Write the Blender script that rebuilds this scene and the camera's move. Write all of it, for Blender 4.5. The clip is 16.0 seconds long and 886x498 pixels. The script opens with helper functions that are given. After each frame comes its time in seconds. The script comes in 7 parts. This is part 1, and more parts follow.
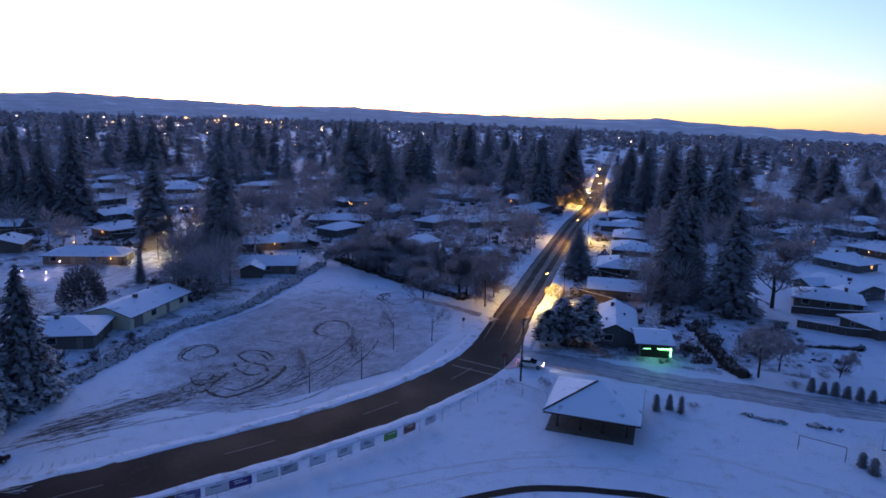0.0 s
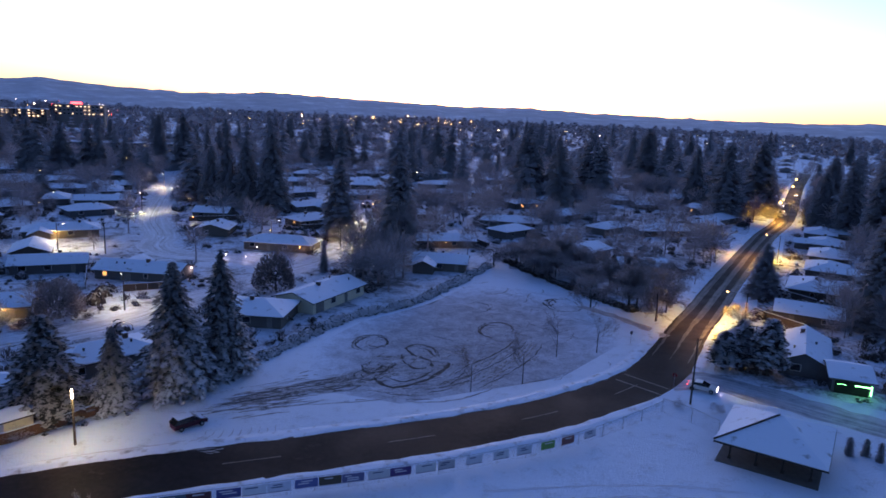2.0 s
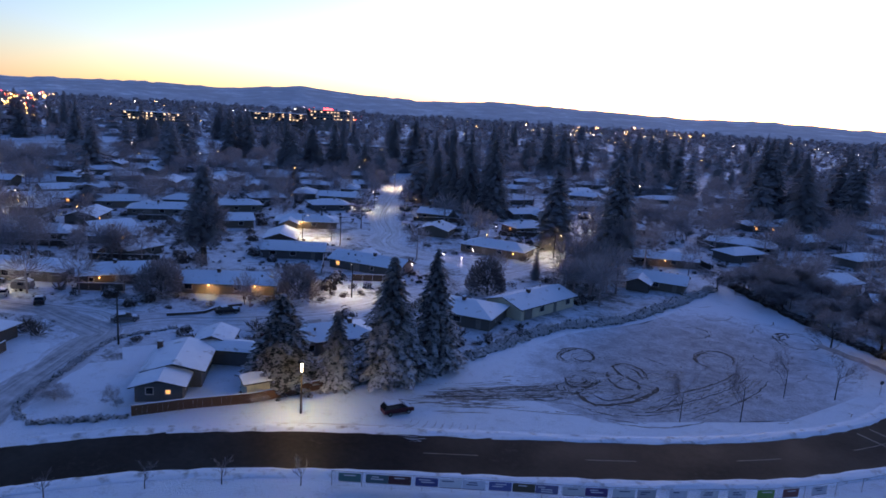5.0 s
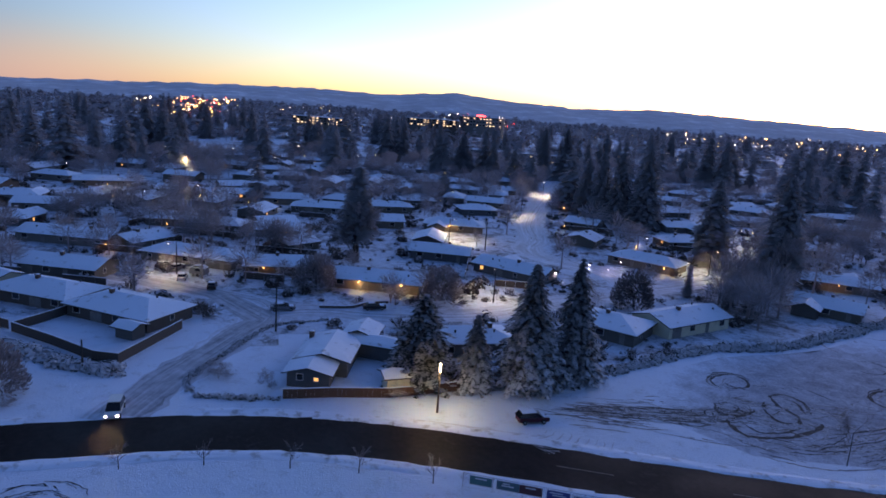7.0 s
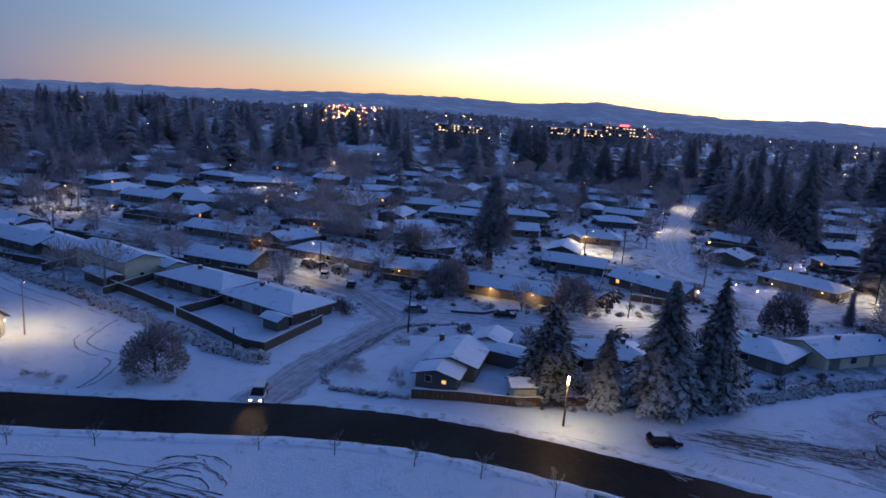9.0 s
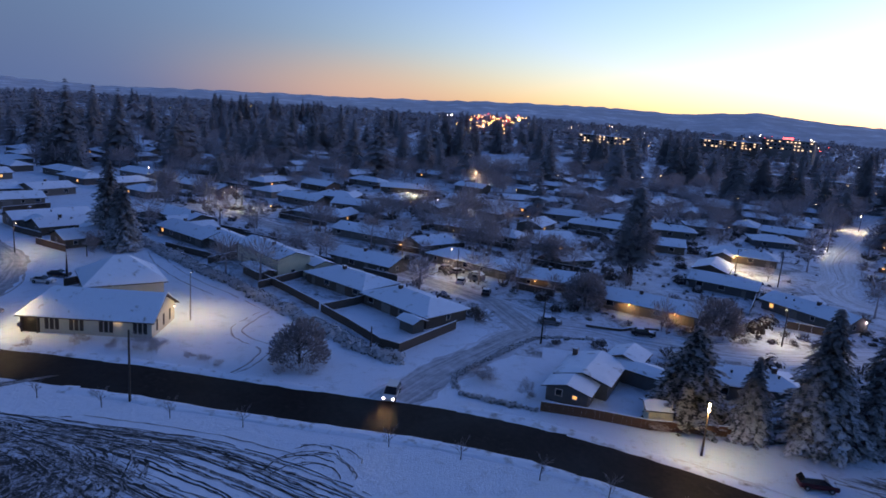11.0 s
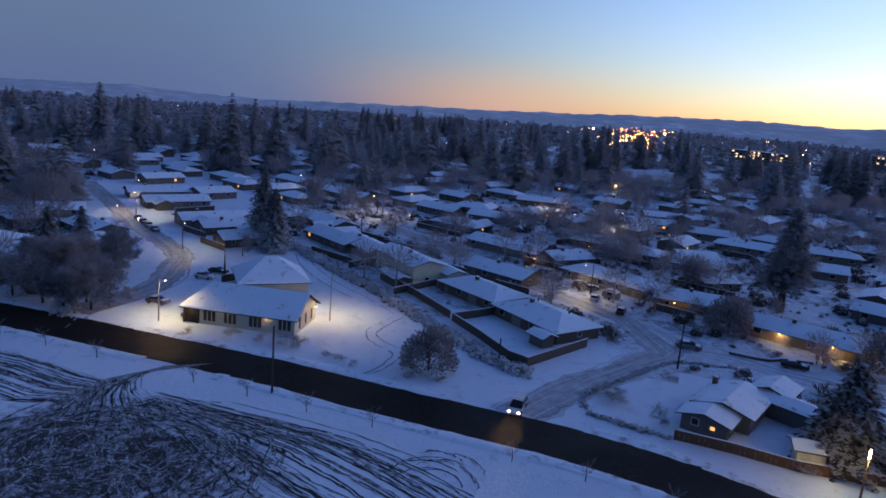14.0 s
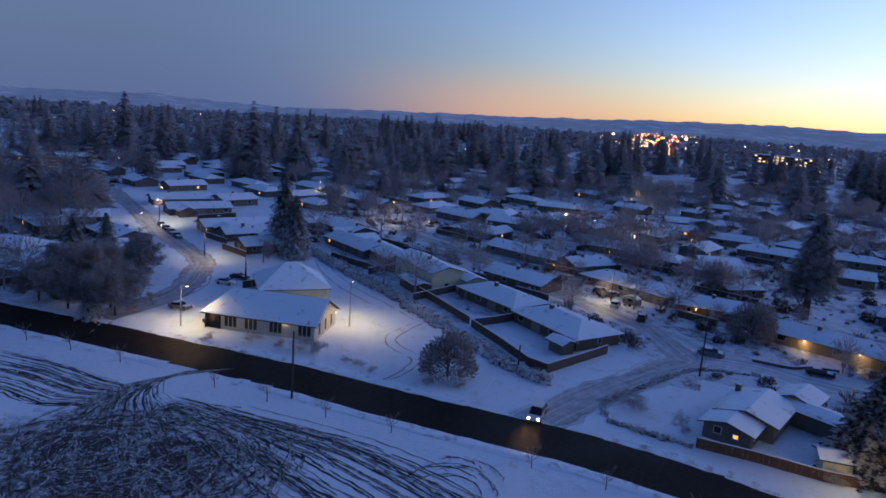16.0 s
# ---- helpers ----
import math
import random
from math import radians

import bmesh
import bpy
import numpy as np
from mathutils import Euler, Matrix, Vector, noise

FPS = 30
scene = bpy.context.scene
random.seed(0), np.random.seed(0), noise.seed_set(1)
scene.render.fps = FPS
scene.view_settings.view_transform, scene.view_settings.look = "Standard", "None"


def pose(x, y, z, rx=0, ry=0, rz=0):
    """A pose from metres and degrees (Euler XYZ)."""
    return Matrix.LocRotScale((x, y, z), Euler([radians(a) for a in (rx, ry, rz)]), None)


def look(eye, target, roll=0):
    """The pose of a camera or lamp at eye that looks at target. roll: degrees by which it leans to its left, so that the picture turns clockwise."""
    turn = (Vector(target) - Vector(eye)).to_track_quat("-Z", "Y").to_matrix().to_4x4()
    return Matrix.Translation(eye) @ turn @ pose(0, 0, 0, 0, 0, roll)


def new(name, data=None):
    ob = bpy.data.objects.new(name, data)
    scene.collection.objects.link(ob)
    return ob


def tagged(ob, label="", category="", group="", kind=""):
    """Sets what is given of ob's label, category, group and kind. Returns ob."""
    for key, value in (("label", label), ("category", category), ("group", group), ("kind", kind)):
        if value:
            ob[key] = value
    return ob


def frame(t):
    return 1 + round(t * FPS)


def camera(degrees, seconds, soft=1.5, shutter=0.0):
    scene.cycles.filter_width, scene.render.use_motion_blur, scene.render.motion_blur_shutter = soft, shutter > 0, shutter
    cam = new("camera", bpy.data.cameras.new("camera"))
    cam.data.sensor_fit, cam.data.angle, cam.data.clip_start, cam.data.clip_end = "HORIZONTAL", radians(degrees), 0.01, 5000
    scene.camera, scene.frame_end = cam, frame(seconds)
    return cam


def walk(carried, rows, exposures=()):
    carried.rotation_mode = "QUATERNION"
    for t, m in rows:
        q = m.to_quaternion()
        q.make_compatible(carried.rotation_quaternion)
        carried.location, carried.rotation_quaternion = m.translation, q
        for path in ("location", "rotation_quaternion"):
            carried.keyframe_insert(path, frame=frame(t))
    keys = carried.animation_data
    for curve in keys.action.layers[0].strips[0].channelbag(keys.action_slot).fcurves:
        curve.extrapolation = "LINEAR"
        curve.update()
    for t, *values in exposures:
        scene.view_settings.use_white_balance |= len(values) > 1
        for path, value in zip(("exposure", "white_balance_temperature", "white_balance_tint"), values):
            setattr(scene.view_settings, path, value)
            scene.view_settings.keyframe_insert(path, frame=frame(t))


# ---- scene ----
cam = camera(66.42, 16.0, soft=1.7)
PATH = [
    (0.0, pose(0.00, 0.00, 41.04, 79.03, -1.76, 1.61)),
    (0.5, pose(-0.03, 0.08, 41.29, 78.82, -1.65, 4.48)),
    (1.0, pose(-0.05, 0.13, 41.46, 78.71, -1.93, 8.71)),
    (1.5, pose(-0.06, 0.16, 41.56, 78.65, -2.23, 12.84)),
    (2.0, pose(-0.05, 0.18, 41.61, 78.59, -2.42, 16.24)),
    (2.5, pose(-0.04, 0.19, 41.60, 78.59, -2.63, 19.22)),
    (3.0, pose(-0.07, 0.20, 41.56, 78.55, -2.81, 22.12)),
    (3.5, pose(-0.13, 0.24, 41.50, 78.51, -3.08, 25.26)),
    (4.0, pose(-0.17, 0.33, 41.45, 78.51, -3.26, 28.37)),
    (6.5, pose(-0.19, 0.82, 41.22, 78.29, -3.83, 44.32)),
    (7.0, pose(-0.18, 0.89, 41.18, 78.23, -3.98, 47.38)),
    (7.5, pose(-0.14, 0.93, 41.11, 78.22, -4.05, 50.43)),
    (8.0, pose(-0.10, 0.96, 41.07, 78.19, -4.17, 53.43)),
    (8.5, pose(-0.06, 1.01, 41.05, 78.15, -4.23, 56.22)),
    (9.0, pose(-0.02, 1.08, 41.05, 78.12, -4.25, 59.06)),
    (11.5, pose(0.14, 1.42, 41.05, 77.95, -4.64, 74.07)),
    (12.0, pose(0.16, 1.50, 41.05, 77.90, -4.75, 77.07)),
    (12.5, pose(0.18, 1.57, 41.06, 77.85, -4.74, 79.85)),
    (13.0, pose(0.21, 1.59, 41.04, 77.93, -4.77, 81.17)),
    (13.5, pose(0.23, 1.61, 41.02, 78.03, -4.69, 82.06)),
    (14.0, pose(0.23, 1.63, 41.00, 78.13, -4.63, 82.74)),
    (14.5, pose(0.22, 1.66, 40.97, 78.27, -4.54, 83.26)),
    (15.0, pose(0.23, 1.71, 40.95, 78.40, -4.39, 83.67)),
    (15.5, pose(0.24, 1.73, 40.95, 78.47, -4.36, 84.04)),
    (16.0, pose(0.27, 1.75, 40.96, 78.54, -4.25, 84.37)),
]
walk(cam, PATH, ((0.0, 0.93, 7250, 47), (4.0, 0.90, 7480, 46), (8.0, 0.81, 7480, 44), (16.0, 0.71, 7620, 44)))

# ---- world and light ----
SUN_AZ = 16.0                     # degrees to the west of +y, where the sun went down
world = bpy.data.worlds.new("dusk")
scene.world = world
world.use_nodes = True
wn = world.node_tree.nodes
wl = world.node_tree.links
wn.clear()
sky = wn.new("ShaderNodeTexSky")
sky.sky_type = "NISHITA"
sky.sun_disc = False
sky.sun_elevation = radians(4.5)
sky.sun_rotation = radians(-SUN_AZ)
sky.altitude = 60
sky.air_density = 1.0
sky.dust_density = 0.35
sky.ozone_density = 4.0
bg = wn.new("ShaderNodeBackground")
bg.inputs["Strength"].default_value = 0.15
wout = wn.new("ShaderNodeOutputWorld")
# dusk: bright towards the sunset, blue-grey and dim near the horizon on the far side
wtc = wn.new("ShaderNodeTexCoord")
wsep = wn.new("ShaderNodeSeparateXYZ")
wl.new(wtc.outputs["Generated"], wsep.inputs[0])
wflat = wn.new("ShaderNodeCombineXYZ")
wl.new(wsep.outputs[0], wflat.inputs[0])
wl.new(wsep.outputs[1], wflat.inputs[1])
wnorm = wn.new("ShaderNodeVectorMath")
wnorm.operation = "NORMALIZE"
wl.new(wflat.outputs[0], wnorm.inputs[0])
wdot = wn.new("ShaderNodeVectorMath")
wdot.operation = "DOT_PRODUCT"
wl.new(wnorm.outputs[0], wdot.inputs[0])
wdot.inputs[1].default_value = (-math.sin(radians(SUN_AZ)), math.cos(radians(SUN_AZ)), 0)


def world_range(value, a, b, c, d):
    r = wn.new("ShaderNodeMapRange")
    r.interpolation_type = "SMOOTHSTEP"
    for k, q in enumerate((a, b, c, d)):
        r.inputs[k + 1].default_value = q
    wl.new(value, r.inputs[0])
    return r.outputs[0]


def world_math(op, a, b):
    m = wn.new("ShaderNodeMath")
    m.operation = op
    wl.new(a, m.inputs[0])
    if isinstance(b, float):
        m.inputs[1].default_value = b
    else:
        wl.new(b, m.inputs[1])
    return m.outputs[0]


away = world_range(wdot.outputs["Value"], 0.75, 0.05, 0.0, 1.0)
low = world_range(wsep.outputs[2], 0.0, 0.30, 1.0, 0.0)
wmix = wn.new("ShaderNodeMix")
wmix.data_type = "RGBA"
wl.new(world_math("MULTIPLY", world_math("MULTIPLY", away, low), 0.92), wmix.inputs[0])
wl.new(sky.outputs[0], wmix.inputs[6])
wmix.inputs[7].default_value = (0.30, 0.80, 1.66, 1)
# a rose belt low in the sky beside the brightest part
rose = world_math("MULTIPLY", world_math("MULTIPLY", world_range(wdot.outputs["Value"], 0.15, 0.55, 0.0, 0.62), world_range(wdot.outputs["Value"], 0.42, 0.74, 1.0, 0.0)), world_range(wsep.outputs[2], 0.0, 0.09, 1.0, 0.0))
wrose = wn.new("ShaderNodeMix")
wrose.data_type = "RGBA"
wl.new(rose, wrose.inputs[0])
wl.new(wmix.outputs[2], wrose.inputs[6])
wrose.inputs[7].default_value = (2.1, 1.6, 1.15, 1)
gain = world_range(wdot.outputs["Value"], -0.1, 0.95, 0.85, 1.75)
wl.new(world_math("MULTIPLY", gain, 0.15), bg.inputs["Strength"])
# deep blue overhead
high = wn.new("ShaderNodeMix")
high.data_type = "RGBA"
high.blend_type = "MULTIPLY"
wl.new(world_range(wsep.outputs[2], 0.18, 0.6, 0.0, 1.0), high.inputs[0])
wl.new(wrose.outputs[2], high.inputs[6])
high.inputs[7].default_value = (0.74, 1.0, 1.15, 1)
wl.new(high.outputs[2], bg.inputs[0])
wl.new(bg.outputs[0], wout.inputs[0])
glow = bpy.data.lights.new("sunset_glow", "SUN")
glow.energy = 0.12
glow.angle = radians(30)
glow.color = (1.0, 0.9, 0.82)
glow_ob = new("sunset_glow", glow)
glow_ob.matrix_world = look((0, 0, 80), (math.sin(radians(SUN_AZ)) * 60, -math.cos(radians(SUN_AZ)) * 60, 62))


# ---- materials ----
def material(name, rough=0.8, metal=0.0, spec=0.3):
    m = bpy.data.materials.new(name)
    m.use_nodes = True
    b = m.node_tree.nodes["Principled BSDF"]
    b.inputs["Roughness"].default_value = rough
    b.inputs["Specular IOR Level"].default_value = spec
    b.inputs["Metallic"].default_value = metal
    return m, m.node_tree.nodes, m.node_tree.links, b


def noise_node(n, l, scale, detail=4.0, rough=0.6, coords=None, distortion=0.0):
    t = n.new("ShaderNodeTexNoise")
    t.inputs["Scale"].default_value = scale
    t.inputs["Detail"].default_value = detail
    t.inputs["Roughness"].default_value = rough
    t.inputs["Distortion"].default_value = distortion
    if coords is not None:
        l.new(coords, t.inputs["Vector"])
    return t.outputs["Fac"]


def ramp(n, l, fac, stops):
    r = n.new("ShaderNodeValToRGB")
    while len(r.color_ramp.elements) < len(stops):
        r.color_ramp.elements.new(0.5)
    for e, (p, c) in zip(r.color_ramp.elements, stops):
        e.position = p
        e.color = (*c, 1) if len(c) == 3 else c
    l.new(fac, r.inputs[0])
    return r.outputs[0]


def mix(n, l, fac, a, b, mode="MIX"):
    m = n.new("ShaderNodeMix")
    m.data_type = "RGBA"
    m.blend_type = mode
    for k, v in ((0, fac), (6, a), (7, b)):
        if isinstance(v, (int, float)):
            m.inputs[k].default_value = v
        elif isinstance(v, tuple):
            m.inputs[k].default_value = (*v, 1)
        else:
            l.new(v, m.inputs[k])
    return m.outputs[2]


def mth(n, l, op, a, b=None, c=None):
    m = n.new("ShaderNodeMath")
    m.operation = op
    for k, v in enumerate((a, b, c)):
        if v is None:
            continue
        if isinstance(v, (int, float)):
            m.inputs[k].default_value = v
        else:
            l.new(v, m.inputs[k])
    return m.outputs[0]


def bump(n, l, b, height, strength=0.4, distance=0.1):
    k = n.new("ShaderNodeBump")
    k.inputs["Strength"].default_value = strength
    k.inputs["Distance"].default_value = distance
    l.new(height, k.inputs["Height"])
    l.new(k.outputs[0], b.inputs["Normal"])


def position(n):
    return n.new("ShaderNodeNewGeometry").outputs["Position"]


def plain(name, colour, rough=0.75, metal=0.0, vary=0.25, scale=6.0, relief=0.2):
    """A paint or similar plain surface with grain and stains at two sizes."""
    m, n, l, b = material(name, rough, metal)
    tc = n.new("ShaderNodeTexCoord").outputs["Object"]
    f = mth(n, l, "ADD", mth(n, l, "MULTIPLY", noise_node(n, l, scale * 0.15, 3, coords=tc), 0.6), mth(n, l, "MULTIPLY", noise_node(n, l, scale, 5, coords=tc), 0.4))
    dark = tuple(c * (1 - vary) for c in colour)
    light = tuple(min(1, c * (1 + vary)) for c in colour)
    l.new(ramp(n, l, f, ((0.3, dark), (0.7, light))), b.inputs["Base Color"])
    bump(n, l, b, f, relief, 0.02)
    return m


def snow_material(name, dirt=0.0, colour=(0.70, 0.82, 0.93)):
    m, n, l, b = material(name, 0.6)
    p = position(n)
    big = noise_node(n, l, 0.05, 3, coords=p)
    mid = noise_node(n, l, 0.6, 5, coords=p)
    fine = noise_node(n, l, 5.0, 4, coords=p)
    c = mix(n, l, mth(n, l, "MULTIPLY", big, 0.35), colour, tuple(v * 0.78 for v in colour))
    if dirt:
        spots = ramp(n, l, mid, ((0.62 - dirt * 0.2, (0, 0, 0)), (0.78, (1, 1, 1))))
        c = mix(n, l, spots, c, (0.16, 0.14, 0.11))
    l.new(c, b.inputs["Base Color"])
    h = mth(n, l, "ADD", mth(n, l, "MULTIPLY", mid, 0.7), mth(n, l, "MULTIPLY", fine, 0.3))
    bump(n, l, b, h, 0.6, 0.25)
    return m


SNOW = snow_material("fresh_snow")
BANK_SNOW = snow_material("ploughed_snow", 0.45)
ROOF_SNOW = snow_material("roof_snow", 0.1, (0.72, 0.84, 0.95))


def ground_material():
    """Snow lying on grass, thin in places, so that grass and leaves show through."""
    m, n, l, b = material("snowy_ground", 0.65)
    p = position(n)
    big = noise_node(n, l, 0.02, 4, coords=p)
    mid = noise_node(n, l, 0.35, 6, 0.65, coords=p)
    fine = noise_node(n, l, 3.5, 5, 0.7, coords=p)
    f = mth(n, l, "ADD", mth(n, l, "MULTIPLY", mid, 0.6), mth(n, l, "MULTIPLY", fine, 0.4))
    bare = ramp(n, l, f, ((0.53, (0, 0, 0)), (0.72, (1, 1, 1))))
    c = mix(n, l, mth(n, l, "MULTIPLY", big, 0.4), (0.70, 0.82, 0.93), (0.53, 0.66, 0.79))
    c = mix(n, l, mth(n, l, "MULTIPLY", bare, 0.55), c, (0.12, 0.12, 0.09))
    l.new(c, b.inputs["Base Color"])
    bump(n, l, b, f, 0.9, 0.45)
    return m


GROUND = ground_material()


def asphalt_material():
    m, n, l, b = material("wet_asphalt", 0.6, spec=0.07)
    p = position(n)
    big = noise_node(n, l, 0.12, 4, coords=p)
    mid = noise_node(n, l, 1.2, 5, 0.7, coords=p)
    fine = noise_node(n, l, 20, 3, coords=p)
    c = ramp(n, l, mid, ((0.3, (0.014, 0.010, 0.0088)), (0.7, (0.027, 0.0198, 0.0175))))
    slush = ramp(n, l, mth(n, l, "ADD", mth(n, l, "MULTIPLY", big, 0.5), mth(n, l, "MULTIPLY", mid, 0.5)), ((0.60, (0, 0, 0)), (0.74, (1, 1, 1))))
    c = mix(n, l, mth(n, l, "MULTIPLY", slush, 0.1), c, (0.3, 0.3, 0.32))
    l.new(c, b.inputs["Base Color"])
    l.new(ramp(n, l, big, ((0.35, (0.52, 0.52, 0.52)), (0.65, (0.68, 0.68, 0.68)))), b.inputs["Roughness"])
    bump(n, l, b, fine, 0.25, 0.01)
    return m


ASPHALT = asphalt_material()


def packed_material(name, lo, hi, c0, c1):
    """Snow pressed by wheels, streaked along the way by the ribbon's own coordinates."""
    m, n, l, b = material(name, 0.55)
    uv = n.new("ShaderNodeUVMap").outputs[0]
    sep = n.new("ShaderNodeSeparateXYZ")
    l.new(uv, sep.inputs[0])
    com = n.new("ShaderNodeCombineXYZ")
    l.new(mth(n, l, "MULTIPLY", sep.outputs[0], 9.0), com.inputs[0])
    l.new(mth(n, l, "MULTIPLY", sep.outputs[1], 0.05), com.inputs[1])
    streak = noise_node(n, l, 1.0, 4, 0.6, coords=com.outputs[0], distortion=0.6)
    blot = noise_node(n, l, 0.5, 5, 0.65, coords=position(n))
    f = mth(n, l, "ADD", mth(n, l, "MULTIPLY", streak, 0.6), mth(n, l, "MULTIPLY", blot, 0.4))
    l.new(ramp(n, l, f, ((lo, c0), (hi, c1))), b.inputs["Base Color"])
    bump(n, l, b, f, 0.4, 0.1)
    return m


PACKED = packed_material("packed_snow_road", 0.38, 0.62, (0.36, 0.39, 0.44), (0.64, 0.72, 0.82))
ROAD_SLUSH = packed_material("brown_road_slush", 0.40, 0.62, (0.02, 0.017, 0.016), (0.13, 0.12, 0.113))
SLUSH = packed_material("slushy_road", 0.36, 0.62, (0.15, 0.16, 0.18), (0.5, 0.53, 0.59))
def mud_material():
    """Dark earth and grass laid open by wheels, with snow crumbs left in it."""
    m, n, l, b = material("churned_mud", 0.8)
    p = position(n)
    mid = noise_node(n, l, 1.1, 5, 0.7, coords=p)
    fine = noise_node(n, l, 6.0, 4, 0.7, coords=p)
    f = mth(n, l, "ADD", mth(n, l, "MULTIPLY", mid, 0.55), mth(n, l, "MULTIPLY", fine, 0.45))
    l.new(ramp(n, l, f, ((0.35, (0.02, 0.018, 0.017)), (0.55, (0.045, 0.042, 0.04)), (0.66, (0.4, 0.42, 0.46)))), b.inputs["Base Color"])
    bump(n, l, b, f, 0.6, 0.1)
    return m


MUD = mud_material()


def scraped_material():
    """Snow scraped thin, broken by streaks of grass and earth."""
    m, n, l, b = material("scraped_snow", 0.75)
    p = position(n)
    mid = noise_node(n, l, 0.9, 5, 0.7, coords=p)
    fine = noise_node(n, l, 4.5, 4, 0.75, coords=p)
    f = mth(n, l, "ADD", mth(n, l, "MULTIPLY", mid, 0.5), mth(n, l, "MULTIPLY", fine, 0.5))
    l.new(ramp(n, l, f, ((0.40, (0.05, 0.047, 0.042)), (0.50, (0.2, 0.2, 0.21)), (0.60, (0.66, 0.69, 0.75)))), b.inputs["Base Color"])
    bump(n, l, b, f, 0.7, 0.15)
    return m


SCRAPED = scraped_material()


def lot_material():
    """Open ground churned to dark earth in the middle, with lumps of snow that close up to the rim."""
    m, n, l, b = material("churned_lot", 0.8)
    p = position(n)
    off = n.new("ShaderNodeVectorMath")
    off.operation = "MULTIPLY_ADD"
    l.new(p, off.inputs[0])
    off.inputs[1].default_value = (1 / 19.0, 1 / 23.0, 0)
    off.inputs[2].default_value = (70 / 19.0, 26 / 23.0, 0)
    ln = n.new("ShaderNodeVectorMath")
    ln.operation = "LENGTH"
    l.new(off.outputs[0], ln.inputs[0])
    mid = noise_node(n, l, 0.75, 6, 0.7, coords=p, distortion=0.8)
    fine = noise_node(n, l, 3.5, 5, 0.7, coords=p)
    big = noise_node(n, l, 0.12, 3, coords=p)
    f = mth(n, l, "ADD", mth(n, l, "MULTIPLY", mid, 0.75), mth(n, l, "MULTIPLY", fine, 0.25))
    edge = mth(n, l, "ADD", mth(n, l, "MULTIPLY", mth(n, l, "POWER", ln.outputs["Value"], 4.0), 0.28), mth(n, l, "MULTIPLY", mth(n, l, "SUBTRACT", big, 0.55), 0.3))
    f = mth(n, l, "ADD", f, edge)
    l.new(ramp(n, l, f, ((0.43, (0.03, 0.027, 0.028)), (0.50, (0.12, 0.12, 0.13)), (0.58, (0.40, 0.46, 0.54)), (0.74, (0.70, 0.79, 0.88)))), b.inputs["Base Color"])
    bump(n, l, b, f, 0.9, 0.3)
    return m


LOT = lot_material()


def thin_snow_material():
    """Thin trampled snow of the field with grass showing through, deeper again towards its rim."""
    m, n, l, b = material("thin_field_snow", 0.75)
    p = position(n)
    off = n.new("ShaderNodeVectorMath")
    off.operation = "MULTIPLY_ADD"
    l.new(p, off.inputs[0])
    off.inputs[1].default_value = (1 / 27.0, 1 / 42.0, 0)
    off.inputs[2].default_value = (26 / 27.0, -118 / 42.0, 0)
    ln = n.new("ShaderNodeVectorMath")
    ln.operation = "LENGTH"
    l.new(off.outputs[0], ln.inputs[0])
    mid = noise_node(n, l, 0.3, 6, 0.75, coords=p, distortion=0.6)
    fine = noise_node(n, l, 2.6, 5, 0.75, coords=p)
    f = mth(n, l, "ADD", mth(n, l, "MULTIPLY", mid, 0.55), mth(n, l, "MULTIPLY", fine, 0.45))
    f = mth(n, l, "ADD", f, mth(n, l, "MULTIPLY", mth(n, l, "POWER", ln.outputs["Value"], 4.0), 0.24))
    l.new(ramp(n, l, f, ((0.36, (0.12, 0.13, 0.14)), (0.52, (0.32, 0.37, 0.44)), (0.74, (0.66, 0.77, 0.88)))), b.inputs["Base Color"])
    bump(n, l, b, f, 0.8, 0.2)
    return m


THIN_SNOW = thin_snow_material()


def foliage_material(name, green, snow_from, snow_to, amount=1.0, scale=0.9, through_light=0.4, low=False):
    """Needles or twigs with snow lying on the faces that look up, and some light passing through."""
    m, n, l, b = material(name, 0.8)
    g = n.new("ShaderNodeNewGeometry")
    sep = n.new("ShaderNodeSeparateXYZ")
    l.new(g.outputs["Normal"], sep.inputs[0])
    spots = noise_node(n, l, scale, 4, coords=g.outputs["Position"])
    up = mth(n, l, "ADD", sep.outputs[2], mth(n, l, "MULTIPLY", mth(n, l, "SUBTRACT", spots, 0.5), 1.6))
    f = ramp(n, l, up, ((snow_from, (0, 0, 0)), (snow_to, (amount, amount, amount))))
    if low:
        # boughs near the ground hold the most snow
        at = n.new("ShaderNodeSeparateXYZ")
        l.new(n.new("ShaderNodeTexCoord").outputs["Generated"], at.inputs[0])
        f = mix(n, l, ramp(n, l, at.outputs[2], ((0.2, (0, 0, 0)), (0.75, (0.72, 0.72, 0.72)))), f, (0.0, 0.0, 0.0))
    rnd = g.outputs["Random Per Island"]
    leaf = mix(n, l, rnd, tuple(c * 0.6 for c in green), tuple(min(1, c * 1.5) for c in green))
    l.new(mix(n, l, f, leaf, (0.80, 0.83, 0.88)), b.inputs["Base Color"])
    thin = n.new("ShaderNodeBsdfTranslucent")
    l.new(mix(n, l, f, mix(n, l, 0.5, leaf, tuple(min(1, c * 2.2) for c in green)), (0.7, 0.72, 0.76)), thin.inputs[0])
    both = n.new("ShaderNodeMixShader")
    both.inputs[0].default_value = through_light
    l.new(b.outputs[0], both.inputs[1])
    l.new(thin.outputs[0], both.inputs[2])
    l.new(both.outputs[0], n["Material Output"].inputs[0])
    return m


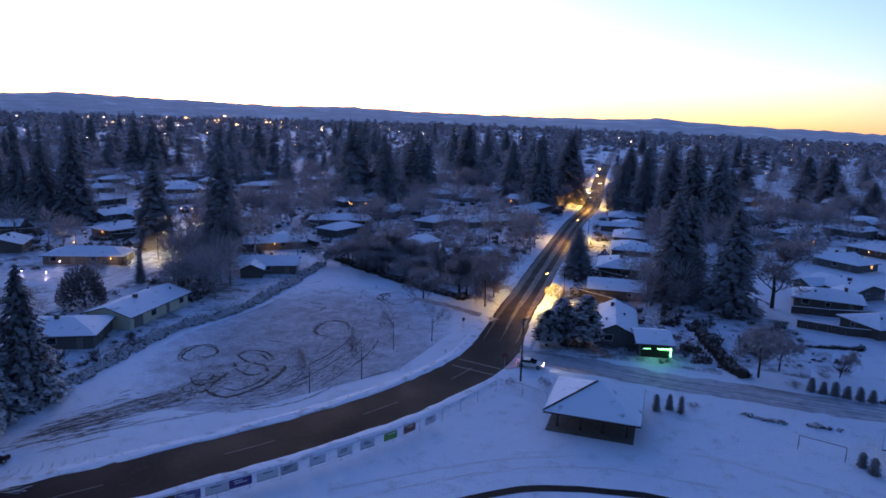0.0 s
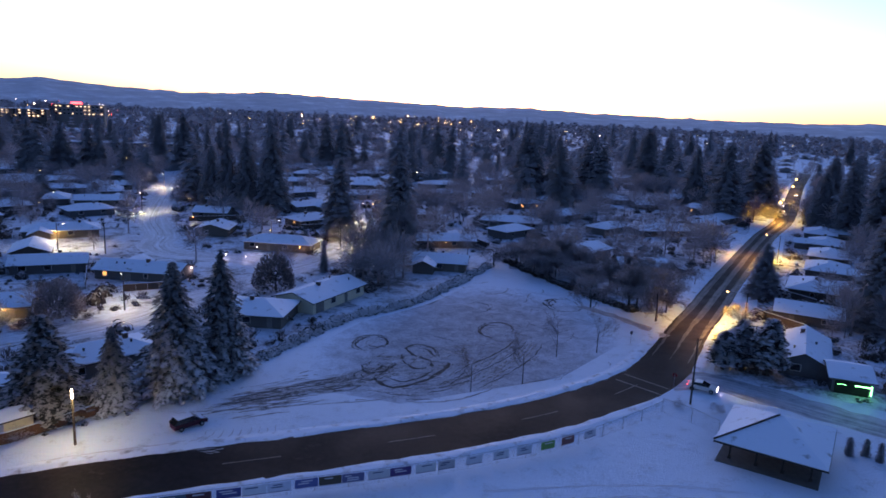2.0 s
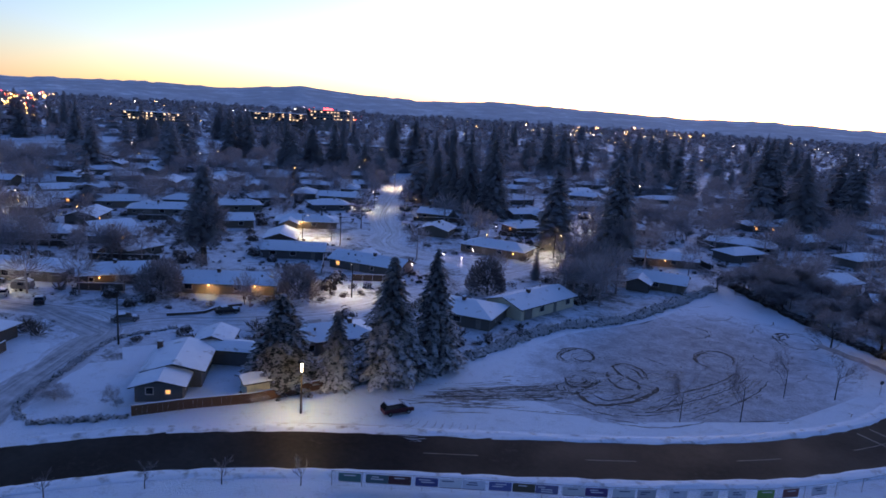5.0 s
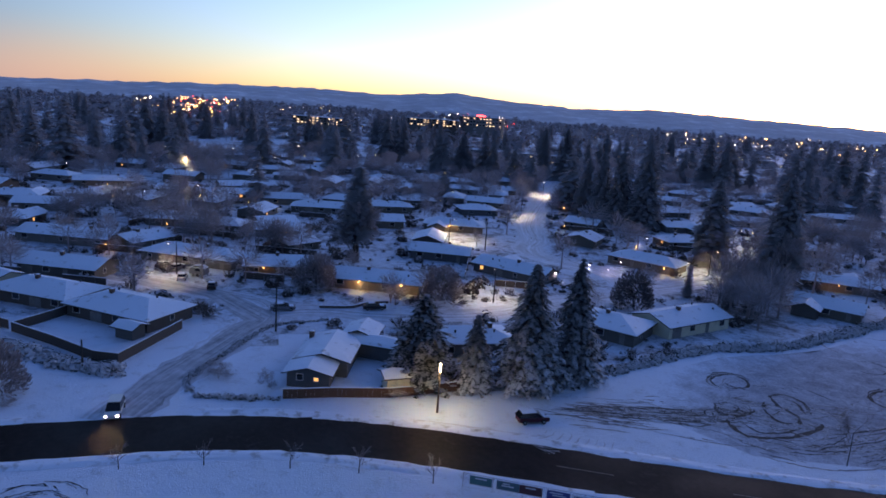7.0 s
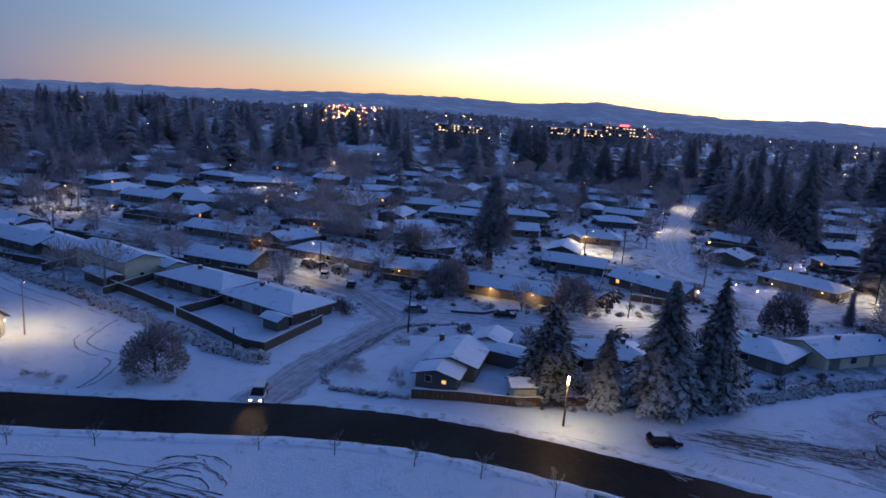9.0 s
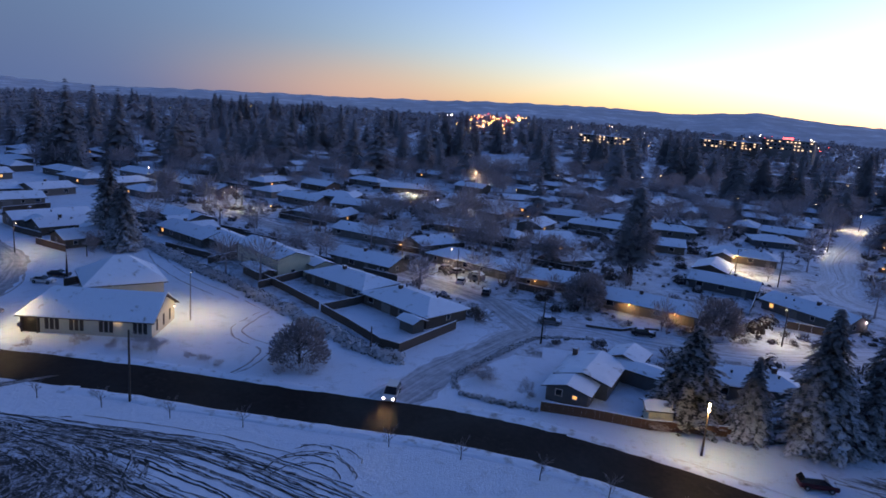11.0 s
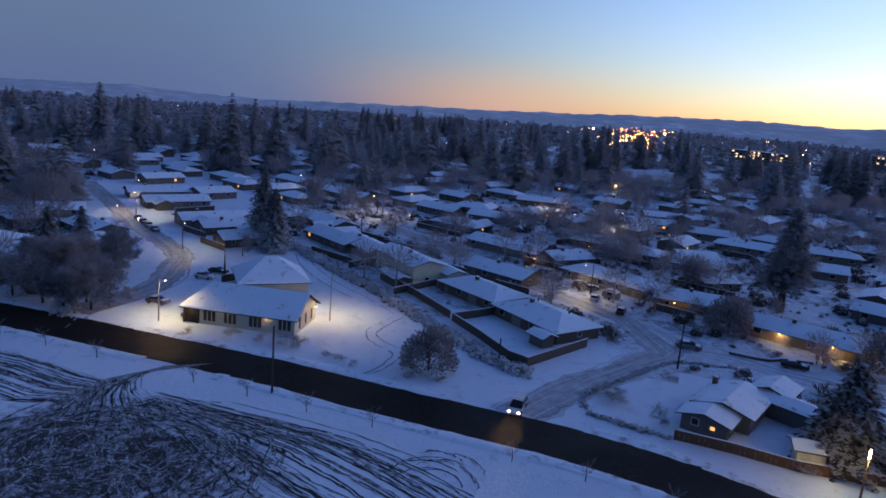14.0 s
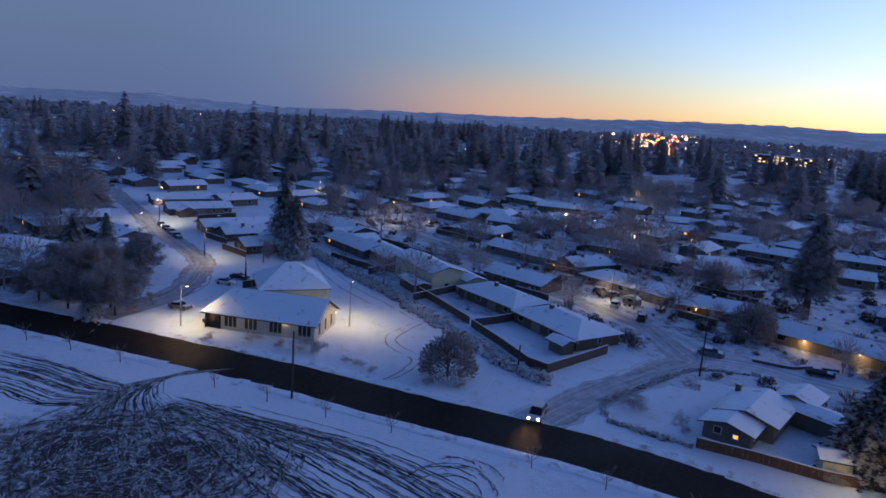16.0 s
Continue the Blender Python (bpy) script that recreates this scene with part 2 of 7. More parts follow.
NEEDLES_SNOWY = foliage_material("snow_laden_needles", (0.026, 0.029, 0.029), 0.70, 1.05, 0.95, 1.4, through_light=0.25, low=True)
# needle base greyed and raised, with extra snow dusting, to stand in for haze
NEEDLES_HAZED = foliage_material("hazed_needles", (0.105, 0.095, 0.1), 0.2, 1.15, 0.46, 1.8, through_light=0.5)
PINE = foliage_material("snow_flecked_pine", (0.034, 0.038, 0.036), 0.9, 1.25, 0.8, 0.9, through_light=0.25)
SPRUCE_DARK = foliage_material("dark_spruce_needles", (0.03, 0.034, 0.033), 0.9, 1.4, 0.45, 1.4, through_light=0.25)
# far needles paler still: distance haze put into base colour and dusting
NEEDLES_FAR_HAZED = foliage_material("far_hazed_needles", (0.125, 0.115, 0.125), 0.05, 1.0, 0.5, through_light=0.5)
TWIGS = foliage_material("frosted_twigs", (0.19, 0.172, 0.182), 0.4, 1.0, 0.55)
# twig tone raised well above the bark to imitate hazy air
TWIGS_DARK = foliage_material("bare_twigs", (0.22, 0.198, 0.208), 0.4, 1.1, 0.42, through_light=0.5)
BRUSH = foliage_material("dark_brush", (0.07, 0.06, 0.052), 0.7, 1.2, 0.45)
HEDGE_MAT = foliage_material("snow_covered_hedge", (0.05, 0.05, 0.04), -0.05, 0.4)
BARK = plain("bark", (0.06, 0.048, 0.04), 0.9, vary=0.4, scale=8, relief=0.6)


def wall_paint():
    """House paint; each wall takes its own tone."""
    m, n, l, b = material("house_siding", 0.75)
    o = n.new("ShaderNodeObjectInfo")
    tone = ramp(n, l, o.outputs["Random"], ((0.0, (0.10, 0.095, 0.09)), (0.2, (0.17, 0.155, 0.135)), (0.4, (0.09, 0.10, 0.115)), (0.6, (0.15, 0.13, 0.105)), (0.8, (0.09, 0.06, 0.05)), (1.0, (0.27, 0.26, 0.24))))
    tc = n.new("ShaderNodeTexCoord").outputs["Object"]
    w = n.new("ShaderNodeTexWave")
    w.bands_direction = "Z"
    w.wave_profile = "SAW"
    w.inputs["Scale"].default_value = 1.6
    l.new(tc, w.inputs["Vector"])
    st = noise_node(n, l, 0.8, 5, coords=tc)
    l.new(mix(n, l, mth(n, l, "MULTIPLY", st, 0.5), tone, (0.12, 0.11, 0.1)), b.inputs["Base Color"])
    bump(n, l, b, w.outputs["Fac"], 0.5, 0.03)
    return m


SIDING = wall_paint()
CREAM = plain("cream_siding", (0.62, 0.58, 0.44), 0.7, vary=0.12, scale=4)
CHURCH_WALL = plain("pale_stucco", (0.46, 0.44, 0.36), 0.8, vary=0.12, scale=3)
GREY_BLUE = plain("grey_blue_siding", (0.10, 0.105, 0.11), 0.75, vary=0.2, scale=4)
SHINGLE = plain("dark_shingle", (0.05, 0.045, 0.045), 0.9, vary=0.3, scale=10)
DOOR_PAINT = plain("door_paint", (0.2, 0.19, 0.18), 0.6, vary=0.3)
TRIM = plain("white_trim", (0.5, 0.5, 0.49), 0.6, vary=0.08)
DARK_TRIM = plain("dark_timber_trim", (0.045, 0.035, 0.03), 0.7)
FENCE_WOOD = plain("weathered_brown_boards", (0.10, 0.055, 0.036), 0.85, vary=0.35, scale=5, relief=0.4)
FENCE_GREY = plain("weathered_grey_boards", (0.085, 0.068, 0.06), 0.85, vary=0.35, scale=5, relief=0.4)
POLE_WOOD = plain("creosoted_pole", (0.055, 0.045, 0.04), 0.85, vary=0.35, scale=4, relief=0.4)
STEEL = plain("galvanised_steel", (0.35, 0.36, 0.37), 0.45, 0.8, vary=0.1)
DARK_METAL = plain("dark_metal", (0.05, 0.05, 0.055), 0.5, 0.5, vary=0.1)
BRICK = plain("chimney_brick", (0.13, 0.08, 0.065), 0.9, vary=0.3, scale=12)
RUBBER = plain("tyre_rubber", (0.02, 0.02, 0.02), 0.85)
CAR_WHITE = plain("silver_white_car_paint", (0.62, 0.62, 0.60), 0.3, 0.1, vary=0.06)
CAR_RED = plain("dark_maroon_car_paint", (0.09, 0.014, 0.02), 0.3, 0.1, vary=0.1)
CAR_GREY = plain("grey_car_paint", (0.16, 0.17, 0.19), 0.3, 0.2, vary=0.1)
CAR_DARK = plain("dark_car_paint", (0.03, 0.03, 0.035), 0.3, 0.2, vary=0.1)


def glass_material():
    m, n, l, b = material("dark_window_glass", 0.08)
    b.inputs["Base Color"].default_value = (0.012, 0.014, 0.018, 1)
    b.inputs["Specular IOR Level"].default_value = 0.6
    return m


GLASS = glass_material()


def glowing(name, colour, strength):
    m, n, l, b = material(name, 0.5)
    tc = n.new("ShaderNodeTexCoord").outputs["Object"]
    f = noise_node(n, l, 1.3, 3, coords=tc)
    b.inputs["Base Color"].default_value = (0.1, 0.09, 0.08, 1)
    b.inputs["Emission Color"].default_value = (*colour, 1)
    l.new(mth(n, l, "MULTIPLY", ramp(n, l, f, ((0.3, (0.35, 0.35, 0.35)), (0.7, (1, 1, 1)))), strength), b.inputs["Emission Strength"])
    return m


WARM_WINDOW = glowing("lamplit_window", (1.0, 0.56, 0.14), 1.25)
AMBER = glowing("amber_lamp", (1.0, 0.55, 0.14), 14)
WHITE_LAMP = glowing("white_lamp", (1.0, 0.9, 0.62), 14)
COOL_LAMP = glowing("cool_white_lamp", (0.9, 0.95, 1.0), 16)
RED_LAMP = glowing("red_lamp", (1.0, 0.06, 0.05), 9)
GREEN_LED = glowing("green_led_strip", (0.05, 1.0, 0.32), 6)


# ---- mesh helpers ----
def mesh_from(name, verts, faces, mats, uvs=None, smooth=False):
    me = bpy.data.meshes.new(name)
    me.from_pydata([tuple(v) for v in verts], [], [tuple(f) for f in faces])
    for m in (mats if isinstance(mats, (list, tuple)) else [mats]):
        me.materials.append(m)
    if uvs is not None:
        lay = me.uv_layers.new(name="UVMap")
        idx = np.empty(len(me.loops), dtype=np.int32)
        me.loops.foreach_get("vertex_index", idx)
        lay.data.foreach_set("uv", np.asarray(uvs, dtype=np.float32)[idx].ravel())
    if smooth:
        me.polygons.foreach_set("use_smooth", np.ones(len(me.polygons), dtype=bool))
    me.update()
    return me


def part_mesh(name, me, parent, label="", m=None):
    ob = new(name, me)
    ob.parent = parent
    if m is not None:
        ob.matrix_basis = m
    if label:
        tagged(ob, label)
    return ob


def part(name, bm, mat, parent, label="", m=None):
    me = bpy.data.meshes.new(name)
    bm.to_mesh(me)
    bm.free()
    me.materials.append(mat)
    return part_mesh(name, me, parent, label, m)


def box_bm(x0, y0, z0, x1, y1, z1, bevel=0.0):
    bm = bmesh.new()
    bmesh.ops.create_cube(bm, size=1, matrix=Matrix.LocRotScale(((x0 + x1) / 2, (y0 + y1) / 2, (z0 + z1) / 2), None, (abs(x1 - x0), abs(y1 - y0), abs(z1 - z0))))
    if bevel:
        bmesh.ops.bevel(bm, geom=bm.edges[:], offset=bevel, segments=1, affect="EDGES")
    return bm


def box_data(boxes):
    """Vertices and faces of several boxes (x0, y0, z0, x1, y1, z1)."""
    v, f = [], []
    for x0, y0, z0, x1, y1, z1 in boxes:
        k = len(v)
        v += [(x0, y0, z0), (x1, y0, z0), (x1, y1, z0), (x0, y1, z0), (x0, y0, z1), (x1, y0, z1), (x1, y1, z1), (x0, y1, z1)]
        f += [(k, k + 3, k + 2, k + 1), (k + 4, k + 5, k + 6, k + 7), (k, k + 1, k + 5, k + 4), (k + 1, k + 2, k + 6, k + 5), (k + 2, k + 3, k + 7, k + 6), (k + 3, k, k + 4, k + 7)]
    return v, f


def tube_data(points, radii, sides=6):
    v, f = [], []
    pts = [Vector(p) for p in points]
    for i, p in enumerate(pts):
        d = (pts[min(i + 1, len(pts) - 1)] - pts[max(i - 1, 0)]).normalized()
        a = d.orthogonal().normalized()
        b = d.cross(a)
        for s in range(sides):
            w = 2 * math.pi * s / sides
            v.append(p + (a * math.cos(w) + b * math.sin(w)) * radii[i])
    for i in range(len(pts) - 1):
        for s in range(sides):
            a0, a1 = i * sides + s, i * sides + (s + 1) % sides
            f.append((a0, a1, a1 + sides, a0 + sides))
    f.append(tuple(range(sides))[::-1])
    f.append(tuple(range((len(pts) - 1) * sides, len(pts) * sides)))
    return v, f


def spline(points, step=2.0):
    """A smooth line through the points, cut about every step metres."""
    p = [Vector((*q, 0)) if len(q) == 2 else Vector(q) for q in points]
    p = [2 * p[0] - p[1]] + p + [2 * p[-1] - p[-2]]
    out = []
    for i in range(1, len(p) - 2):
        a, b, c, d = p[i - 1:i + 3]
        n = max(1, int((c - b).length / step))
        for k in range(n):
            t = k / n
            out.append(0.5 * ((2 * b) + (c - a) * t + (2 * a - 5 * b + 4 * c - d) * t * t + (3 * b - a - 3 * c + d) * t ** 3))
    out.append(p[-2])
    return out


def ribbon(name, line, width, z, mat, cols=2, ragged=0.0, height=None, seed=1):
    """A strip along a line; width may be a function of the running length; height(u) shapes its section."""
    rng = random.Random(seed)
    v, uv, f = [], [], []
    run = 0.0
    for i, p in enumerate(line):
        d = (line[min(i + 1, len(line) - 1)] - line[max(i - 1, 0)])
        side = Vector((-d.y, d.x, 0)).normalized()
        if i:
            run += (p - line[i - 1]).length
        w = width(run) if callable(width) else width
        for c in range(cols):
            u = c / (cols - 1)
            off = (u - 0.5) * w
            if c in (0, cols - 1):
                off += rng.uniform(-ragged, ragged)
            zz = z + (height(u) * rng.uniform(0.2, 1.6) if height else 0)
            q = p + side * off
            v.append((q.x, q.y, zz + land(q.x, q.y)))
            uv.append((u * w / 6.0, run))
    for i in range(len(line) - 1):
        for c in range(cols - 1):
            a = i * cols + c
            f.append((a, a + 1, a + cols + 1, a + cols))
    return mesh_from(name, v, f, mat, uv, smooth=height is not None)


def land(x, y):
    """Height of the ground: level near by, falling gently to the valley floor far to the west and the east."""
    d = math.hypot(x, y)
    if d < 450:
        return 0.0
    az = math.degrees(math.atan2(-x, y))
    k = 0.0165 * min(1, max(0, (az - 62) / 40)) + 0.008 * min(1, max(0, (-8 - az) / 20))
    return -(d - 450) * k


# ---- ground ----
def yard_material():
    """Trodden snow of back yards: lawn, beds, leaves and paths show through in patches."""
    m, n, l, b = material("yard_snow", 0.7)
    p = position(n)
    big = noise_node(n, l, 0.06, 4, 0.6, coords=p, distortion=0.5)
    mid = noise_node(n, l, 0.32, 6, 0.7, coords=p, distortion=0.8)
    fine = noise_node(n, l, 1.6, 5, 0.75, coords=p)
    f = mth(n, l, "ADD", mth(n, l, "MULTIPLY", big, 0.35), mth(n, l, "ADD", mth(n, l, "MULTIPLY", mid, 0.4), mth(n, l, "MULTIPLY", fine, 0.25)))
    l.new(ramp(n, l, f, ((0.36, (0.045, 0.042, 0.04)), (0.445, (0.22, 0.23, 0.25)), (0.50, (0.53, 0.61, 0.70)), (0.62, (0.71, 0.83, 0.94)))), b.inputs["Base Color"])
    bump(n, l, b, f, 0.9, 0.5)
    return m


def in_yards(x, y):
    """Whether a place lies among the houses: beyond the road, but not on the field or at the hall."""
    d = math.hypot(x, y)
    if d > 620 or d < 70:
        return False
    edge = np.interp(y, (-200, -108, -51, -10.5, 18.7, 44.8, 69.9, 89.6, 106, 129, 160, 279, 400), (-180, -141, -117.5, -98.8, -83, -66, -35, -11, 2, 10, 17.6, 48.3, 84))
    if y > 112 and x > edge + 9:
        return x < 70 or y > 240
    if x > edge - 9:
        return False
    hedge_x = np.interp(y, (70, 76.5, 84, 97, 121, 139, 183, 190), (-66, -67.5, -62.3, -57.5, -53.8, -45, -37.5, -34))
    if 60 < y < 190 and x > hedge_x - 1 and y < 188 - (x + 36) * 0.85:
        return False
    if y < 40 and y < np.interp(x, (-196, -164.5, -133.8, -105, -95), (-15, 0, 15.5, 29.5, 36)) and y > -48 + (x + 110) * 0.3:
        return False
    if -131 < x < -100 and 20 < y < 50:
        return False
    return x < -100 or y > 68


def build_ground():
    v, f, slot = [(0, 0, 0)], [], []
    rings = [30, 60] + [70 + 6 * k for k in range(60)] + [450, 480, 520, 560, 620, 900, 1400, 2100, 3000, 4000, 4900]
    n = 288
    for r in rings:
        for k in range(n):
            a = 2 * math.pi * k / n
            x, y = -r * math.sin(a), r * math.cos(a)
            v.append((x, y, land(x, y)))
    for k in range(n):
        f.append((0, 1 + k, 1 + (k + 1) % n))
        slot.append(0)
        for j in range(len(rings) - 1):
            a, b = 1 + j * n + k, 1 + j * n + (k + 1) % n
            f.append((a, a + n, b + n, b))
            slot.append(int(in_yards((v[a][0] + v[b + n][0]) / 2, (v[a][1] + v[b + n][1]) / 2)))
    me = mesh_from("ground", v, f, [GROUND, yard_material()], smooth=True)
    me.polygons.foreach_set("material_index", slot)
    ob = new("ground", me)
    tagged(ob, "snow-covered flat ground of a suburb at dusk", "ground", kind="structure")


build_ground()

MAIN = spline([(-165, -170), (-141, -108), (-128, -75), (-117.5, -51), (-108, -30), (-98.8, -10.5), (-90.2, 5), (-83.0, 18.7), (-75, 33.6), (-66.2, 44.8), (-52.6, 56.8), (-35, 69.9), (-22.4, 79.4), (-11, 89.6), (-4.2, 97.4), (2, 106), (6.8, 116), (10, 129), (13.6, 145), (17.6, 160), (28.6, 204), (48.3, 279), (69, 350), (108, 526), (150, 700)], 2.0)
SIDE = spline([(7, 111), (14, 114), (23, 110.6), (33, 106.0), (43, 102.6), (54, 98.8), (64, 95.6), (90, 88), (130, 80)], 2.0)
WEST = spline([(-84, 25.5), (-88, 30), (-93.5, 36.5), (-100.5, 46), (-107, 55), (-112.5, 62), (-122, 64.5), (-135, 58.0), (-150, 50.5), (-168, 42.5), (-187, 35), (-208, 24.7), (-235, 10)], 2.0)
BRANCH = spline([(-108, 57), (-113.5, 63.5), (-110.5, 73), (-103, 80.4), (-95.6, 91.9), (-91, 103.7), (-89, 120), (-87, 136), (-84.6, 152), (-82, 168), (-81, 182), (-87, 205), (-97, 229), (-112, 255), (-140, 296)], 2.0)
SPUR = spline([(-90, 152), (-98.4, 158.6), (-110, 157.2), (-122.5, 156.5), (-133, 163), (-142, 177), (-164, 200), (-193, 241), (-236, 306), (-266, 352)], 2.0)
PATH_LINE = spline([(-6, 63), (-2, 65.5), (2.7, 68.1), (8, 70.3), (13.2, 70.9), (18.5, 70.6), (23.9, 69.6), (30, 66.3), (36, 61)], 1.5)
DRIVE = spline([(-10, 151), (-3, 146.5), (2.2, 142.0), (8.5, 136.0)], 1.5)
CHURCH_WAY = spline([(-112, -40), (-118, -45), (-124, -45.5), (-131, -41.2), (-140, -37.6), (-150, -37), (-158, -37.6), (-169, -39), (-184, -47), (-208, -62), (-232, -74), (-290, -104)], 2.0)


def bank_height(u):
    return 0.17 * math.sin(math.pi * u) ** 0.8 + 0.02


def offset_line(line, off):
    out = []
    for i, p in enumerate(line):
        d = (line[min(i + 1, len(line) - 1)] - line[max(i - 1, 0)])
        out.append(p + Vector((-d.y, d.x, 0)).normalized() * off)
    return out


def build_roads():
    def main_width(run):
        return 9.6 if run < 330 else max(8.2, 9.6 - (run - 330) * 0.05)
    ob = new("road", ribbon("road", MAIN, main_width, 0.03, ASPHALT, 5, 0.16, seed=3))
    tagged(ob, "bare wet dark asphalt road curving between snowy verges", "road", kind="structure")
    worn = [p for p in MAIN if 122 < p.y < 330]
    for off, wide, sd in ((0.0, 1.5, 44), (-3.1, 1.5, 45), (3.1, 1.5, 46)):
        ob = new("road", ribbon("road", offset_line(worn, off), lambda run, wide=wide: min(wide, 0.1 + run * 0.035), 0.034, ROAD_SLUSH, 4, 0.12, seed=sd))
        tagged(ob, "strip of brown slush between wheel tracks on the asphalt road", "road", kind="structure")
    for line, w, mat, lab, sd in ((SIDE, 7.5, SLUSH, "slushy side street with grey wheel tracks", 4), (WEST, 8.0, PACKED, "side street of pressed snow with wheel tracks", 5), (BRANCH, 9.0, PACKED, "residential street covered with pressed snow", 6), (SPUR, 10.0, PACKED, "residential street covered with pressed snow", 7), (CHURCH_WAY, 6.5, SLUSH, "snowy drive with dark curved wheel tracks", 8), (PATH_LINE, 1.3, ASPHALT, "narrow dark footpath cleared through the snow", 9), (DRIVE, 2.6, SLUSH, "slushy driveway through the field edge", 10)):
        ob = new("road", ribbon("road", line, w, 0.004 + 0.005 * (sd - 4), mat, 4, 0.06 if sd == 9 else 0.5, seed=sd))
        tagged(ob, lab, "road", kind="structure")


build_roads()


# ---- distance ----
def build_hills():
    prof = [(-60, 0.2), (-40, 0.0), (-31, -0.2), (-25, 0.0), (-18.5, 0.2), (-16, 0.48), (-10.7, 0.28), (-2, 0.35), (5.6, 0.52), (9.5, 0.7), (12, 0.55), (17, 0.6), (21, 0.7), (25, 0.84), (30, 1.0), (36.5, 0.68), (42.8, 0.95), (46.4, 1.28), (52.4, 0.75), (58, 0.85), (67, 0.56), (76, 0.14), (84.5, -0.1), (90, -0.3), (97.7, -0.6), (102.7, -0.45), (107, -0.3), (110, -0.35), (114, -0.5), (140, -0.5), (180, 0.0), (240, 0.2), (300, 0.2)]
    az = np.array([p[0] for p in prof], float)
    el = np.array([p[1] for p in prof], float)
    v, f = [], []
    n = 720
    for k in range(n):
        a = -60 + 360 * k / n
        e = np.interp(a, az, el, period=360)
        e += 0.05 * noise.noise((a * 0.35, 3.1, 0)) + 0.09 * noise.noise((a * 1.4, 1.7, 0)) + 0.05 * noise.noise((a * 4.5, 4.7, 0))
        for j, (d, lift) in enumerate(((3300, 0.0), (3700, 0.5), (4050, 0.8), (4400, 1.0))):
            x, y = -d * math.sin(radians(a)), d * math.cos(radians(a))
            base = land(x, y) - 6
            top = 41 + d * math.tan(radians(e))
            z = base + max(8.0, top - base) * lift + (4 * noise.noise((x * 0.003, y * 0.003, 2)) if 0 < j < 3 else 0)
            v.append((x, y, z))
    for k in range(n):
        for j in range(3):
            a, b = k * 4 + j, ((k + 1) % n) * 4 + j
            f.append((a, a + 1, b + 1, b))
    m, nn, l, b = material("hazed_hillside", 0.95)
    p = position(nn)
    # woods and clearings both painted pale: aerial haze is in these colours
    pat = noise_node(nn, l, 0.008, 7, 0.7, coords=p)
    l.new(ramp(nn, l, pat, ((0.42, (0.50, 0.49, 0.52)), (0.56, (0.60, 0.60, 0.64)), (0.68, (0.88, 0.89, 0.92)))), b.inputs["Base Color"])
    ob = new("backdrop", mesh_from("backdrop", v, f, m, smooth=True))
    tagged(ob, "low wooded hills with snowy clearings on the skyline, paled in colour for haze", "hills", kind="structure")


build_hills()


# ---- houses ----
def roof_profile(L, D, rise, kind, z):
    h, d = L / 2, D / 2
    r = h if kind in ("gable", "half") else max(0.4, h - d * 0.9)
    return [(-h, -d, z), (h, -d, z), (h, d, z), (-h, d, z), (-r + (3.2 if kind == "half" else 0), 0, z + rise), (r, 0, z + rise)]


ROOF_FACES = [(0, 1, 5, 4), (2, 3, 4, 5), (1, 2, 5), (3, 0, 4)]


def roof_shell(L, D, rise, kind, z, thick):
    lo, hi = roof_profile(L, D, rise, kind, z), roof_profile(L, D, rise, kind, z + thick)
    v = lo + hi
    hips = {"gable": ROOF_FACES[:2], "half": ROOF_FACES[:2] + ROOF_FACES[3:]}.get(kind, ROOF_FACES)
    rim = {"gable": ((0, 1), (1, 5), (5, 2), (2, 3), (3, 4), (4, 0)), "half": ((0, 1), (1, 5), (5, 2), (2, 3), (3, 0))}.get(kind, ((0, 1), (1, 2), (2, 3), (3, 0)))
    f = [tuple(k + 6 for k in q) for q in hips] + [tuple(reversed(q)) for q in hips]
    f += [(a, b, b + 6, a + 6) for a, b in rim]
    return v, f


def snow_cap(L, D, rise, kind, z, seed):
    """Snow on a roof: a cut-up sheet with an uneven top and a rounded rim."""
    if kind != "gable":
        return roof_shell(L, D, rise, kind, z, 0.16)
    rng = random.Random(seed)
    nx, ny = max(4, int(L / 1.6)), 8
    v, f = [], []
    h, d = L / 2, D / 2
    r = h if kind == "gable" else max(0.4, h - d * 0.9)
    for j in range(ny + 1):
        for i in range(nx + 1):
            x, y = -h + L * i / nx, -d + D * j / ny
            s = 1 - abs(y) / d
            if kind != "gable" and abs(x) > r:
                s = min(s, 1 - (abs(x) - r) / (h - r))
            edge = i in (0, nx) or j in (0, ny)
            v.append((x, y, z + rise * s + (0.03 if edge else 0.17 + rng.uniform(-0.035, 0.035))))
    for j in range(ny):
        for i in range(nx):
            a = j * (nx + 1) + i
            f.append((a, a + 1, a + nx + 2, a + nx + 1))
    return v, f


def window_meshes(w, h):
    a, c = w / 2, 0.09
    ring = [(-a, 0), (a, 0), (a, h), (-a, h), (-a - c, -c), (a + c, -c), (a + c, h + c), (-a - c, h + c)]
    v = [(x, -0.05, z) for x, z in ring] + [(x, 0.03, z) for x, z in ring]
    f = []
    for i in range(4):
        j = (i + 1) % 4
        f += [(i, i + 4, j + 4, j), (i + 8, j + 8, j + 12, i + 12), (i, j, j + 8, i + 8), (i + 4, i + 12, j + 12, j + 4)]
    fr = mesh_from("window_frame", v, f, TRIM)
    v, f = box_data([(-w / 2, -0.015, 0, w / 2, 0.01, h)])
    return fr, mesh_from("pane", v, f, GLASS), mesh_from("lit_pane", v, f, WARM_WINDOW)


WIN = window_meshes(1.5, 1.1)
WIN_SMALL = window_meshes(0.9, 0.9)
WIN_TINY = window_meshes(0.6, 0.5)
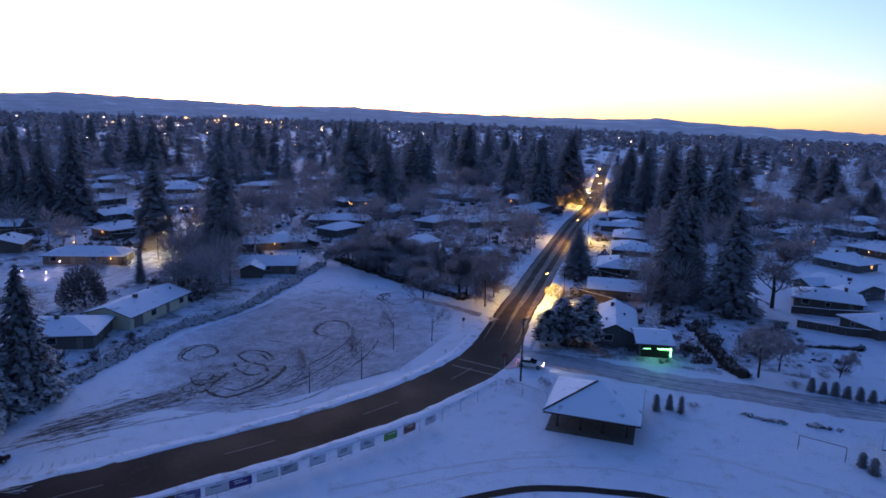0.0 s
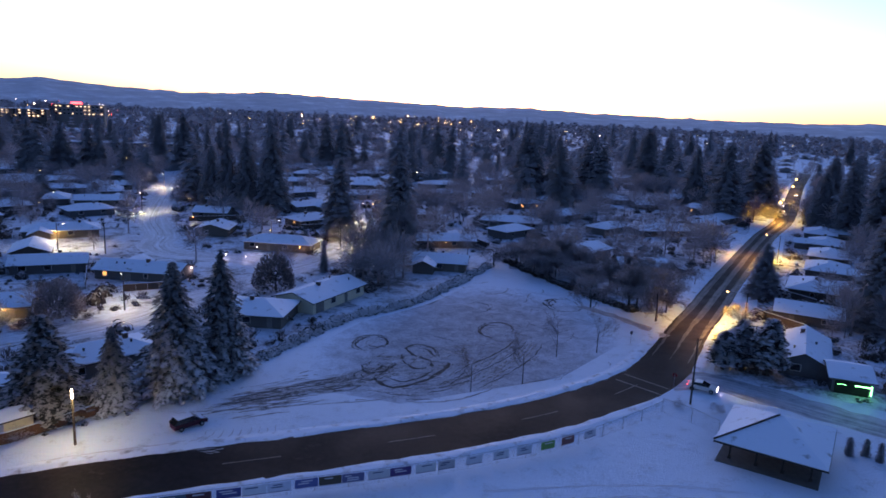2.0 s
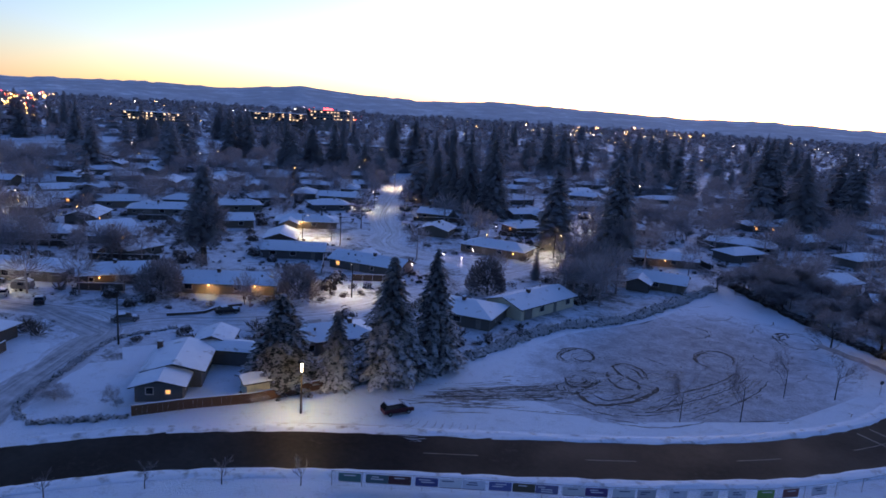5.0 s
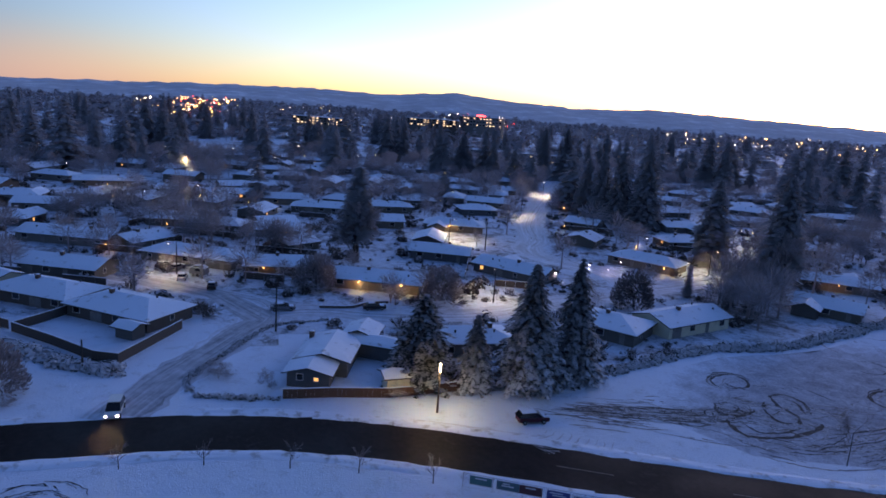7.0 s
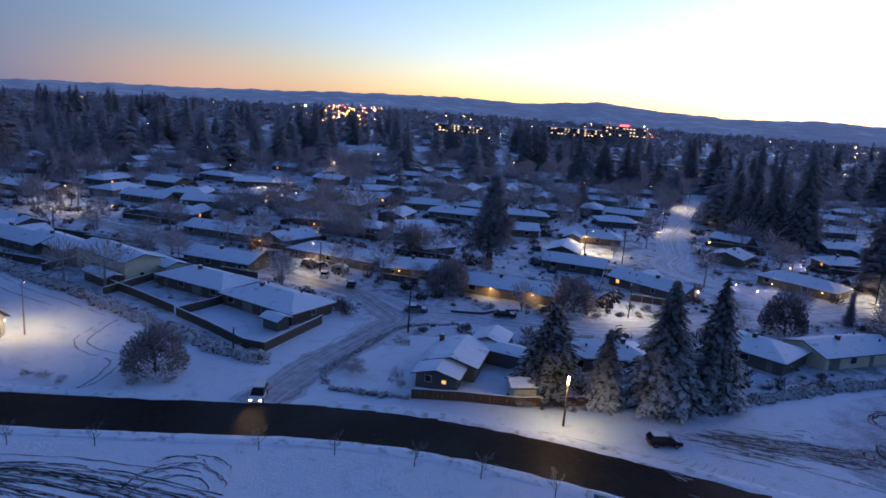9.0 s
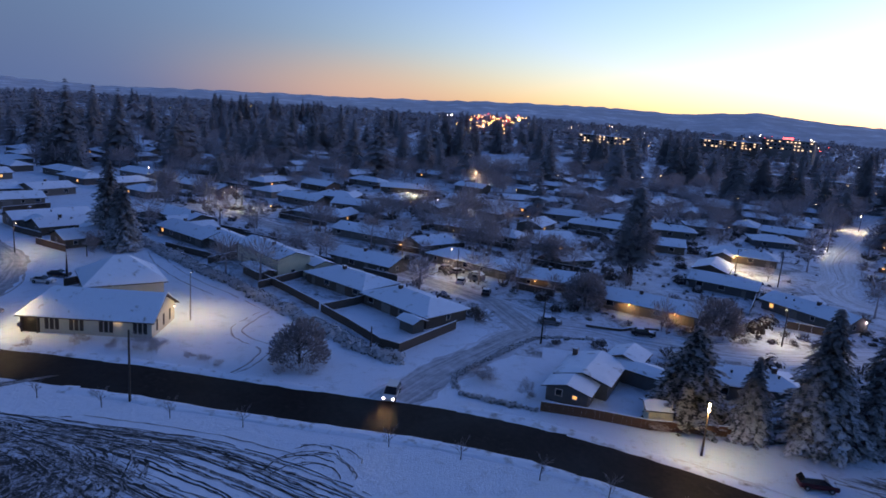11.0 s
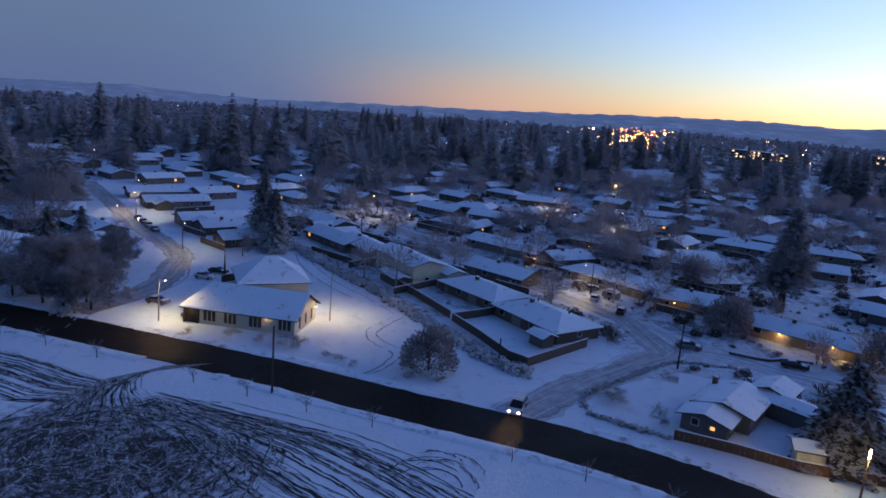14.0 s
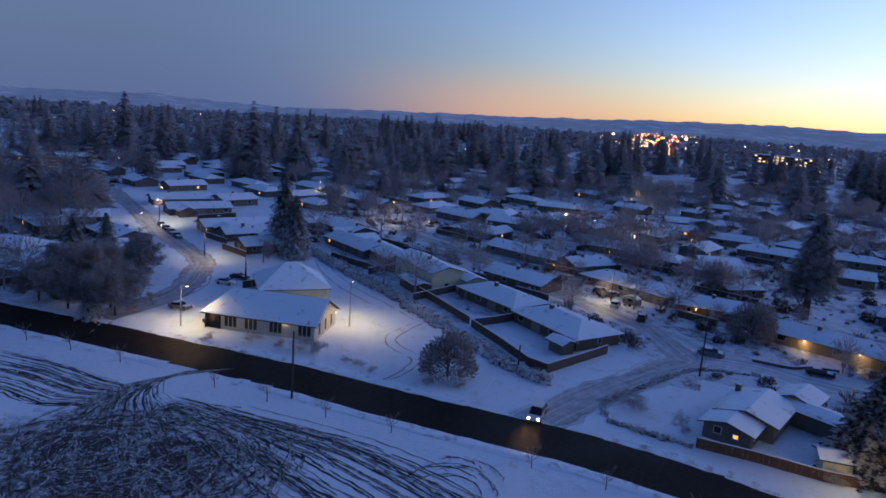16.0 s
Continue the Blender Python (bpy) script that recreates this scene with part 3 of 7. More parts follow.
DOOR_MESH = mesh_from("door", *box_data([(-0.5, -0.05, 0, 0.5, 0.02, 2.05)]), DOOR_PAINT)


def garage_mesh():
    prof = [(0.03, 0.0)]
    for k in range(4):
        prof += [(-0.04, 0.53 * k), (-0.04, 0.53 * k + 0.48), (-0.01, 0.53 * k + 0.5), (-0.01, 0.53 * k + 0.53)]
    prof += [(0.03, 2.12)]
    n = len(prof)
    v = [(sx * 1.35, y, z) for sx in (-1, 1) for y, z in prof]
    f = [(i, i + n, (i + 1) % n + n, (i + 1) % n) for i in range(n)] + [tuple(range(n)), tuple(range(n, 2 * n))[::-1]]
    return mesh_from("garage_door", v, f, DOOR_PAINT)


GARAGE_MESH = garage_mesh()
CHIMNEY_MESH = mesh_from("chimney", *tube_data([(0, 0, -0.3), (0, 0, 1.25), (0, 0, 1.27), (0, 0, 1.4)], [0.5, 0.5, 0.58, 0.58], 4), BRICK)
CHIMNEY_SNOW = mesh_from("snow_on_chimney", *tube_data([(0, 0, 1.4), (0, 0, 1.5)], [0.56, 0.45], 4), SNOW)
VENT_MESH = mesh_from("roof_vent", *tube_data([(0, 0, -0.1), (0, 0, 0.36), (0, 0, 0.38), (0, 0, 0.48)], [0.16, 0.16, 0.24, 0.2], 8), DARK_METAL)


def put_window(root, local, wall_x, wall_y, z, turn, lit, small=False, tiny=False):
    fr, dark, warm = WIN_TINY if tiny else WIN_SMALL if small else WIN
    w = part_mesh("window", fr, root, m=local @ pose(wall_x, wall_y, z, 0, 0, turn))
    part_mesh("pane", warm if lit else dark, w, "lamplit pane" if lit else "")


HOUSES = []          # places taken: x, y, radius


def house(x, y, rot, L, D, kind="gable", wall=2.6, rise=1.5, lit=0.12, mat=None, chimney=True, seed=0, label="", far=False, windows=True, into=None):
    rng = random.Random(seed * 7919 + int(x * 13 + y * 31))
    tone = rng.choice(("grey", "tan", "brown", "pale"))
    local = pose(0, 0, 0)
    root = into or tagged(new("house"), label or "single-storey house with a snow-covered %s roof" % ("hipped" if kind == "hip" else "gabled"), "house", "houses of the suburb")
    if into is None:
        root.matrix_basis = pose(x, y, land(x, y), 0, 0, rot)
    else:
        local = into.matrix_basis.inverted() @ pose(x, y, 0, 0, 0, rot)
    HOUSES.append((x, y, max(L, D) / 2))
    h, d = L / 2, D / 2
    mm = mat or SIDING
    v = [(-h, -d, -0.3), (h, -d, -0.3), (h, d, -0.3), (-h, d, -0.3), (-h, -d, wall), (h, -d, wall), (h, d, wall), (-h, d, wall)]
    f = [(0, 1, 5, 4), (2, 3, 7, 6), (4, 5, 6, 7)]
    if kind in ("gable", "half"):
        v += [(-h, 0, wall + rise * 0.97), (h, 0, wall + rise * 0.97)]
        f += [(1, 2, 6, 9, 5), (3, 0, 4, 8, 7) if kind == "gable" else (3, 0, 4, 7)]
    else:
        f += [(1, 2, 6, 5), (3, 0, 4, 7)]
    part_mesh("wall", mesh_from("wall", v, f, mm), root, m=local)
    ov = 0.7
    rs = rise * (D + 2 * ov) / D if kind in ("gable", "half") else rise * 1.1
    zz = wall - (rs - rise)
    part_mesh("roof", mesh_from("roof", *roof_shell(L + 2 * ov, D + 2 * ov, rs, kind, zz, 0.14), SHINGLE), root, "dark shingled roof edge", local)
    part_mesh("roof_snow", mesh_from("roof_snow", *snow_cap(L + 2 * ov - 0.06, D + 2 * ov - 0.06, rs, kind, zz + 0.14, seed), ROOF_SNOW, smooth=False), root, "smooth white snow on the roof", local)
    if chimney:
        cx = rng.uniform(-h * 0.6, h * 0.6)
        c = part_mesh("chimney", CHIMNEY_MESH, root, m=local @ pose(cx, rng.choice((-0.6, 0.6)), zz + rs - 0.55))
        part_mesh("snow", CHIMNEY_SNOW, c)
        for k in range(2 if not far else 1):
            vx, vy = rng.uniform(-h * 0.8, h * 0.8), rng.choice((-1, 1)) * d * 0.45
            part_mesh("roof_vent", VENT_MESH, root, m=local @ pose(vx, vy, zz + 0.14 + rs * (1 - abs(vy) / (d + ov)) + 0.1))
    if not windows:
        return root
    n = max(2, int(L / (4.2 if not far else 6.0)))
    for sgn, turn in ((-1, 0), (1, 180)):
        slots = [-h + L * (k + 0.5) / n for k in range(n)]
        door = rng.randrange(n)
        for k, wx in enumerate(slots):
            if k == door and not far:
                part_mesh("door", DOOR_MESH, root, m=local @ pose(wx, sgn * (d + 0.01), 0, 0, 0, turn))
            elif k == (door + 2) % n and n > 3 and not far and sgn < 0:
                part_mesh("garage_door", GARAGE_MESH, root, m=local @ pose(wx, sgn * (d + 0.01), 0, 0, 0, turn))
            else:
                put_window(root, local, wx, sgn * (d + 0.01), 0.95, turn, (lamp := rng.random() < lit * 0.35), lamp or rng.random() < 0.3)
    if not far:
        for sgn, turn in ((-1, -90), (1, 90)):
            put_window(root, local, sgn * (h + 0.01), rng.uniform(-d * 0.4, d * 0.4), 0.95, turn, rng.random() < lit, True)
    return root


def porch_lamp(x, y, z, power, colour=(1.0, 0.74, 0.22), mat=None, label="lit porch lamp on a house wall"):
    """A bulb under a small hood, with its light."""
    root = tagged(new("porch_lamp"), label, "lamp")
    root.matrix_basis = pose(x, y, z)
    bm = bmesh.new()
    bmesh.ops.create_icosphere(bm, subdivisions=2, radius=0.13)
    part("bulb", bm, mat or AMBER, root)
    bm = bmesh.new()
    bmesh.ops.create_cone(bm, segments=10, radius1=0.2, radius2=0.07, depth=0.14, cap_ends=True, matrix=Matrix.Translation((0, 0, 0.2)))
    part("hood", bm, DARK_METAL, root)
    if power:
        la = bpy.data.lights.new("lamp_light", "POINT")
        la.energy = power * 0.25
        la.color = colour
        la.shadow_soft_size = 0.2
        lo = new("lamp_light", la)
        lo.matrix_basis = pose(x, y, z - 0.3)
    return root


# houses: x, y, ridge direction, length, depth, roof, share of lit windows
ROWS_NEAR = ((-119.7, 94.2, 41, 20.5, 9.2, "gable", 0.4), (-111, 132, 11, 20, 8.5, "gable", 0.35), (-135.5, 128.5, 39, 16, 9, "gable", 0.1), (-166.6, 163, 44, 20, 9.5, "hip", 0.4), (-130, 188.3, 110, 12, 10, "gable", 0.1), (-99.5, 177, 8, 20, 9.5, "hip", 0.25), (-142.5, 81.5, 60, 15, 10, "gable", 0.3))
ROWS_WEST = ((-162.5, 97.7, 98, 10, 8, "gable", 0.0), (-182, 103, 59, 12, 9, "gable", 0.1), (-214, 140, 51, 22, 9.5, "hip", 0.1), (-192.3, 108, 83, 12, 9, "gable", 0.1), (-159.7, 68.7, 35, 24, 10, "hip", 0.1), (-182.5, 63, 112, 13, 10, "gable", 0.2), (-161.7, 40.7, 40, 18, 9, "gable", 0.0), (-194.7, 50, 42, 25, 10, "gable", 0.1), (-124.4, 41.2, 26, 18.6, 10.9, "hip", 0.2), (-142.5, 32.0, 31, 18, 10, "hip", 0.05))
ROWS_FAR = ((-209, 83, 50, 15, 10, "hip", 0.1), (-228, 40, 50, 18, 10, "hip", 0.1), (-255.7, 124, 70, 24, 10, "gable", 0.4), (-277, 141, 80, 24, 10, "gable", 0.3), (-272, 108, 55, 13, 10, "gable", 0.1), (-270, 52, 60, 16, 10, "hip", 0.5), (-303, 90, 72, 22, 9, "gable", 0.2), (-215, -3, 30, 14, 9, "gable", 0.1), (-193, -1, 32, 22, 9, "gable", 0.1), (-288, 0, 40, 30, 9, "gable", 0.1), (-225, -9, 38, 21, 9, "gable", 0.1))
ROWS_NORTH = ((-130, 250, 62, 15, 10, "gable", 0.2), (-112, 219.5, 62, 15, 10, "hip", 0.2), (-154, 288, 62, 15, 10, "gable", 0.2), (-253, 216, 59, 16, 10, "hip", 0.1), (-218, 190, 60, 14, 10, "hip", 0.1), (-235, 261, 59, 14, 10, "gable", 0.1), (-204, 220, 35, 18, 10, "gable", 0.1), (-190, 198, 60, 15, 10, "hip", 0.2), (-290, 227, 30, 14, 10, "hip", 0.1), (-284, 259, 30, 15, 10, "gable", 0.1), (-150, 216, 18, 12, 10, "gable", 0.2), (-203, 289, 60, 14, 10, "gable", 0.1), (-137, 337, 20, 20, 10, "hip", 0.1), (-107, 366, 45, 22, 10, "hip", 0.1))
ROWS_EAST = ((-57.4, 205, 25, 18, 9, "gable", 0.15), (-49.5, 174, 10, 14, 9, "gable", 0.2), (-45, 254, 5, 22, 10, "hip", 0.05), (11.8, 266, 30, 26, 11, "hip", 0.15), (3, 195, 18, 13, 9, "gable", 0.0), (6, 344, 29, 17, 10, "gable", 0.2), (70, 290, 76, 15, 10.5, "hip", 0.1), (66, 264, 76, 15, 10.5, "hip", 0.0), (61, 239, 76, 15, 10.5, "hip", 0.1), (55, 215, 76, 15, 10.5, "hip", 0.0), (45.5, 188, 76, 15, 10.5, "hip", 0.0), (38.8, 161, -12, 12.5, 10, "gable", 0.0))
ROWS_RIGHT = ((88, 158, -25, 14, 10, "hip", 0.1), (99, 171, -70, 15, 10, "gable", 0.1), (90, 138, 15, 14, 10, "hip", 0.0), (176, 420, -60, 24, 10, "gable", 0.2), (156, 272, -60, 14, 10, "hip", 0.1), (141, 228, -60, 14, 10, "hip", 0.1), (161, 322, -53, 16, 10, "gable", 0.1), (118, 205, -62, 14, 10, "hip", 0.1), (122, 165, -62, 14, 10, "gable", 0.1), (112, 128, 20, 14, 10, "hip", 0.1), (180, 300, -60, 15, 10, "hip", 0.1), (100, 235, -60, 14, 10, "hip", 0.2))
ROWS_CHURCH = ((-261, -69, 118, 21, 9, "gable", 0.1), (-242, -58, 120, 21, 9, "gable", 0.1), (-213, -40, 121, 20, 9, "gable", 0.15), (-202, -34, 122, 15, 8, "gable", 0.1), (-187, -26.5, 122, 14, 8.5, "gable", 0.0), (-190.6, -66, 42, 17, 10, "gable", 0.0), (-214, -84, 113, 12, 9, "gable", 0.1), (-152, -73, 60, 15, 11, "gable", 0.1), (-170, -83, 70, 14, 10, "hip", 0.1))


def build_houses():
    k = 0
    for rows in (ROWS_NEAR, ROWS_WEST, ROWS_FAR, ROWS_NORTH, ROWS_EAST, ROWS_RIGHT, ROWS_CHURCH):
        for x, y, rot, L, D, kind, lit in rows:
            k += 1
            root = house(x, y, rot, L, D, kind, 2.35, 1.45 if kind == "gable" else 1.6, lit, None, True, k, far=math.hypot(x, y) > 260)
            if k % 3 != 0 and L > 13 and math.hypot(x, y) > 168:
                # a lower wing with its gable across the front or the back
                along, out = (0.27 if k % 2 else -0.27) * L, (D / 2 + 1.2) * (-1 if k % 4 < 2 else 1)
                c, q = math.cos(radians(rot)), math.sin(radians(rot))
                house(x + c * along - q * out, y + q * along + c * out, rot + 90, 6.4, 5.4, "gable", 2.25, 1.15, 0.0, None, False, 700 + k, windows=False, into=root)
    # beside the snowy hedge of the field
    house(-70, 114.0, 12, 13.5, 11, "hip", 2.5, 1.5, 0.0, None, True, 301, "low house with a hipped snowy roof beside the field hedge")
    house(-64, 130.8, 80, 19, 9.5, "gable", 2.6, 1.4, 0.0, CREAM, True, 302, "pale gabled house with a snowy roof behind the hedge")
    # two-storey pale house by the church hedge, with its lower wings
    tall = house(-160.9, 16.8, 23, 20, 8.2, "gable", 4.6, 1.2, 0.0, CREAM, True, 303, "pale two-storey house with a snowy gabled roof")
    house(-158.6, 24.8, 23, 14, 5.0, "gable", 2.9, 0.7, 0.0, CREAM, False, 307, windows=False, into=tall)
    house(-183, 7.0, 25, 20, 8.5, "gable", 2.7, 1.2, 0.1, None, True, 304, "long low house with a snow-covered roof")
    house(-152.2, 12.9, 23, 8.6, 3.2, "gable", 2.2, 0.4, 0.0, None, False, 305, "lean-to wing with a snow-covered roof", windows=False)
    house(-113.6, 37.6, 26, 3.6, 2.8, "gable", 2.1, 0.5, 0.0, None, False, 306, "small snow-roofed garden shed beside a house", windows=False)


build_houses()


def build_corner_house():
    """Blue-grey house with stepped roofs behind the board fence."""
    root = house(-84.9, 56.3, 135, 15.0, 6.2, "gable", 2.35, 0.8, 0.0, GREY_BLUE, False, 401, "blue-grey house with stepped snowy roofs behind a board fence", windows=False)
    house(-85.9, 58.9, 134, 10.4, 7.6, "gable", 2.65, 1.0, 0.0, GREY_BLUE, False, 402, windows=False, into=root)
    house(-85.0, 67.2, 32, 7.6, 4.2, "gable", 2.6, 0.5, 0.0, GREY_BLUE, False, 403, windows=False, into=root)
    house(-89.6, 68.0, 130, 6.0, 5.0, "gable", 3.0, 0.9, 0.0, GREY_BLUE, False, 405, windows=False, into=root)
    put_window(root, pose(0, 0, 0), -7.52, -1.2, 1.15, -90, True, tiny=True)
    put_window(root, pose(0, 0, 0), -7.52, 1.2, 1.15, -90, False, True)
    put_window(root, pose(0, 0, 0), -5.0, -3.12, 1.0, 0, False, False)
    c = part_mesh("chimney", CHIMNEY_MESH, root, m=pose(6.0, 2.6, 2.6))
    part_mesh("snow", CHIMNEY_SNOW, c)
    house(-72.4, 61.6, 68, 3.4, 2.8, "gable", 2.45, 0.45, 0.0, CREAM, False, 404, "small pale garden shed with a snowy roof", windows=False)
    house(-78.6, 83.0, 62, 14, 8.5, "hip", 2.6, 1.5, 0.0, None, True, 406, "low house with a snowy hipped roof behind the spruces")


build_corner_house()
house(60.6, 79.6, -34, 10, 7.5, "gable", 2.5, 1.3, 0.0, CREAM, False, 405, "small pale house with a snowy roof beside the park", windows=True)


def build_church():
    root = house(-122.0, -15.0, 73.5, 20.6, 10.8, "half", 3.1, 3.0, 0.0, CHURCH_WALL, False, 501, "pale hall with a large snowy gabled roof, brightened by added eaves lamps", windows=False)
    slot = mesh_from("window", *box_data([(-0.3, -0.05, 0.66, 0.3, 0.02, 2.62)]), DARK_TRIM)
    for g in (-5.4, -1.6, 3.0, 8.3):
        for o in (-0.8, 0, 0.8):
            part_mesh("window", slot, root, "tall narrow dark window", pose(g * 1.02 + o * 1.02, -5.42, 0))
    for yy in (-3.0, 0.0, 3.0):
        part_mesh("window", slot, root, "tall narrow dark window", pose(10.32, yy, 0, 0, 0, 90))
    # no hollow here: the porch's shade is a near-black panel on the wall
    part("porch_shade", box_bm(-10.2, -5.44, 0.02, -7.4, -5.36, 2.7), plain("recess_shade", (0.02, 0.018, 0.016), 0.9), root, "flat near-black panel painted as the shade of a recessed porch")
    post = mesh_from("porch_post", *box_data([(-0.1, -0.1, 0, 0.1, 0.1, 3.0)]), DARK_TRIM)
    for gx in (-10.1, -7.6):
        part_mesh("porch_post", post, root, m=pose(gx, -5.8, 0))
    house(-143.2, -14.2, 104, 13.6, 12.6, "hip", 3.2, 3.7, 0.0, CHURCH_WALL, False, 502, "pale rear wing with a pyramid-shaped snowy roof", windows=False)


build_church()


def build_steeple():
    root = tagged(new("steeple"), "thin dark spire standing behind the hall roof", "spire")
    root.matrix_basis = pose(-150.5, -25.0, 0)
    part_mesh("mast", mesh_from("mast", *tube_data([(0, 0, 0), (0, 0, 2.5), (0, 0, 6.2)], [0.35, 0.28, 0.04], 4), DARK_TRIM), root)
    part_mesh("snow", mesh_from("snow", *tube_data([(0, 0, 0), (0, 0, 0.35)], [0.8, 0.5], 6), SNOW), root)


build_steeple()


def build_pavilion():
    """Open shelter with a hipped snowy roof on posts."""
    root = tagged(new("shelter"), "open park shelter with a hipped snowy roof on timber posts", "shelter")
    root.matrix_basis = pose(20.3, 90.2, 0, 0, 0, -17)
    L, D = 12.8, 13.6
    part_mesh("roof", mesh_from("roof", *roof_shell(L, D, 2.6, "hip", 2.55, 0.2), DARK_TRIM), root, "dark timber roof edge")
    part_mesh("roof_snow", mesh_from("roof_snow", *snow_cap(L - 0.1, D - 0.1, 2.6, "hip", 2.75, 9), ROOF_SNOW), root, "smooth snow on the roof")
    part_mesh("hip_cap", mesh_from("hip_cap", *tube_data([(-L / 2, -D / 2, 2.95), (0, 0, 5.55)], [0.13, 0.13], 6), DARK_TRIM), root, "bare dark hip of the roof")
    me = mesh_from("post", *box_data([(-0.11, -0.11, 0, 0.11, 0.11, 2.65), (-0.2, -0.2, 0, 0.2, 0.2, 0.35)]), POLE_WOOD)
    for px in (-4.6, -1.5, 1.5, 4.6):
        for py in (-4.8, 4.8):
            part_mesh("post", me, root, m=pose(px, py, 0))
    part("floor_slab", box_bm(-6.0, -6.6, 0.0, 5.6, 6.0, 0.06), plain("dry_concrete", (0.13, 0.12, 0.115), 0.9), root, "bare concrete floor")


build_pavilion()


def build_led_house():
    root = house(31.9, 131.0, 78, 18.0, 7.6, "gable", 2.5, 1.7, 0.0, GREY_BLUE, True, 601, "grey corner house with a snowy gabled roof and a lit garage", windows=False)
    house(36.3, 120.9, -5, 5.6, 8.6, "gable", 2.6, 1.0, 0.0, GREY_BLUE, False, 602, windows=False, into=root)
    put_window(root, pose(0, 0, 0), -9.02, 1.2, 1.0, -90, False, False)
    rel = root.matrix_basis.inverted() @ pose(36.3, 120.9, 0, 0, 0, -5)
    # the unlit inside of the garage is a near-black sheet on its front
    dark = plain("interior_shade", (0.012, 0.012, 0.014), 0.9)
    part("opening_shade", box_bm(-2.4, -4.4, 0.02, 2.4, -4.34, 2.3), dark, root, "flat near-black sheet painted as the shade inside an open garage", rel)
    part("light_strip", box_bm(0.3, -5.0, 1.75, 2.5, -4.9, 1.93), GREEN_LED, root, "green light strip", rel)
    part("light_strip", box_bm(2.55, -5.02, 0.5, 2.75, -4.9, 2.1), GREEN_LED, root, "green light strip", rel)
    part("light_strip", box_bm(-2.2, -4.98, 1.74, -0.9, -4.92, 1.79), GREEN_LED, root, "green light strip", rel)
    la = bpy.data.lights.new("strip_light", "AREA")
    la.shape, la.size, la.size_y = "RECTANGLE", 5.0, 0.15
    la.energy, la.color = 34, (0.1, 1.0, 0.35)
    lo = new("strip_light", la)
    lo.matrix_basis = look((36.0, 116.2, 2.2), (35.6, 111.5, 0))


build_led_house()


# ---- trees ----
def mesh_np(name, V, F, mats, index=None):
    me = bpy.data.meshes.new(name)
    V = np.asarray(V, np.float32)
    F = np.asarray(F, np.int32)
    me.vertices.add(len(V))
    me.vertices.foreach_set("co", V.ravel())
    k = F.shape[1]
    me.loops.add(F.size)
    me.loops.foreach_set("vertex_index", F.ravel())
    me.polygons.add(len(F))
    me.polygons.foreach_set("loop_start", np.arange(0, F.size, k, dtype=np.int32))
    for m in mats:
        me.materials.append(m)
    if index is not None:
        me.polygons.foreach_set("material_index", np.asarray(index, np.int32))
    me.update(calc_edges=True)
    return me


def fronds(h, r, seed, levels, k, base=0.05, power=0.85, droop=0.4, width=0.3):
    """Needle-covered fronds of a conifer, as four-cornered creased blades."""
    rng = np.random.default_rng(seed)
    V = []
    for i in range(levels):
        s = (i + rng.uniform(0, 0.8)) / levels
        z = h * (base + (0.99 - base) * s)
        R = r * (1 - s) ** power * rng.uniform(0.78, 1.12) + 0.12
        nb = int(5 + 6 * (1 - s))
        a0 = rng.uniform(0, 6.28)
        for b in range(nb):
            a = a0 + 6.283 * b / nb + rng.uniform(-0.3, 0.3)
            o = np.array([math.cos(a), math.sin(a), 0])
            t = np.array([-math.sin(a), math.cos(a), 0])
            Rb = R * rng.uniform(0.7, 1.15)
            for j in range(k):
                q = (j + 0.6) / k
                c = o * Rb * q + np.array([0, 0, z - droop * Rb * q ** 1.5]) + rng.normal(0, 0.05, 3) * Rb
                ln = 0.62 * Rb / k + 0.1
                wd = (width * Rb * (1.1 - 0.6 * q) + 0.08) * rng.uniform(0.7, 1.2)
                dn = np.array([0, 0, -1.0])
                out = o + dn * (0.25 + 0.7 * droop * q) + t * rng.uniform(-0.5, 0.5)
                V += [c - out * ln, c + t * wd + dn * wd * rng.uniform(0.2, 0.9), c + out * ln, c - t * wd + dn * wd * rng.uniform(0.2, 0.9)]
    V = np.array(V)
    return V, np.arange(len(V)).reshape(-1, 4)


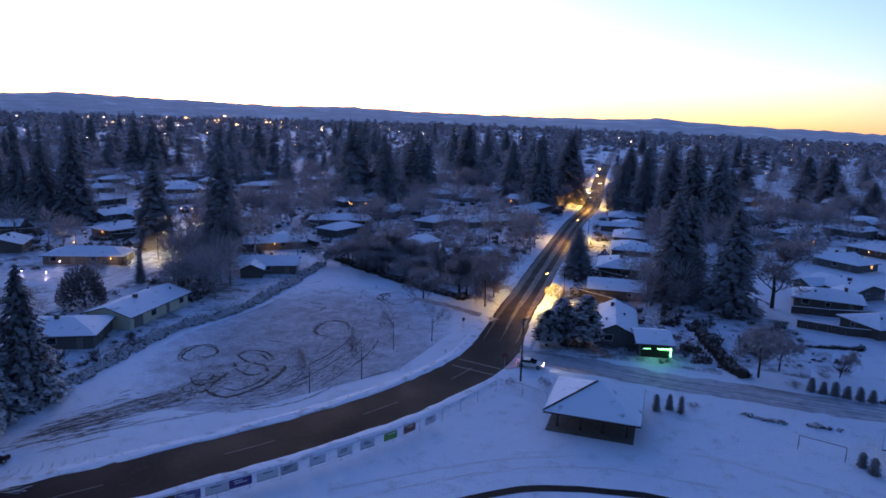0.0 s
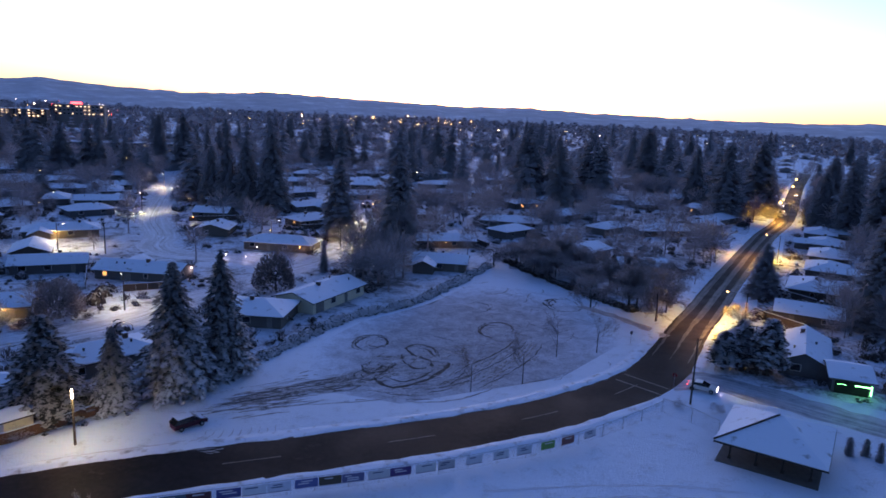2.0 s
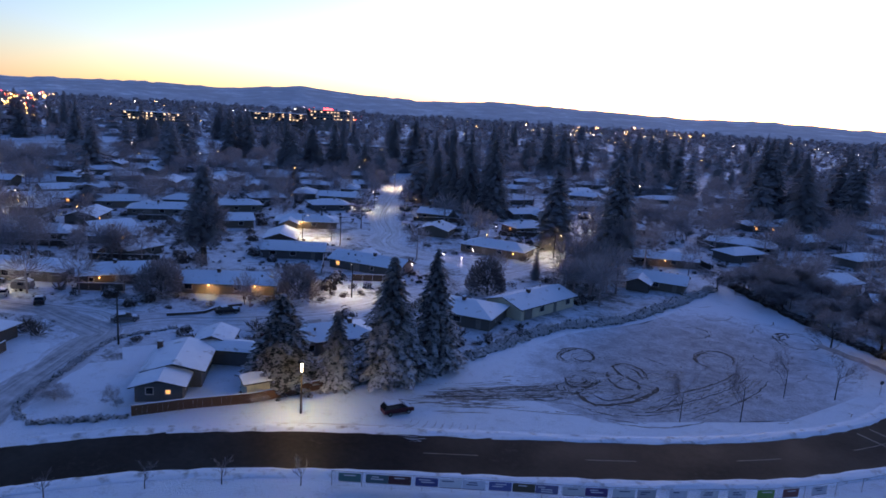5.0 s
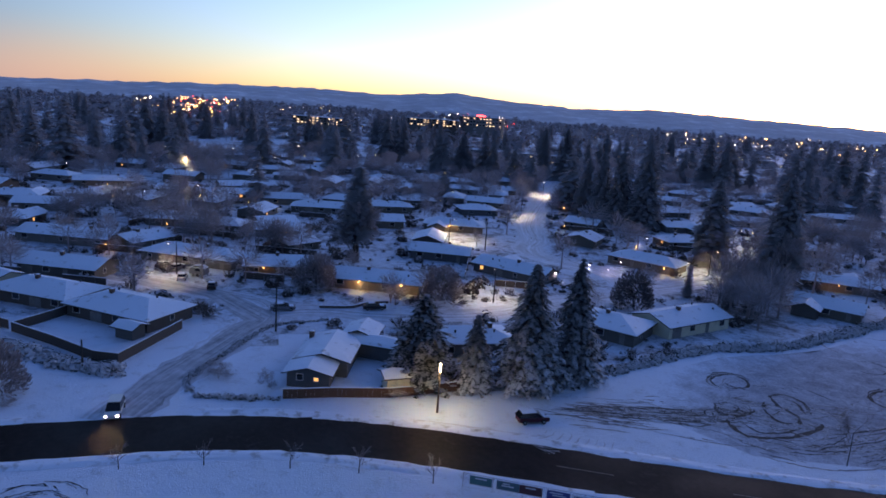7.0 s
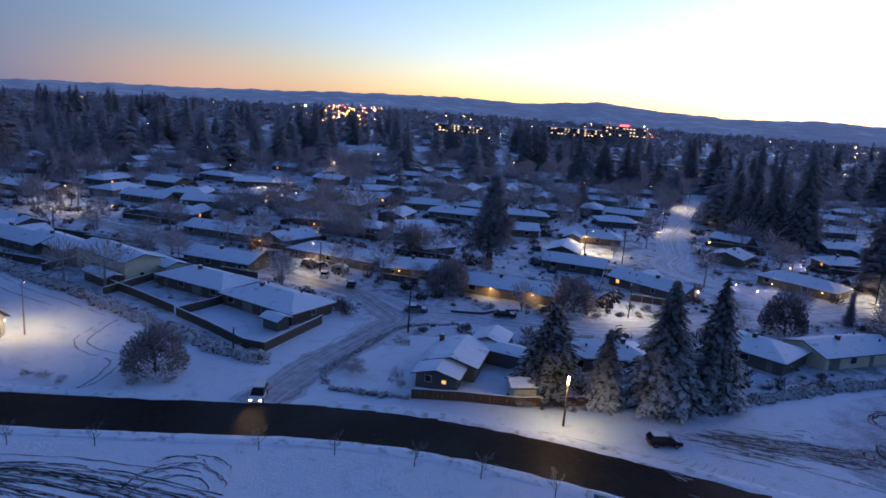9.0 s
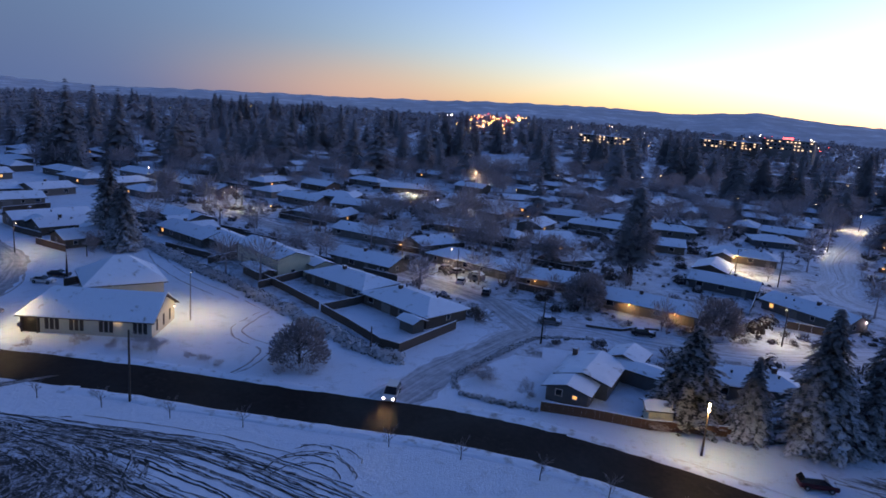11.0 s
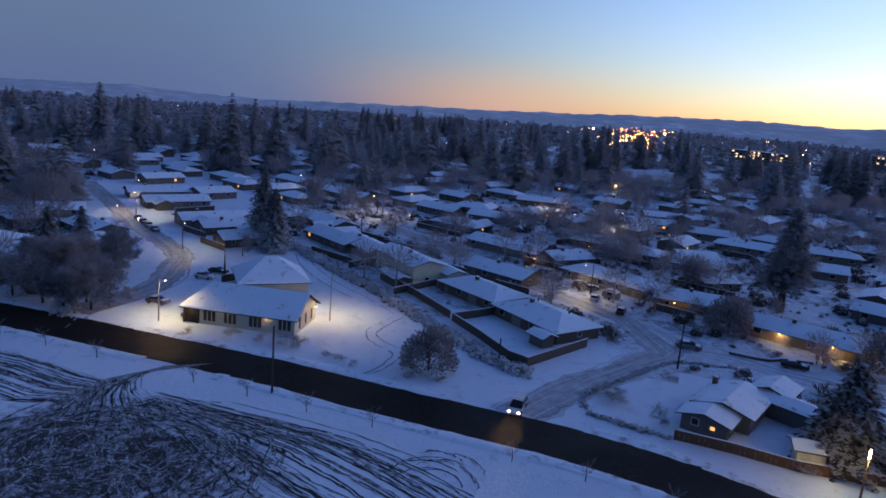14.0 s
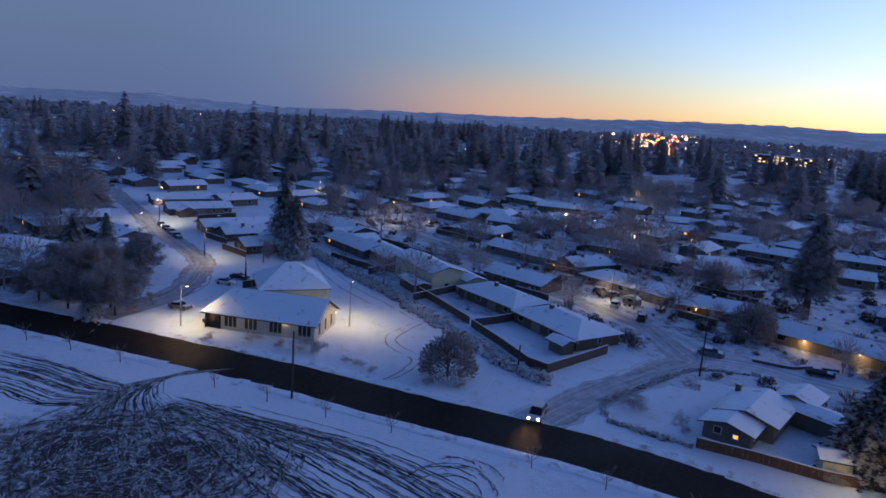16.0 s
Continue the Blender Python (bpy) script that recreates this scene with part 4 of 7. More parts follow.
def limbs(h, seed, depth=4, spread=0.55, kids=4, start=0.25, rad=None, lean=0.0, sprays=5, lift=0.18, twig=0.02):
    """Trunk and limbs of a leafless tree: three-sided tapered rods."""
    rng = np.random.default_rng(seed)
    V, F = [], []

    def rod(p, q, r0, r1):
        d = (q - p) / (np.linalg.norm(q - p) + 1e-9)
        a = np.cross(d, [0.3, 0.9, 0.2])
        a /= np.linalg.norm(a) + 1e-9
        b = np.cross(d, a)
        k = len(V)
        for c, r in ((p, r0), (q, r1)):
            for w in (0, 2.094, 4.189):
                V.append(c + (a * math.cos(w) + b * math.sin(w)) * r)
        for s in range(3):
            F.append((k + s, k + (s + 1) % 3, k + 3 + (s + 1) % 3, k + 3 + s))

    def grow(p, d, ln, r, lv):
        bend = d + rng.normal(0, 0.12, 3)
        bend /= np.linalg.norm(bend)
        mid = p + d * ln * 0.5
        end = mid + bend * ln * 0.5
        rod(p, mid, r, r * 0.8)
        rod(mid, end, r * 0.8, r * 0.55)
        if lv == 0:
            for c in range(sprays):
                o = bend + rng.normal(0, 0.45, 3) + np.array([0, 0, 0.15])
                o /= np.linalg.norm(o)
                a = np.cross(o, rng.normal(0, 1, 3))
                a /= np.linalg.norm(a) + 1e-9
                at = mid + (end - mid) * rng.uniform(-0.8, 1.0)
                l2, w2 = rng.uniform(0.3, 0.75), rng.uniform(0.6, 1.5) * twig
                k = len(V)
                V.extend((at, at + o * l2 * 0.5 + a * w2, at + o * l2, at + o * l2 * 0.5 - a * w2))
                F.append((k, k + 1, k + 2, k + 3))
            return
        for c in range(kids):
            f = start + (1 - start) * (c + rng.uniform(0.2, 1)) / kids
            at = p + d * ln * f if f < 0.5 else mid + bend * ln * (f - 0.5)
            side = np.cross(bend, rng.normal(0, 1, 3))
            side /= np.linalg.norm(side) + 1e-9
            nd = bend * (1 - spread) + side * spread + np.array([0, 0, lift])
            nd /= np.linalg.norm(nd)
            grow(at, nd, ln * rng.uniform(0.5, 0.68), max(0.012, r * 0.5), lv - 1)

    grow(np.zeros(3), np.array([lean, 0.0, 1.0]) / math.hypot(1, lean), h * 0.52, rad or h * 0.018, depth)
    return np.array(V), np.array(F)


def trunk_mesh(h, r):
    v, f = tube_data([(0, 0, -0.2), (0, 0, h * 0.3), (0, 0, h * 0.96)], [r * 1.25, r * 0.8, 0.03], 7)
    return mesh_from("trunk", v, f, BARK)


CONIFERS = {}


def conifer(x, y, h, w, mat, label, dense=1.0, seed=1, power=0.85, droop=0.45, base=0.05, name="conifer"):
    key = (round(dense, 2), seed, power, droop, base, mat.name)
    if key not in CONIFERS:
        CONIFERS[key] = (trunk_mesh(10, 0.22), mesh_np("crown", *fronds(10, 2.0, seed, int(26 * dense), int(4 + (2 if dense < 1.7 else 3) * dense), base, power, droop, 0.3 if dense < 1.7 else 0.14), [mat]))
    t, c = CONIFERS[key]
    if h > 12:
        w *= 1.25
    root = tagged(new(name), label, "conifer", "conifers")
    root.matrix_basis = pose(x, y, land(x, y), 0, 0, (x * 37 + y * 11) % 360) @ Matrix.Diagonal((w / 4, w / 4, h / 10, 1))
    part_mesh("trunk", t, root)
    part_mesh("crown", c, root)
    return root


BARES = {}


def bare_tree(x, y, h, w, label, seed=1, mat=None, depth=4, kids=4, spread=0.55, start=0.25, lean=0.0, name="bare_tree", group="leafless trees", rad=None, lift=0.18):
    mat = mat or TWIGS
    key = (seed, depth, kids, spread, start, lean, mat.name)
    if key not in BARES:
        V, F = limbs(10, seed, depth, spread, kids, start, rad, lean, 5 if depth > 4 else 3, lift, 0.022 if depth > 4 else 0.011)
        V[:, 2] *= 10 / V[:, 2].max()
        nt = 12
        ext = np.percentile(np.abs(V[:, :2]), 97)
        used = V[:nt]
        tr = mesh_np("trunk", used, F[F.max(1) < nt], [BARK])
        rest = F[F.min(1) >= nt]
        BARES[key] = (tr, mesh_np("branches", V, rest, [mat]), ext)
    t, c, ext = BARES[key]
    root = tagged(new(name), label, "shrub" if name == "shrub" else "tree", group)
    root.matrix_basis = pose(x, y, land(x, y), 0, 0, (x * 53 + y * 17) % 360) @ Matrix.Diagonal((w / 2 / ext, w / 2 / ext, h / 10, 1))
    part_mesh("trunk", t, root)
    part_mesh("crown", c, root, "bare frosted twigs")
    HOUSES.append((x, y, 2))
    return root


ROUND = {}


def round_tree(x, y, h, w, mat, label, seed=1, name="round_tree"):
    """A short trunk under a dome of dense twigs, thinner towards the rim, with gaps."""
    key = (seed, mat.name)
    if key not in ROUND:
        rng = np.random.default_rng(300 + seed)
        lumps = rng.normal(0, 1, (9, 3))
        lumps /= np.linalg.norm(lumps, axis=1)[:, None]
        V = []
        for k in range(3600):
            d = rng.normal(0, 1, 3)
            d[2] = abs(d[2]) - 0.25
            d /= np.linalg.norm(d)
            big = 0.78 + 0.22 * max(0.0, (lumps @ d).max()) ** 3
            c = d * big * rng.uniform(0.45, 1.0) ** 0.6 + np.array([0, 0, 0.25])
            o = d + np.array([0, 0, 0.3]) + rng.normal(0, 0.45, 3)
            o /= np.linalg.norm(o)
            a = np.cross(o, rng.normal(0, 1, 3))
            a /= np.linalg.norm(a)
            ln, wd = rng.uniform(0.04, 0.1), rng.uniform(0.008, 0.028)
            V += [c - o * ln, c + a * wd, c + o * ln, c - a * wd]
        V = np.array(V) * np.array([0.5, 0.5, 0.8])
        V[:, 2] = np.maximum(V[:, 2], 0.03)
        tv, tf = limbs(0.75, 500 + seed, 2, 0.6, 5, 0.3, 0.03, 0.0, 0)
        ROUND[key] = (mesh_np("trunk", tv, tf, [BARK]), mesh_np("crown", V, np.arange(len(V)).reshape(-1, 4), [mat]))
    t, c = ROUND[key]
    root = tagged(new(name), label, "tree" if name != "shrub" else "shrub", "shrubs by the verge" if name == "shrub" else "round trees")
    root.matrix_basis = pose(x, y, land(x, y), 0, 0, (x * 29 + y * 13) % 360) @ Matrix.Diagonal((w, w, h, 1))
    part_mesh("trunk", t, root)
    part_mesh("crown", c, root)
    HOUSES.append((x, y, 2))
    return root


def build_near_trees():
    lab = "tall spruce with snow-laden drooping branches beside a hedge"
    conifer(-62.2, 79.6, 19.5, 10.6, NEEDLES_SNOWY, lab, 1.9, 11, 0.8, 0.85, 0.03)
    conifer(-60.0, 88.0, 20.0, 9.0, NEEDLES_SNOWY, lab, 1.9, 12, 0.8, 0.85, 0.03)
    conifer(-66.0, 71.6, 11.8, 7.8, NEEDLES_SNOWY, "young spruce heavily laden with snow by the board fence", 1.8, 13, 0.75, 0.9, 0.02)
    conifer(-72.6, 66.8, 14.0, 9.6, SPRUCE_DARK, "broad dark spruce behind the board fence, lightly dusted with snow", 2.1, 14, 0.65, 0.5)
    conifer(-90.4, 197.5, 27, 11.5, NEEDLES_HAZED, "tall columnar conifer with snow between its branches", 1.5, 15, 0.55, 0.35)
    conifer(-64, 179, 31, 10.5, NEEDLES_HAZED, "very tall ragged conifer behind the field hedge", 1.9, 25, 0.5, 0.3, 0.25)
    bare_tree(-61, 176, 19, 13, "leafless tree under a tall conifer by the field hedge", 46, TWIGS_DARK, 5, 4, 0.5, 0.12)
    bare_tree(-68, 172, 17, 12, "leafless tree behind the field hedge", 45, TWIGS, 5, 4, 0.6, 0.1)
    conifer(-75.6, 155.6, 8.5, 3.0, NEEDLES_HAZED, "small slender conifer in a front yard", 1.0, 17, 0.5, 0.3)
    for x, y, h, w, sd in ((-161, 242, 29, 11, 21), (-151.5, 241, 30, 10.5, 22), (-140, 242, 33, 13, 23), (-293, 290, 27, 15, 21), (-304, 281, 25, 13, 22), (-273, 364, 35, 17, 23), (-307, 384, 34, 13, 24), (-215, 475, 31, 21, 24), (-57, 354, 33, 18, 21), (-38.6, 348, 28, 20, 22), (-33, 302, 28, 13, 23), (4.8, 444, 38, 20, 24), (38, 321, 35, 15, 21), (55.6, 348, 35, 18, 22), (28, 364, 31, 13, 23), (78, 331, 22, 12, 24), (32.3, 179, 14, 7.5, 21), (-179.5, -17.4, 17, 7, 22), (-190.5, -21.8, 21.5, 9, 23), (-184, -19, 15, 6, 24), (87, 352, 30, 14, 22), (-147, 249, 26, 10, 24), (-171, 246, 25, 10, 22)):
        conifer(x, y, h, w, NEEDLES_HAZED if y > 0 else NEEDLES_SNOWY, "tall dark conifer among the houses" if y > 0 else "conifer dusted with snow behind the hall", 2.0, sd, 0.6, 0.4)
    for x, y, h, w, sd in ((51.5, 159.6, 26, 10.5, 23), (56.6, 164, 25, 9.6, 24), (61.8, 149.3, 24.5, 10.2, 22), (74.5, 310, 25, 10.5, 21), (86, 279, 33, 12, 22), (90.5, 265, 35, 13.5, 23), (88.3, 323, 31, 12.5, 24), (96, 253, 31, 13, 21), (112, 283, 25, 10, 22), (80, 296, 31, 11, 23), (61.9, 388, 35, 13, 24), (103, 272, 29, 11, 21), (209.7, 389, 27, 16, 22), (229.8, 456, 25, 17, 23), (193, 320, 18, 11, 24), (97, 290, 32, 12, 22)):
        conifer(x, y, h, w, NEEDLES_HAZED, "very tall dark fir in a dense row of firs", 2.0, sd, 0.55, 0.35)
    # small park trees on the field
    for x, y, h, w, sd in ((-21.4, 94.8, 9.8, 5.0, 31), (-14.5, 101.0, 9.8, 5.4, 32), (-10.9, 115.4, 9.2, 5.0, 33), (-4.2, 120.7, 8.2, 6.4, 34)):
        bare_tree(x, y, h, w, "young leafless park tree standing in the snowy field", sd, TWIGS_DARK, 4, 4, 0.5, 0.3, group="young trees on the field", rad=0.1, lift=0.15)
    # saplings of the verge
    for x, y in ((-105.8, -43.7), (-101.4, -34.7), (-93.0, -18.9), (-88.9, -10.9), (-84.4, -2.6), (-80.4, 6.0), (-72.3, 22.6), (-67.8, 30.3), (-61.7, 37.7), (-56.3, 43.4), (-49.7, 48.8), (-109.5, -52)):
        bare_tree(x, y, 3.3, 2.6, "thin leafless street sapling on the snowy verge", 35, TWIGS_DARK, 3, 4, 0.45, 0.3, name="sapling", group="saplings along the verge")
    # rounder trees and large shrubs
    round_tree(-100.4, 15.4, 8.0, 9.6, TWIGS, "round snow-dusted tree with dense twigs by the hall car park", 1)
    round_tree(-77.6, 134.6, 9.2, 10.6, NEEDLES_HAZED, "round dense evergreen in a front yard, dusted with snow", 2)
    round_tree(-125.0, 81.0, 8.2, 11, TWIGS, "spreading snow-dusted tree with dense twigs at a street corner", 3)
    round_tree(-103.5, 99.5, 8.0, 9.5, TWIGS, "round snow-dusted tree with dense twigs in a front yard", 4)
    for bx, by, bh, bw, bk in ((-112.4, -17.0, 2.2, 3.0, 1), (-110.2, -12.0, 2.0, 2.6, 2), (-107.5, -5.5, 3.6, 4.4, 3), (-109.5, -8.5, 2.8, 3.6, 4), (-104.4, -0.8, 1.3, 1.8, 1), (-102.8, 1.4, 1.5, 2.2, 2), (-101.2, 3.4, 1.2, 1.8, 3), (-96.8, 12.0, 1.2, 1.8, 4), (-95.4, 16.6, 1.2, 1.8, 1), (35.6, 94.7, 1.3, 1.6, 2), (62.0, 109.5, 1.8, 2.2, 3), (55.4, 105.3, 1.0, 2.4, 4), (9.0, 101.4, 1.2, 1.6, 4), (14.5, 101.2, 1.6, 2.0, 1), (-112.6, -24.2, 1.6, 2.4, 2), (-69.5, 59.3, 2.0, 3.4, 3), (-82.2, 46.0, 3.4, 2.4, 1), (-89.6, 42.0, 2.2, 4.4, 4), (-92.6, 43.2, 1.6, 3.2, 2)):
        bare_tree(bx, by, bh, bw, "snow-dusted leafless shrub on the snowy verge", 50 + bk, TWIGS, 4, 6, 0.66, 0.02, name="shrub", group="shrubs by the verge", rad=0.05)
    conifer(-142, 104, 26, 8.6, NEEDLES_HAZED, "very tall ragged conifer towering over the houses", 1.5, 26, 0.45, 0.3, 0.28)
    bare_tree(-141, 102.5, 17, 13, "leafless tree with pale limbs under a tall conifer", 43, TWIGS, 5, 4, 0.5, 0.1)
    for x, y, h, w, sd in ((-124, -43.5, 10, 9, 41), (-128.5, -46, 11, 10, 48), (-133, -50, 12, 10, 49), (-127, -53, 10, 9, 44), (-139, -47, 11, 10, 45), (-138, -56, 11, 10, 48), (-144, -52, 10, 9, 49), (-131, -60, 9, 9, 41), (-149, -58, 10, 9, 44), (-152, -48, 10, 9, 48), (-160, -54, 10, 9, 45), (-146, -64, 9, 8, 49)):
        bare_tree(x, y, h, w, "dense leafless tree with frosted twigs beside the snowy drive", sd, TWIGS_DARK if sd % 2 else TWIGS, 5, 5, 0.6, 0.03)
    for x, y, h, w, sd in ((-157, -64, 13, 7, 11), (-122, -47, 6, 5, 12), (-165, -60, 12, 7, 13)):
        conifer(x, y, h, w, NEEDLES_SNOWY, "dark evergreen flecked with snow beside the drive", 1.8, sd, 0.6, 0.6)
    for x, y, h, w, sd in ((73.4, 154, 17, 15, 43), (51, 108.5, 10, 10, 44), (56, 112, 8, 7, 41), (86, 118, 8, 8, 42), (101, 149, 10, 9, 41)):
        bare_tree(x, y, h, w, "leafless yard tree with fine bare twigs", sd, TWIGS_DARK, 5, 4, 0.58, 0.2)
    bare_tree(-172, -24.5, 7, 6.5, "small leafless tree beside the snowy car park", 45, TWIGS, 5, 4, 0.6, 0.1)
    # small cedars by the side street and beside the shelter
    for x, y, h, w in ((57.2, 103.5, 2.3, 1.5), (58.7, 102.7, 2.0, 1.4), (60.1, 101.9, 2.4, 1.5), (61.6, 101.2, 2.0, 1.4), (63.2, 100.5, 2.2, 1.5), (64.8, 99.9, 2.0, 1.4), (29.8, 93.6, 2.6, 1.3), (31.9, 94.2, 2.4, 1.2), (33.2, 93.0, 2.7, 1.1), (51.2, 79.0, 2.0, 1.3), (51.6, 77.2, 2.2, 1.4)):
        conifer(x, y, h, w, NEEDLES_HAZED, "small dark columnar cedar tipped with snow", 1.0, 18 + int(x) % 3, 0.2, 0.3, 0.02, name="cedar")
    bare_tree(65.2, 110, 5.5, 5.5, "small leafless yard tree with a leaning trunk", 44, TWIGS_DARK, 5, 4, 0.58, 0.2, lean=0.2)
    # thicket on the far side of the field
    rng = random.Random(8)
    for k in range(62):
        t = rng.random()
        x, y = -36 + 44 * t + rng.uniform(-6, 8), 186 - 46 * t + rng.uniform(-2, 26)
        if x > 3.5 + (y - 128) * 0.24:
            continue
        bare_tree(x, y, rng.uniform(5, 8.5) + 4 * t * rng.random(), rng.uniform(6, 10), "leafless tree in the thicket along the field edge", 41 + k % 5, TWIGS_DARK if k % 3 else TWIGS, 5, 4, (0.62, 0.62, 0.5, 0.62, 0.6)[k % 5], (0.08, 0.06, 0.15, 0.1, 0.1)[k % 5], group="trees of the thicket")
    # snow-laden pines at the junction
    for x, y, h, w, sd in ((17.2, 121.0, 7.0, 5.4, 11), (20.4, 124.5, 8.5, 5.6, 12), (24.2, 120.8, 10.2, 6.2, 13)):
        conifer(x, y, h, w, PINE, "bushy dark pine flecked with snow at the road junction", 1.6, sd, 0.3, 0.1, 0.22)
    bare_tree(22.6, 145.2, 6.5, 5.0, "snowy roadside tree lit orange by the street lamp", 47, TWIGS, 5, 4, 0.6, 0.1)


build_near_trees()


# ---- far suburb ----
ROADS = [p for line in (MAIN, SIDE, WEST, BRANCH, SPUR, CHURCH_WAY) for p in line[::3]]
ROAD_XY = np.array([(p.x, p.y) for p in ROADS])


def free(x, y, r, road=9.0):
    if np.min((ROAD_XY[:, 0] - x) ** 2 + (ROAD_XY[:, 1] - y) ** 2) < (road + r * 0.5) ** 2:
        return False
    return all((hx - x) ** 2 + (hy - y) ** 2 > (hr + r) ** 2 for hx, hy, hr in HOUSES)


def build_far_houses():
    rng = random.Random(21)
    k = 0
    spots = []
    for i in range(-40, 41):
        for j in range(-40, 41):
            u, w = i * 21.0, j * 33.0 + (8 if i % 2 else 0)
            c, s = math.cos(radians(42)), math.sin(radians(42))
            x, y = c * u - s * w + rng.uniform(-3, 3), s * u + c * w + rng.uniform(-3, 3)
            d, az = math.hypot(x, y), math.degrees(math.atan2(-x, y))
            if not (150 < d < 560) or not (-36 < az < 120) or rng.random() < (0.2 if az > 30 else 0.4):
                continue
            spots.append((d, x, y))
    for d, x, y in sorted(spots):
        if -52 < x < 20 and 110 < y < 200 or -185 < x < -100 and -60 < y < 0 or not free(x, y, 8):
            continue
        k += 1
        house(x, y, rng.choice((42, 42, 132, 132, 60)), rng.uniform(13, 19), rng.uniform(8.5, 10.5), rng.choice(("gable", "hip")), 2.55, 1.5, 0.26, None, rng.random() < 0.6, 1000 + k, far=True)
        if k >= 190:
            return


build_far_houses()


def cluster(templates, places, mats, name, label, category):
    VV, FF, II = [], [], []
    at = 0
    for x, y, z, sx, sz, rot, which in places:
        V, F, mi = templates[which]
        c, s = math.cos(rot), math.sin(rot)
        W = np.stack([(V[:, 0] * c - V[:, 1] * s) * sx + x, (V[:, 0] * s + V[:, 1] * c) * sx + y, V[:, 2] * sz + z], 1)
        VV.append(W)
        FF.append(F + at)
        II.append(np.full(len(F), mi))
        at += len(V)
    ob = new(name, mesh_np(name, np.concatenate(VV), np.concatenate(FF), mats, np.concatenate(II)))
    return tagged(ob, label, category, kind="stuff")


def twig_crown(seed, n):
    """A leafless crown seen from far: fine upright sprays round a trunk."""
    rng = np.random.default_rng(seed)
    V = [np.array(q, float) for q in ((-0.2, 0, 0), (0.2, 0, 0), (0.08, 0, 6), (-0.08, 0, 6), (0, -0.2, 0), (0, 0.2, 0), (0, 0.08, 6), (0, -0.08, 6))]
    for k in range(n):
        d = rng.normal(0, 1, 3)
        d /= np.linalg.norm(d)
        c = np.array([0, 0, 6.2]) + d * np.array([3.3, 3.3, 3.6]) * rng.uniform(0.35, 1.0)
        o = d + np.array([0, 0, 0.7]) + rng.normal(0, 0.3, 3)
        o /= np.linalg.norm(o)
        a = np.cross(o, rng.normal(0, 1, 3))
        a /= np.linalg.norm(a)
        ln, wd = rng.uniform(0.6, 1.5), rng.uniform(0.03, 0.085) * (110 / n) ** 0.5 * 1.5
        V += [c - o * ln, c + a * wd, c + o * ln, c - a * wd]
    V = np.array(V)
    return V, np.arange(len(V)).reshape(-1, 4)


def clump_crown(seed, n):
    """A dense far crown: overlapping leafy scales on an uneven dome."""
    rng = np.random.default_rng(seed)
    lumps = rng.normal(0, 1, (6, 3))
    V = []
    for k in range(n):
        d = rng.normal(0, 1, 3)
        d[2] = abs(d[2]) * 0.9 - 0.1
        d /= np.linalg.norm(d)
        big = 0.75 + 0.1 * max(0.0, (lumps @ d).max())
        c = d * np.array([2.5, 2.5, 5.6]) * big * rng.uniform(0.7, 1.0) + np.array([0, 0, 3.9])
        a = np.cross(d, rng.normal(0, 1, 3))
        a /= np.linalg.norm(a)
        b = np.cross(d, a) + np.array([0, 0, 0.6])
        w = rng.uniform(0.5, 1.1)
        V += [c - b * w, c + a * w * 0.8, c + b * w * 1.3, c - a * w * 0.8]
    V = np.array(V)
    V[:, 2] = np.maximum(V[:, 2], 0)
    return V, np.arange(len(V)).reshape(-1, 4)


